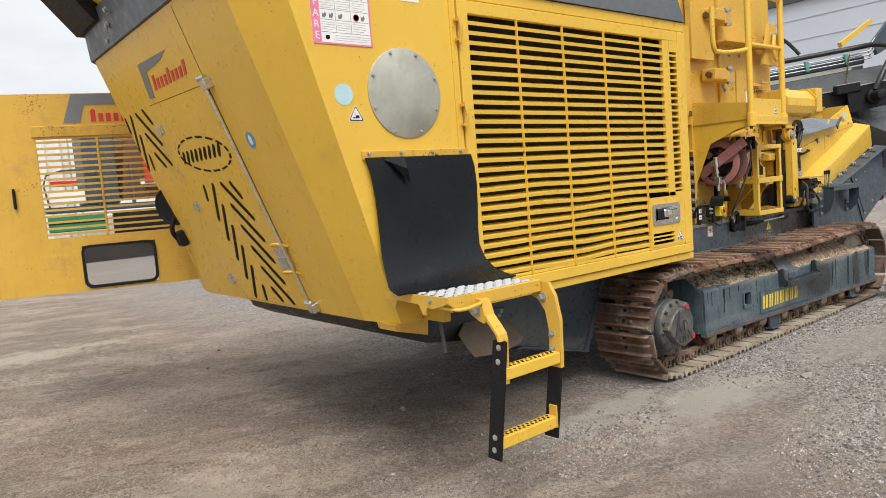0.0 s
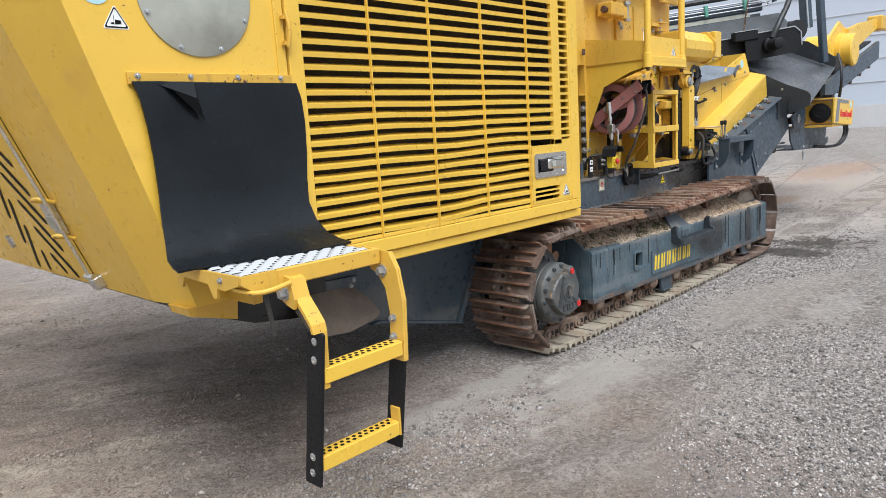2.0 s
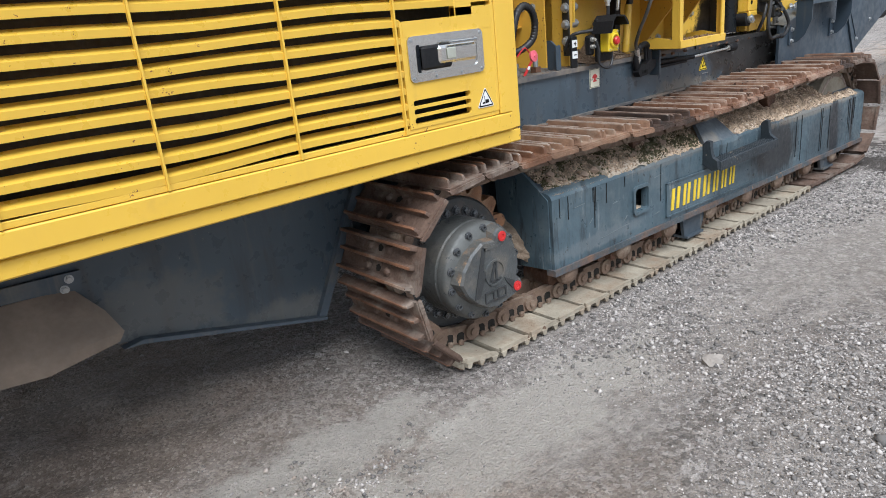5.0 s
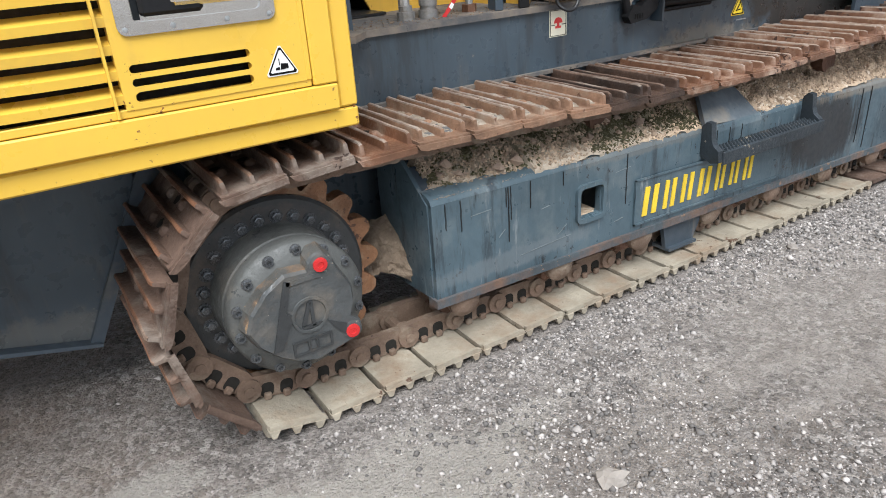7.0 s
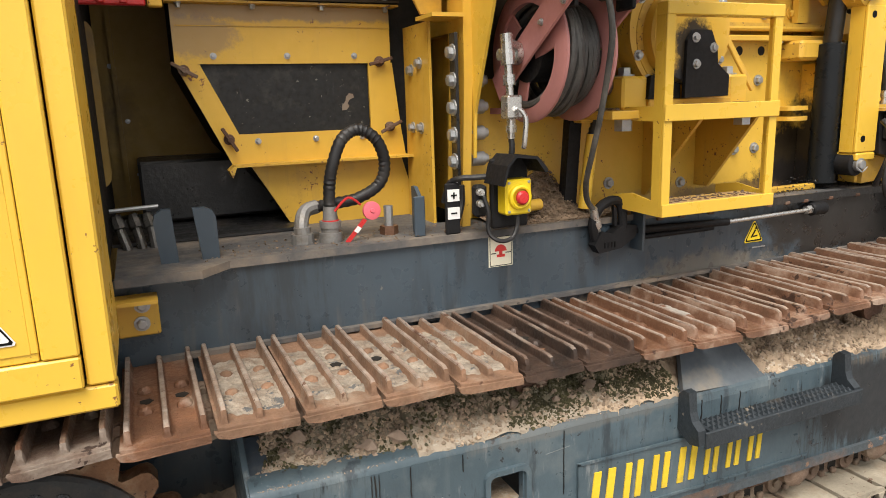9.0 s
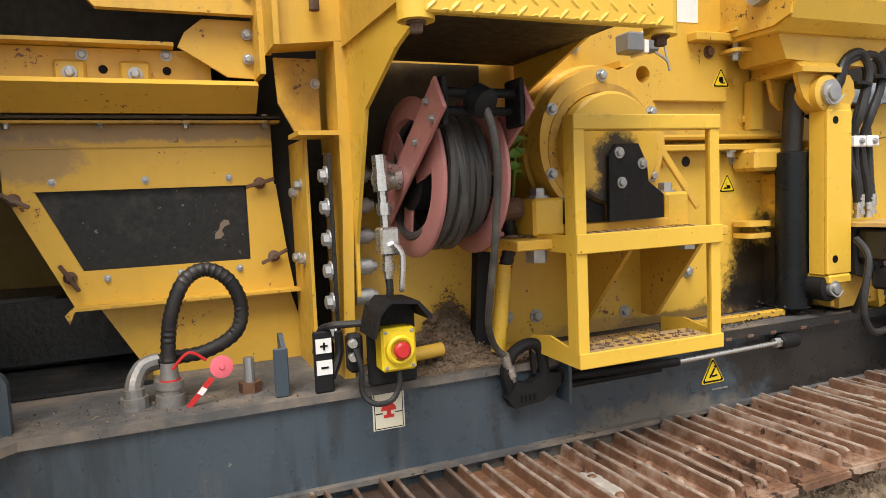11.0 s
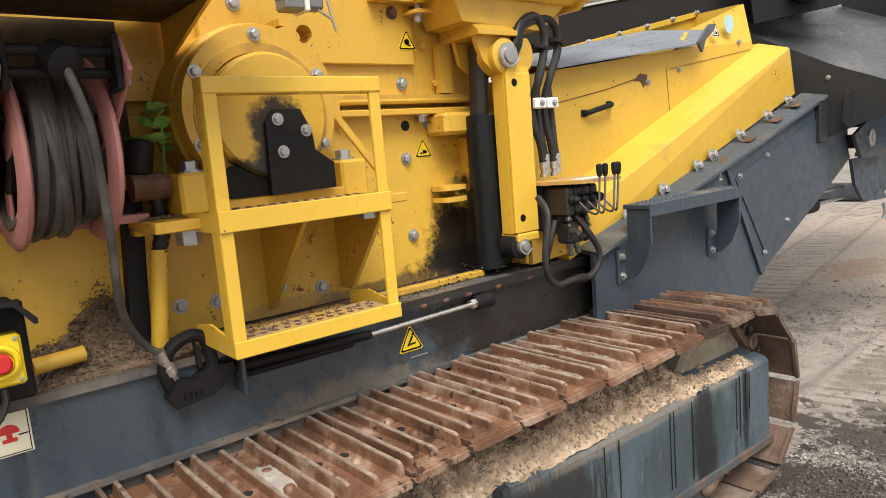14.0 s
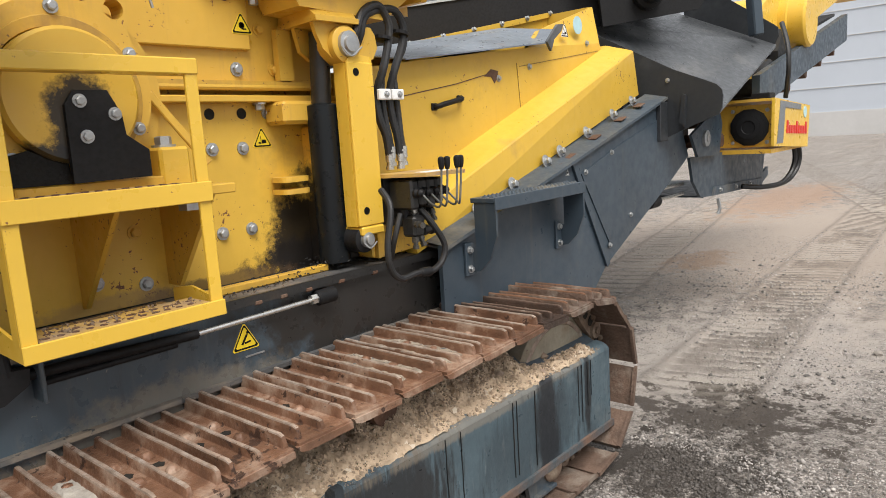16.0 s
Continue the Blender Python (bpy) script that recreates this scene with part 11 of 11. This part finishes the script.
    part("round_sticker", Geo().prism(ngon(12.08, 1.55, 0.045, 18), 2.93, 2.925), PALEB, bx)
    for i in range(2):
        part("hose", Geo().tube([(12.05 + i * 0.14, 3.0, 1.30), (12.10 + i * 0.14, 3.0, 1.18), (12.06 + i * 0.14, 3.02, 1.07), (11.92 + i * 0.12, 3.06, 0.995), (11.72, 3.14, 0.985), (11.60, 3.26, 1.0)], 0.020, 8, 10, 0.05), HOSE, b, smooth=True)
    part("loose_hose", Geo().tube([(12.42, 3.2, 2.3), (12.30, 3.12, 2.1), (12.26, 3.10, 1.9), (12.34, 3.14, 1.68)], 0.020, 8, 6), HOSE, b, smooth=True)
    part("tail_pulley", Geo().lathe((12.45, 3.6, 1.86), (0, -1, 0), [(0, 0.16), (0.3, 0.16), (0.32, 0.14)], 20), TYRE, b, smooth=True)
    part("chain_end", Geo().tube([(11.0, 3.24, 0.97), (11.01, 3.23, 0.90), (11.0, 3.24, 0.86)], 0.012, 6, 4), ZINC, b)
    part("lamp", Geo().box(9.16, 9.20, 3.26, 3.29, 0.60, 0.66, 0.008), RED, b, "small red marker")


make_boom()


STEELP = mat("dull_pipe_steel", (0.34, 0.35, 0.36), 0.45, 0.8, 0.15, 10.0, 0.05, 60)


def make_side_conveyor():
    s = thing("cross_conveyor", "black return conveyor crossing over the hood, with pipes and chain", "conveyor", (10.3, 3.81, 2.2))
    d = Vector((0.75, -0.66, 0)).normalized()
    n = Vector((-d.y, d.x, 0))
    M = Matrix((d, n, (0, 0, 1))).transposed().to_4x4()
    M.translation = (10.3, 3.81, 2.50)
    M = M @ Matrix.Rotation(radians(-6), 4, "Y")
    def bx(name, x0, x1, y0, y1, z0, z1, mt, bev=0.0, label=""):
        return part(name, Geo().box(x0, x1, y0, y1, z0, z1, bev, M), mt, s, label)
    def tb(name, pts, r, mt, steps=6, k=8):
        return part(name, Geo().tube([M @ Vector(q) for q in pts], r, k, steps), mt, s, smooth=True)
    bx("side_plate", -3.2, 0.3, 0.0, 0.03, -0.30, 0.0, MATT)
    bx("plate_edge", -3.2, 0.3, -0.012, 0.03, 0.0, 0.014, ZINC)
    part("end_plate", Geo().prism([(-0.02, 0.02), (0.66, 0.03), (0.74, -0.05), (0.74, -0.22), (0.66, -0.30), (-0.02, -0.32)], -0.10, -0.07, "y", M), MATT, s)
    part("end_plate_rim", Geo().prism([(0.0, 0.02), (0.665, 0.032), (0.748, -0.05), (0.748, -0.22), (0.735, -0.22), (0.735, -0.055), (0.66, 0.018), (0.0, 0.006)], -0.11, -0.10, "y", M), ZINC, s)
    part("motor", Geo().lathe(M @ Vector((0.30, -0.10, -0.16)), -n, [(0, 0.10), (0.06, 0.10), (0.08, 0.075), (0.24, 0.07), (0.25, 0.05)], 20), MATT, s, "black hydraulic belt motor", True)
    part("skirt", Geo().prism([(0.04, 0.0), (0.36, 0.26), (0.37, 0.25), (0.05, -0.01)], -3.2, 0.75, "x", M), CHUTE, s)
    part("belt", Geo().prism([(0.10, -0.02), (0.9, 0.02), (0.9, 0.05), (0.10, 0.01)], -3.2, 0.85, "x", M), TYRE, s)
    part("head_roller", Geo().cyl(M @ Vector((0.80, 0.05, -0.02)), M @ Vector((0.80, 0.9, 0.02)), 0.13, n=20), TYRE, s, smooth=True)
    beam = bx("beam", -3.2, 0.55, 0.40, 0.50, 0.33, 0.45, DGREY, 0.01)
    bx("light_panel", -0.9, 0.35, 0.39, 0.40, 0.27, 0.32, GALV)
    for i in range(3):
        tb("pipe", [(-3.2, 0.36, 0.38 + i * 0.045), (-1.2, 0.36, 0.38 + i * 0.045), (0.45, 0.36, 0.38 + i * 0.045), (0.62, 0.40, 0.42 + i * 0.06), (0.75, 0.45, 0.55 + i * 0.05)], 0.010, STEELP, 5)
    for i in range(6):
        x = -2.5 + i * 0.55
        bx("pipe_clamp", x, x + 0.05, 0.33, 0.39, 0.35, 0.50, GREENC, 0.008)
    tb("motor_hose", [(0.30, -0.18, -0.08), (0.42, -0.16, 0.10), (0.68, 0.0, 0.40), (0.62, 0.15, 0.53), (0.25, 0.36, 0.56), (-1.0, 0.40, 0.56), (-3.0, 0.42, 0.56)], 0.036, HOSE, 8, 10)
    bx("valve_box", -1.05, -0.72, 0.42, 0.62, 0.62, 0.90, MATT, 0.02)
    tb("valve_hose", [(-0.8, 0.5, 0.90), (-0.65, 0.5, 0.97), (-0.45, 0.5, 0.85), (-0.3, 0.45, 0.62)], 0.025, HOSE)
    tb("valve_hose", [(-1.05, 0.5, 0.8), (-1.25, 0.5, 0.84), (-1.4, 0.45, 0.62)], 0.018, HOSE)
    bx("chain_bracket", -0.16, 0.16, -0.12, -0.012, -0.06, 0.06, MATT, 0.012)
    bx("bracket_edge", -0.16, 0.16, -0.125, -0.012, 0.061, 0.07, ZINC)
    for k in range(11):
        u = k / 10
        c = Vector((0.0 + 0.30 * u, -0.05 + 0.38 * u, 0.08 + 0.38 * u))
        tb("chain_link", [c + Vector((-0.010, 0, -0.016)), c + Vector((0.008, 0.012 * (k % 2), 0)), c + Vector((0.010, 0, 0.022))], 0.009, RUSTD, 3, 6)
    bx("upright", 1.12, 1.22, 0.35, 0.50, 0.0, 1.3, DGREY, 0.01)
    bx("upright_strip", 1.13, 1.15, 0.33, 0.35, 0.0, 1.3, ZINC)
    bx("upright", 1.40, 1.48, 0.45, 0.55, -0.5, 1.3, DGREY, 0.01)
    part("top_arch", Geo().prism([(0.75, 0.42), (1.20, 0.60), (1.20, 0.95), (1.08, 0.98), (0.70, 0.60)], 0.42, 0.50, "y", M), DGREY, s)
    part("yellow_bar", Geo().prism([(0.55, 0.66), (1.02, 0.93), (1.02, 0.99), (0.53, 0.73)], 0.9, 1.0, "y", M), YEL, s)
    bx("far_skirt", -3.2, 0.8, 0.9, 0.93, 0.0, 0.34, CHUTE)


make_side_conveyor()


def make_top_frame():
    t = thing("upper_crusher", "yellow bolted upper crusher frame with lifting shackle", "crusher part", (6.8, 3.5, 2.3))
    part("side_cheek", Geo().prism([(6.03, 2.62), (6.42, 2.62), (6.42, 3.4), (6.03, 3.4)], 3.53, 3.585), YELW, t)
    for z in (2.47, 3.03):
        blk = part("hinge_block", Geo().box(6.28, 6.50, 3.44, 3.585, z - 0.05, z + 0.06, 0.008), YELW, t)
        part("hinge_nut", Geo().cyl((6.28, 3.50, z), (6.24, 3.50, z), 0.03, n=6), RUSTD, blk)
        part("eye_bolt", Geo().lathe((6.60, 3.47, z - 0.08), (0, 0, 1), [(0, 0.03), (0.02, 0.03), (0.02, 0.016), (0.14, 0.016), (0.14, 0.032), (0.17, 0.032)], 10), ZINC, blk)
        part("latch_fork", Geo().box(6.54, 6.68, 3.46, 3.56, z - 0.06, z + 0.04, 0.006), YELW, blk)
    part("ledge", Geo().prism([(6.45, 2.79), (7.60, 2.80), (7.60, 2.815), (6.45, 2.805)], 3.42, 3.585), YELW, t)
    bolts(t, [(6.62, 3.585, 2.70), (6.82, 3.585, 2.705), (7.02, 3.585, 2.71), (6.85, 3.585, 2.47), (6.67, 3.585, 2.39)], (0, -1, 0), 0.019, 0.02)
    lug = part("lifting_lug", Geo().prism([(7.30, 2.62), (7.70, 2.62), (7.62, 3.0), (7.56, 3.06), (7.46, 3.05)], 3.47, 3.50), YELW, t)
    part("shackle", Geo().tube([(7.50, 3.44, 2.92), (7.43, 3.42, 2.80), (7.46, 3.42, 2.68), (7.54, 3.42, 2.68), (7.57, 3.42, 2.80), (7.52, 3.44, 2.92)], 0.02, 10, 6), YELW, lug, smooth=True)
    part("shackle_pin", Geo().cyl((7.52, 3.40, 2.93), (7.52, 3.56, 2.93), 0.03, n=14), ZINC, lug)
    part("cover_flap", Geo().box(6.92, 7.10, 3.57, 3.585, 2.16, 2.56, 0.004), YELW, t)


make_top_frame()
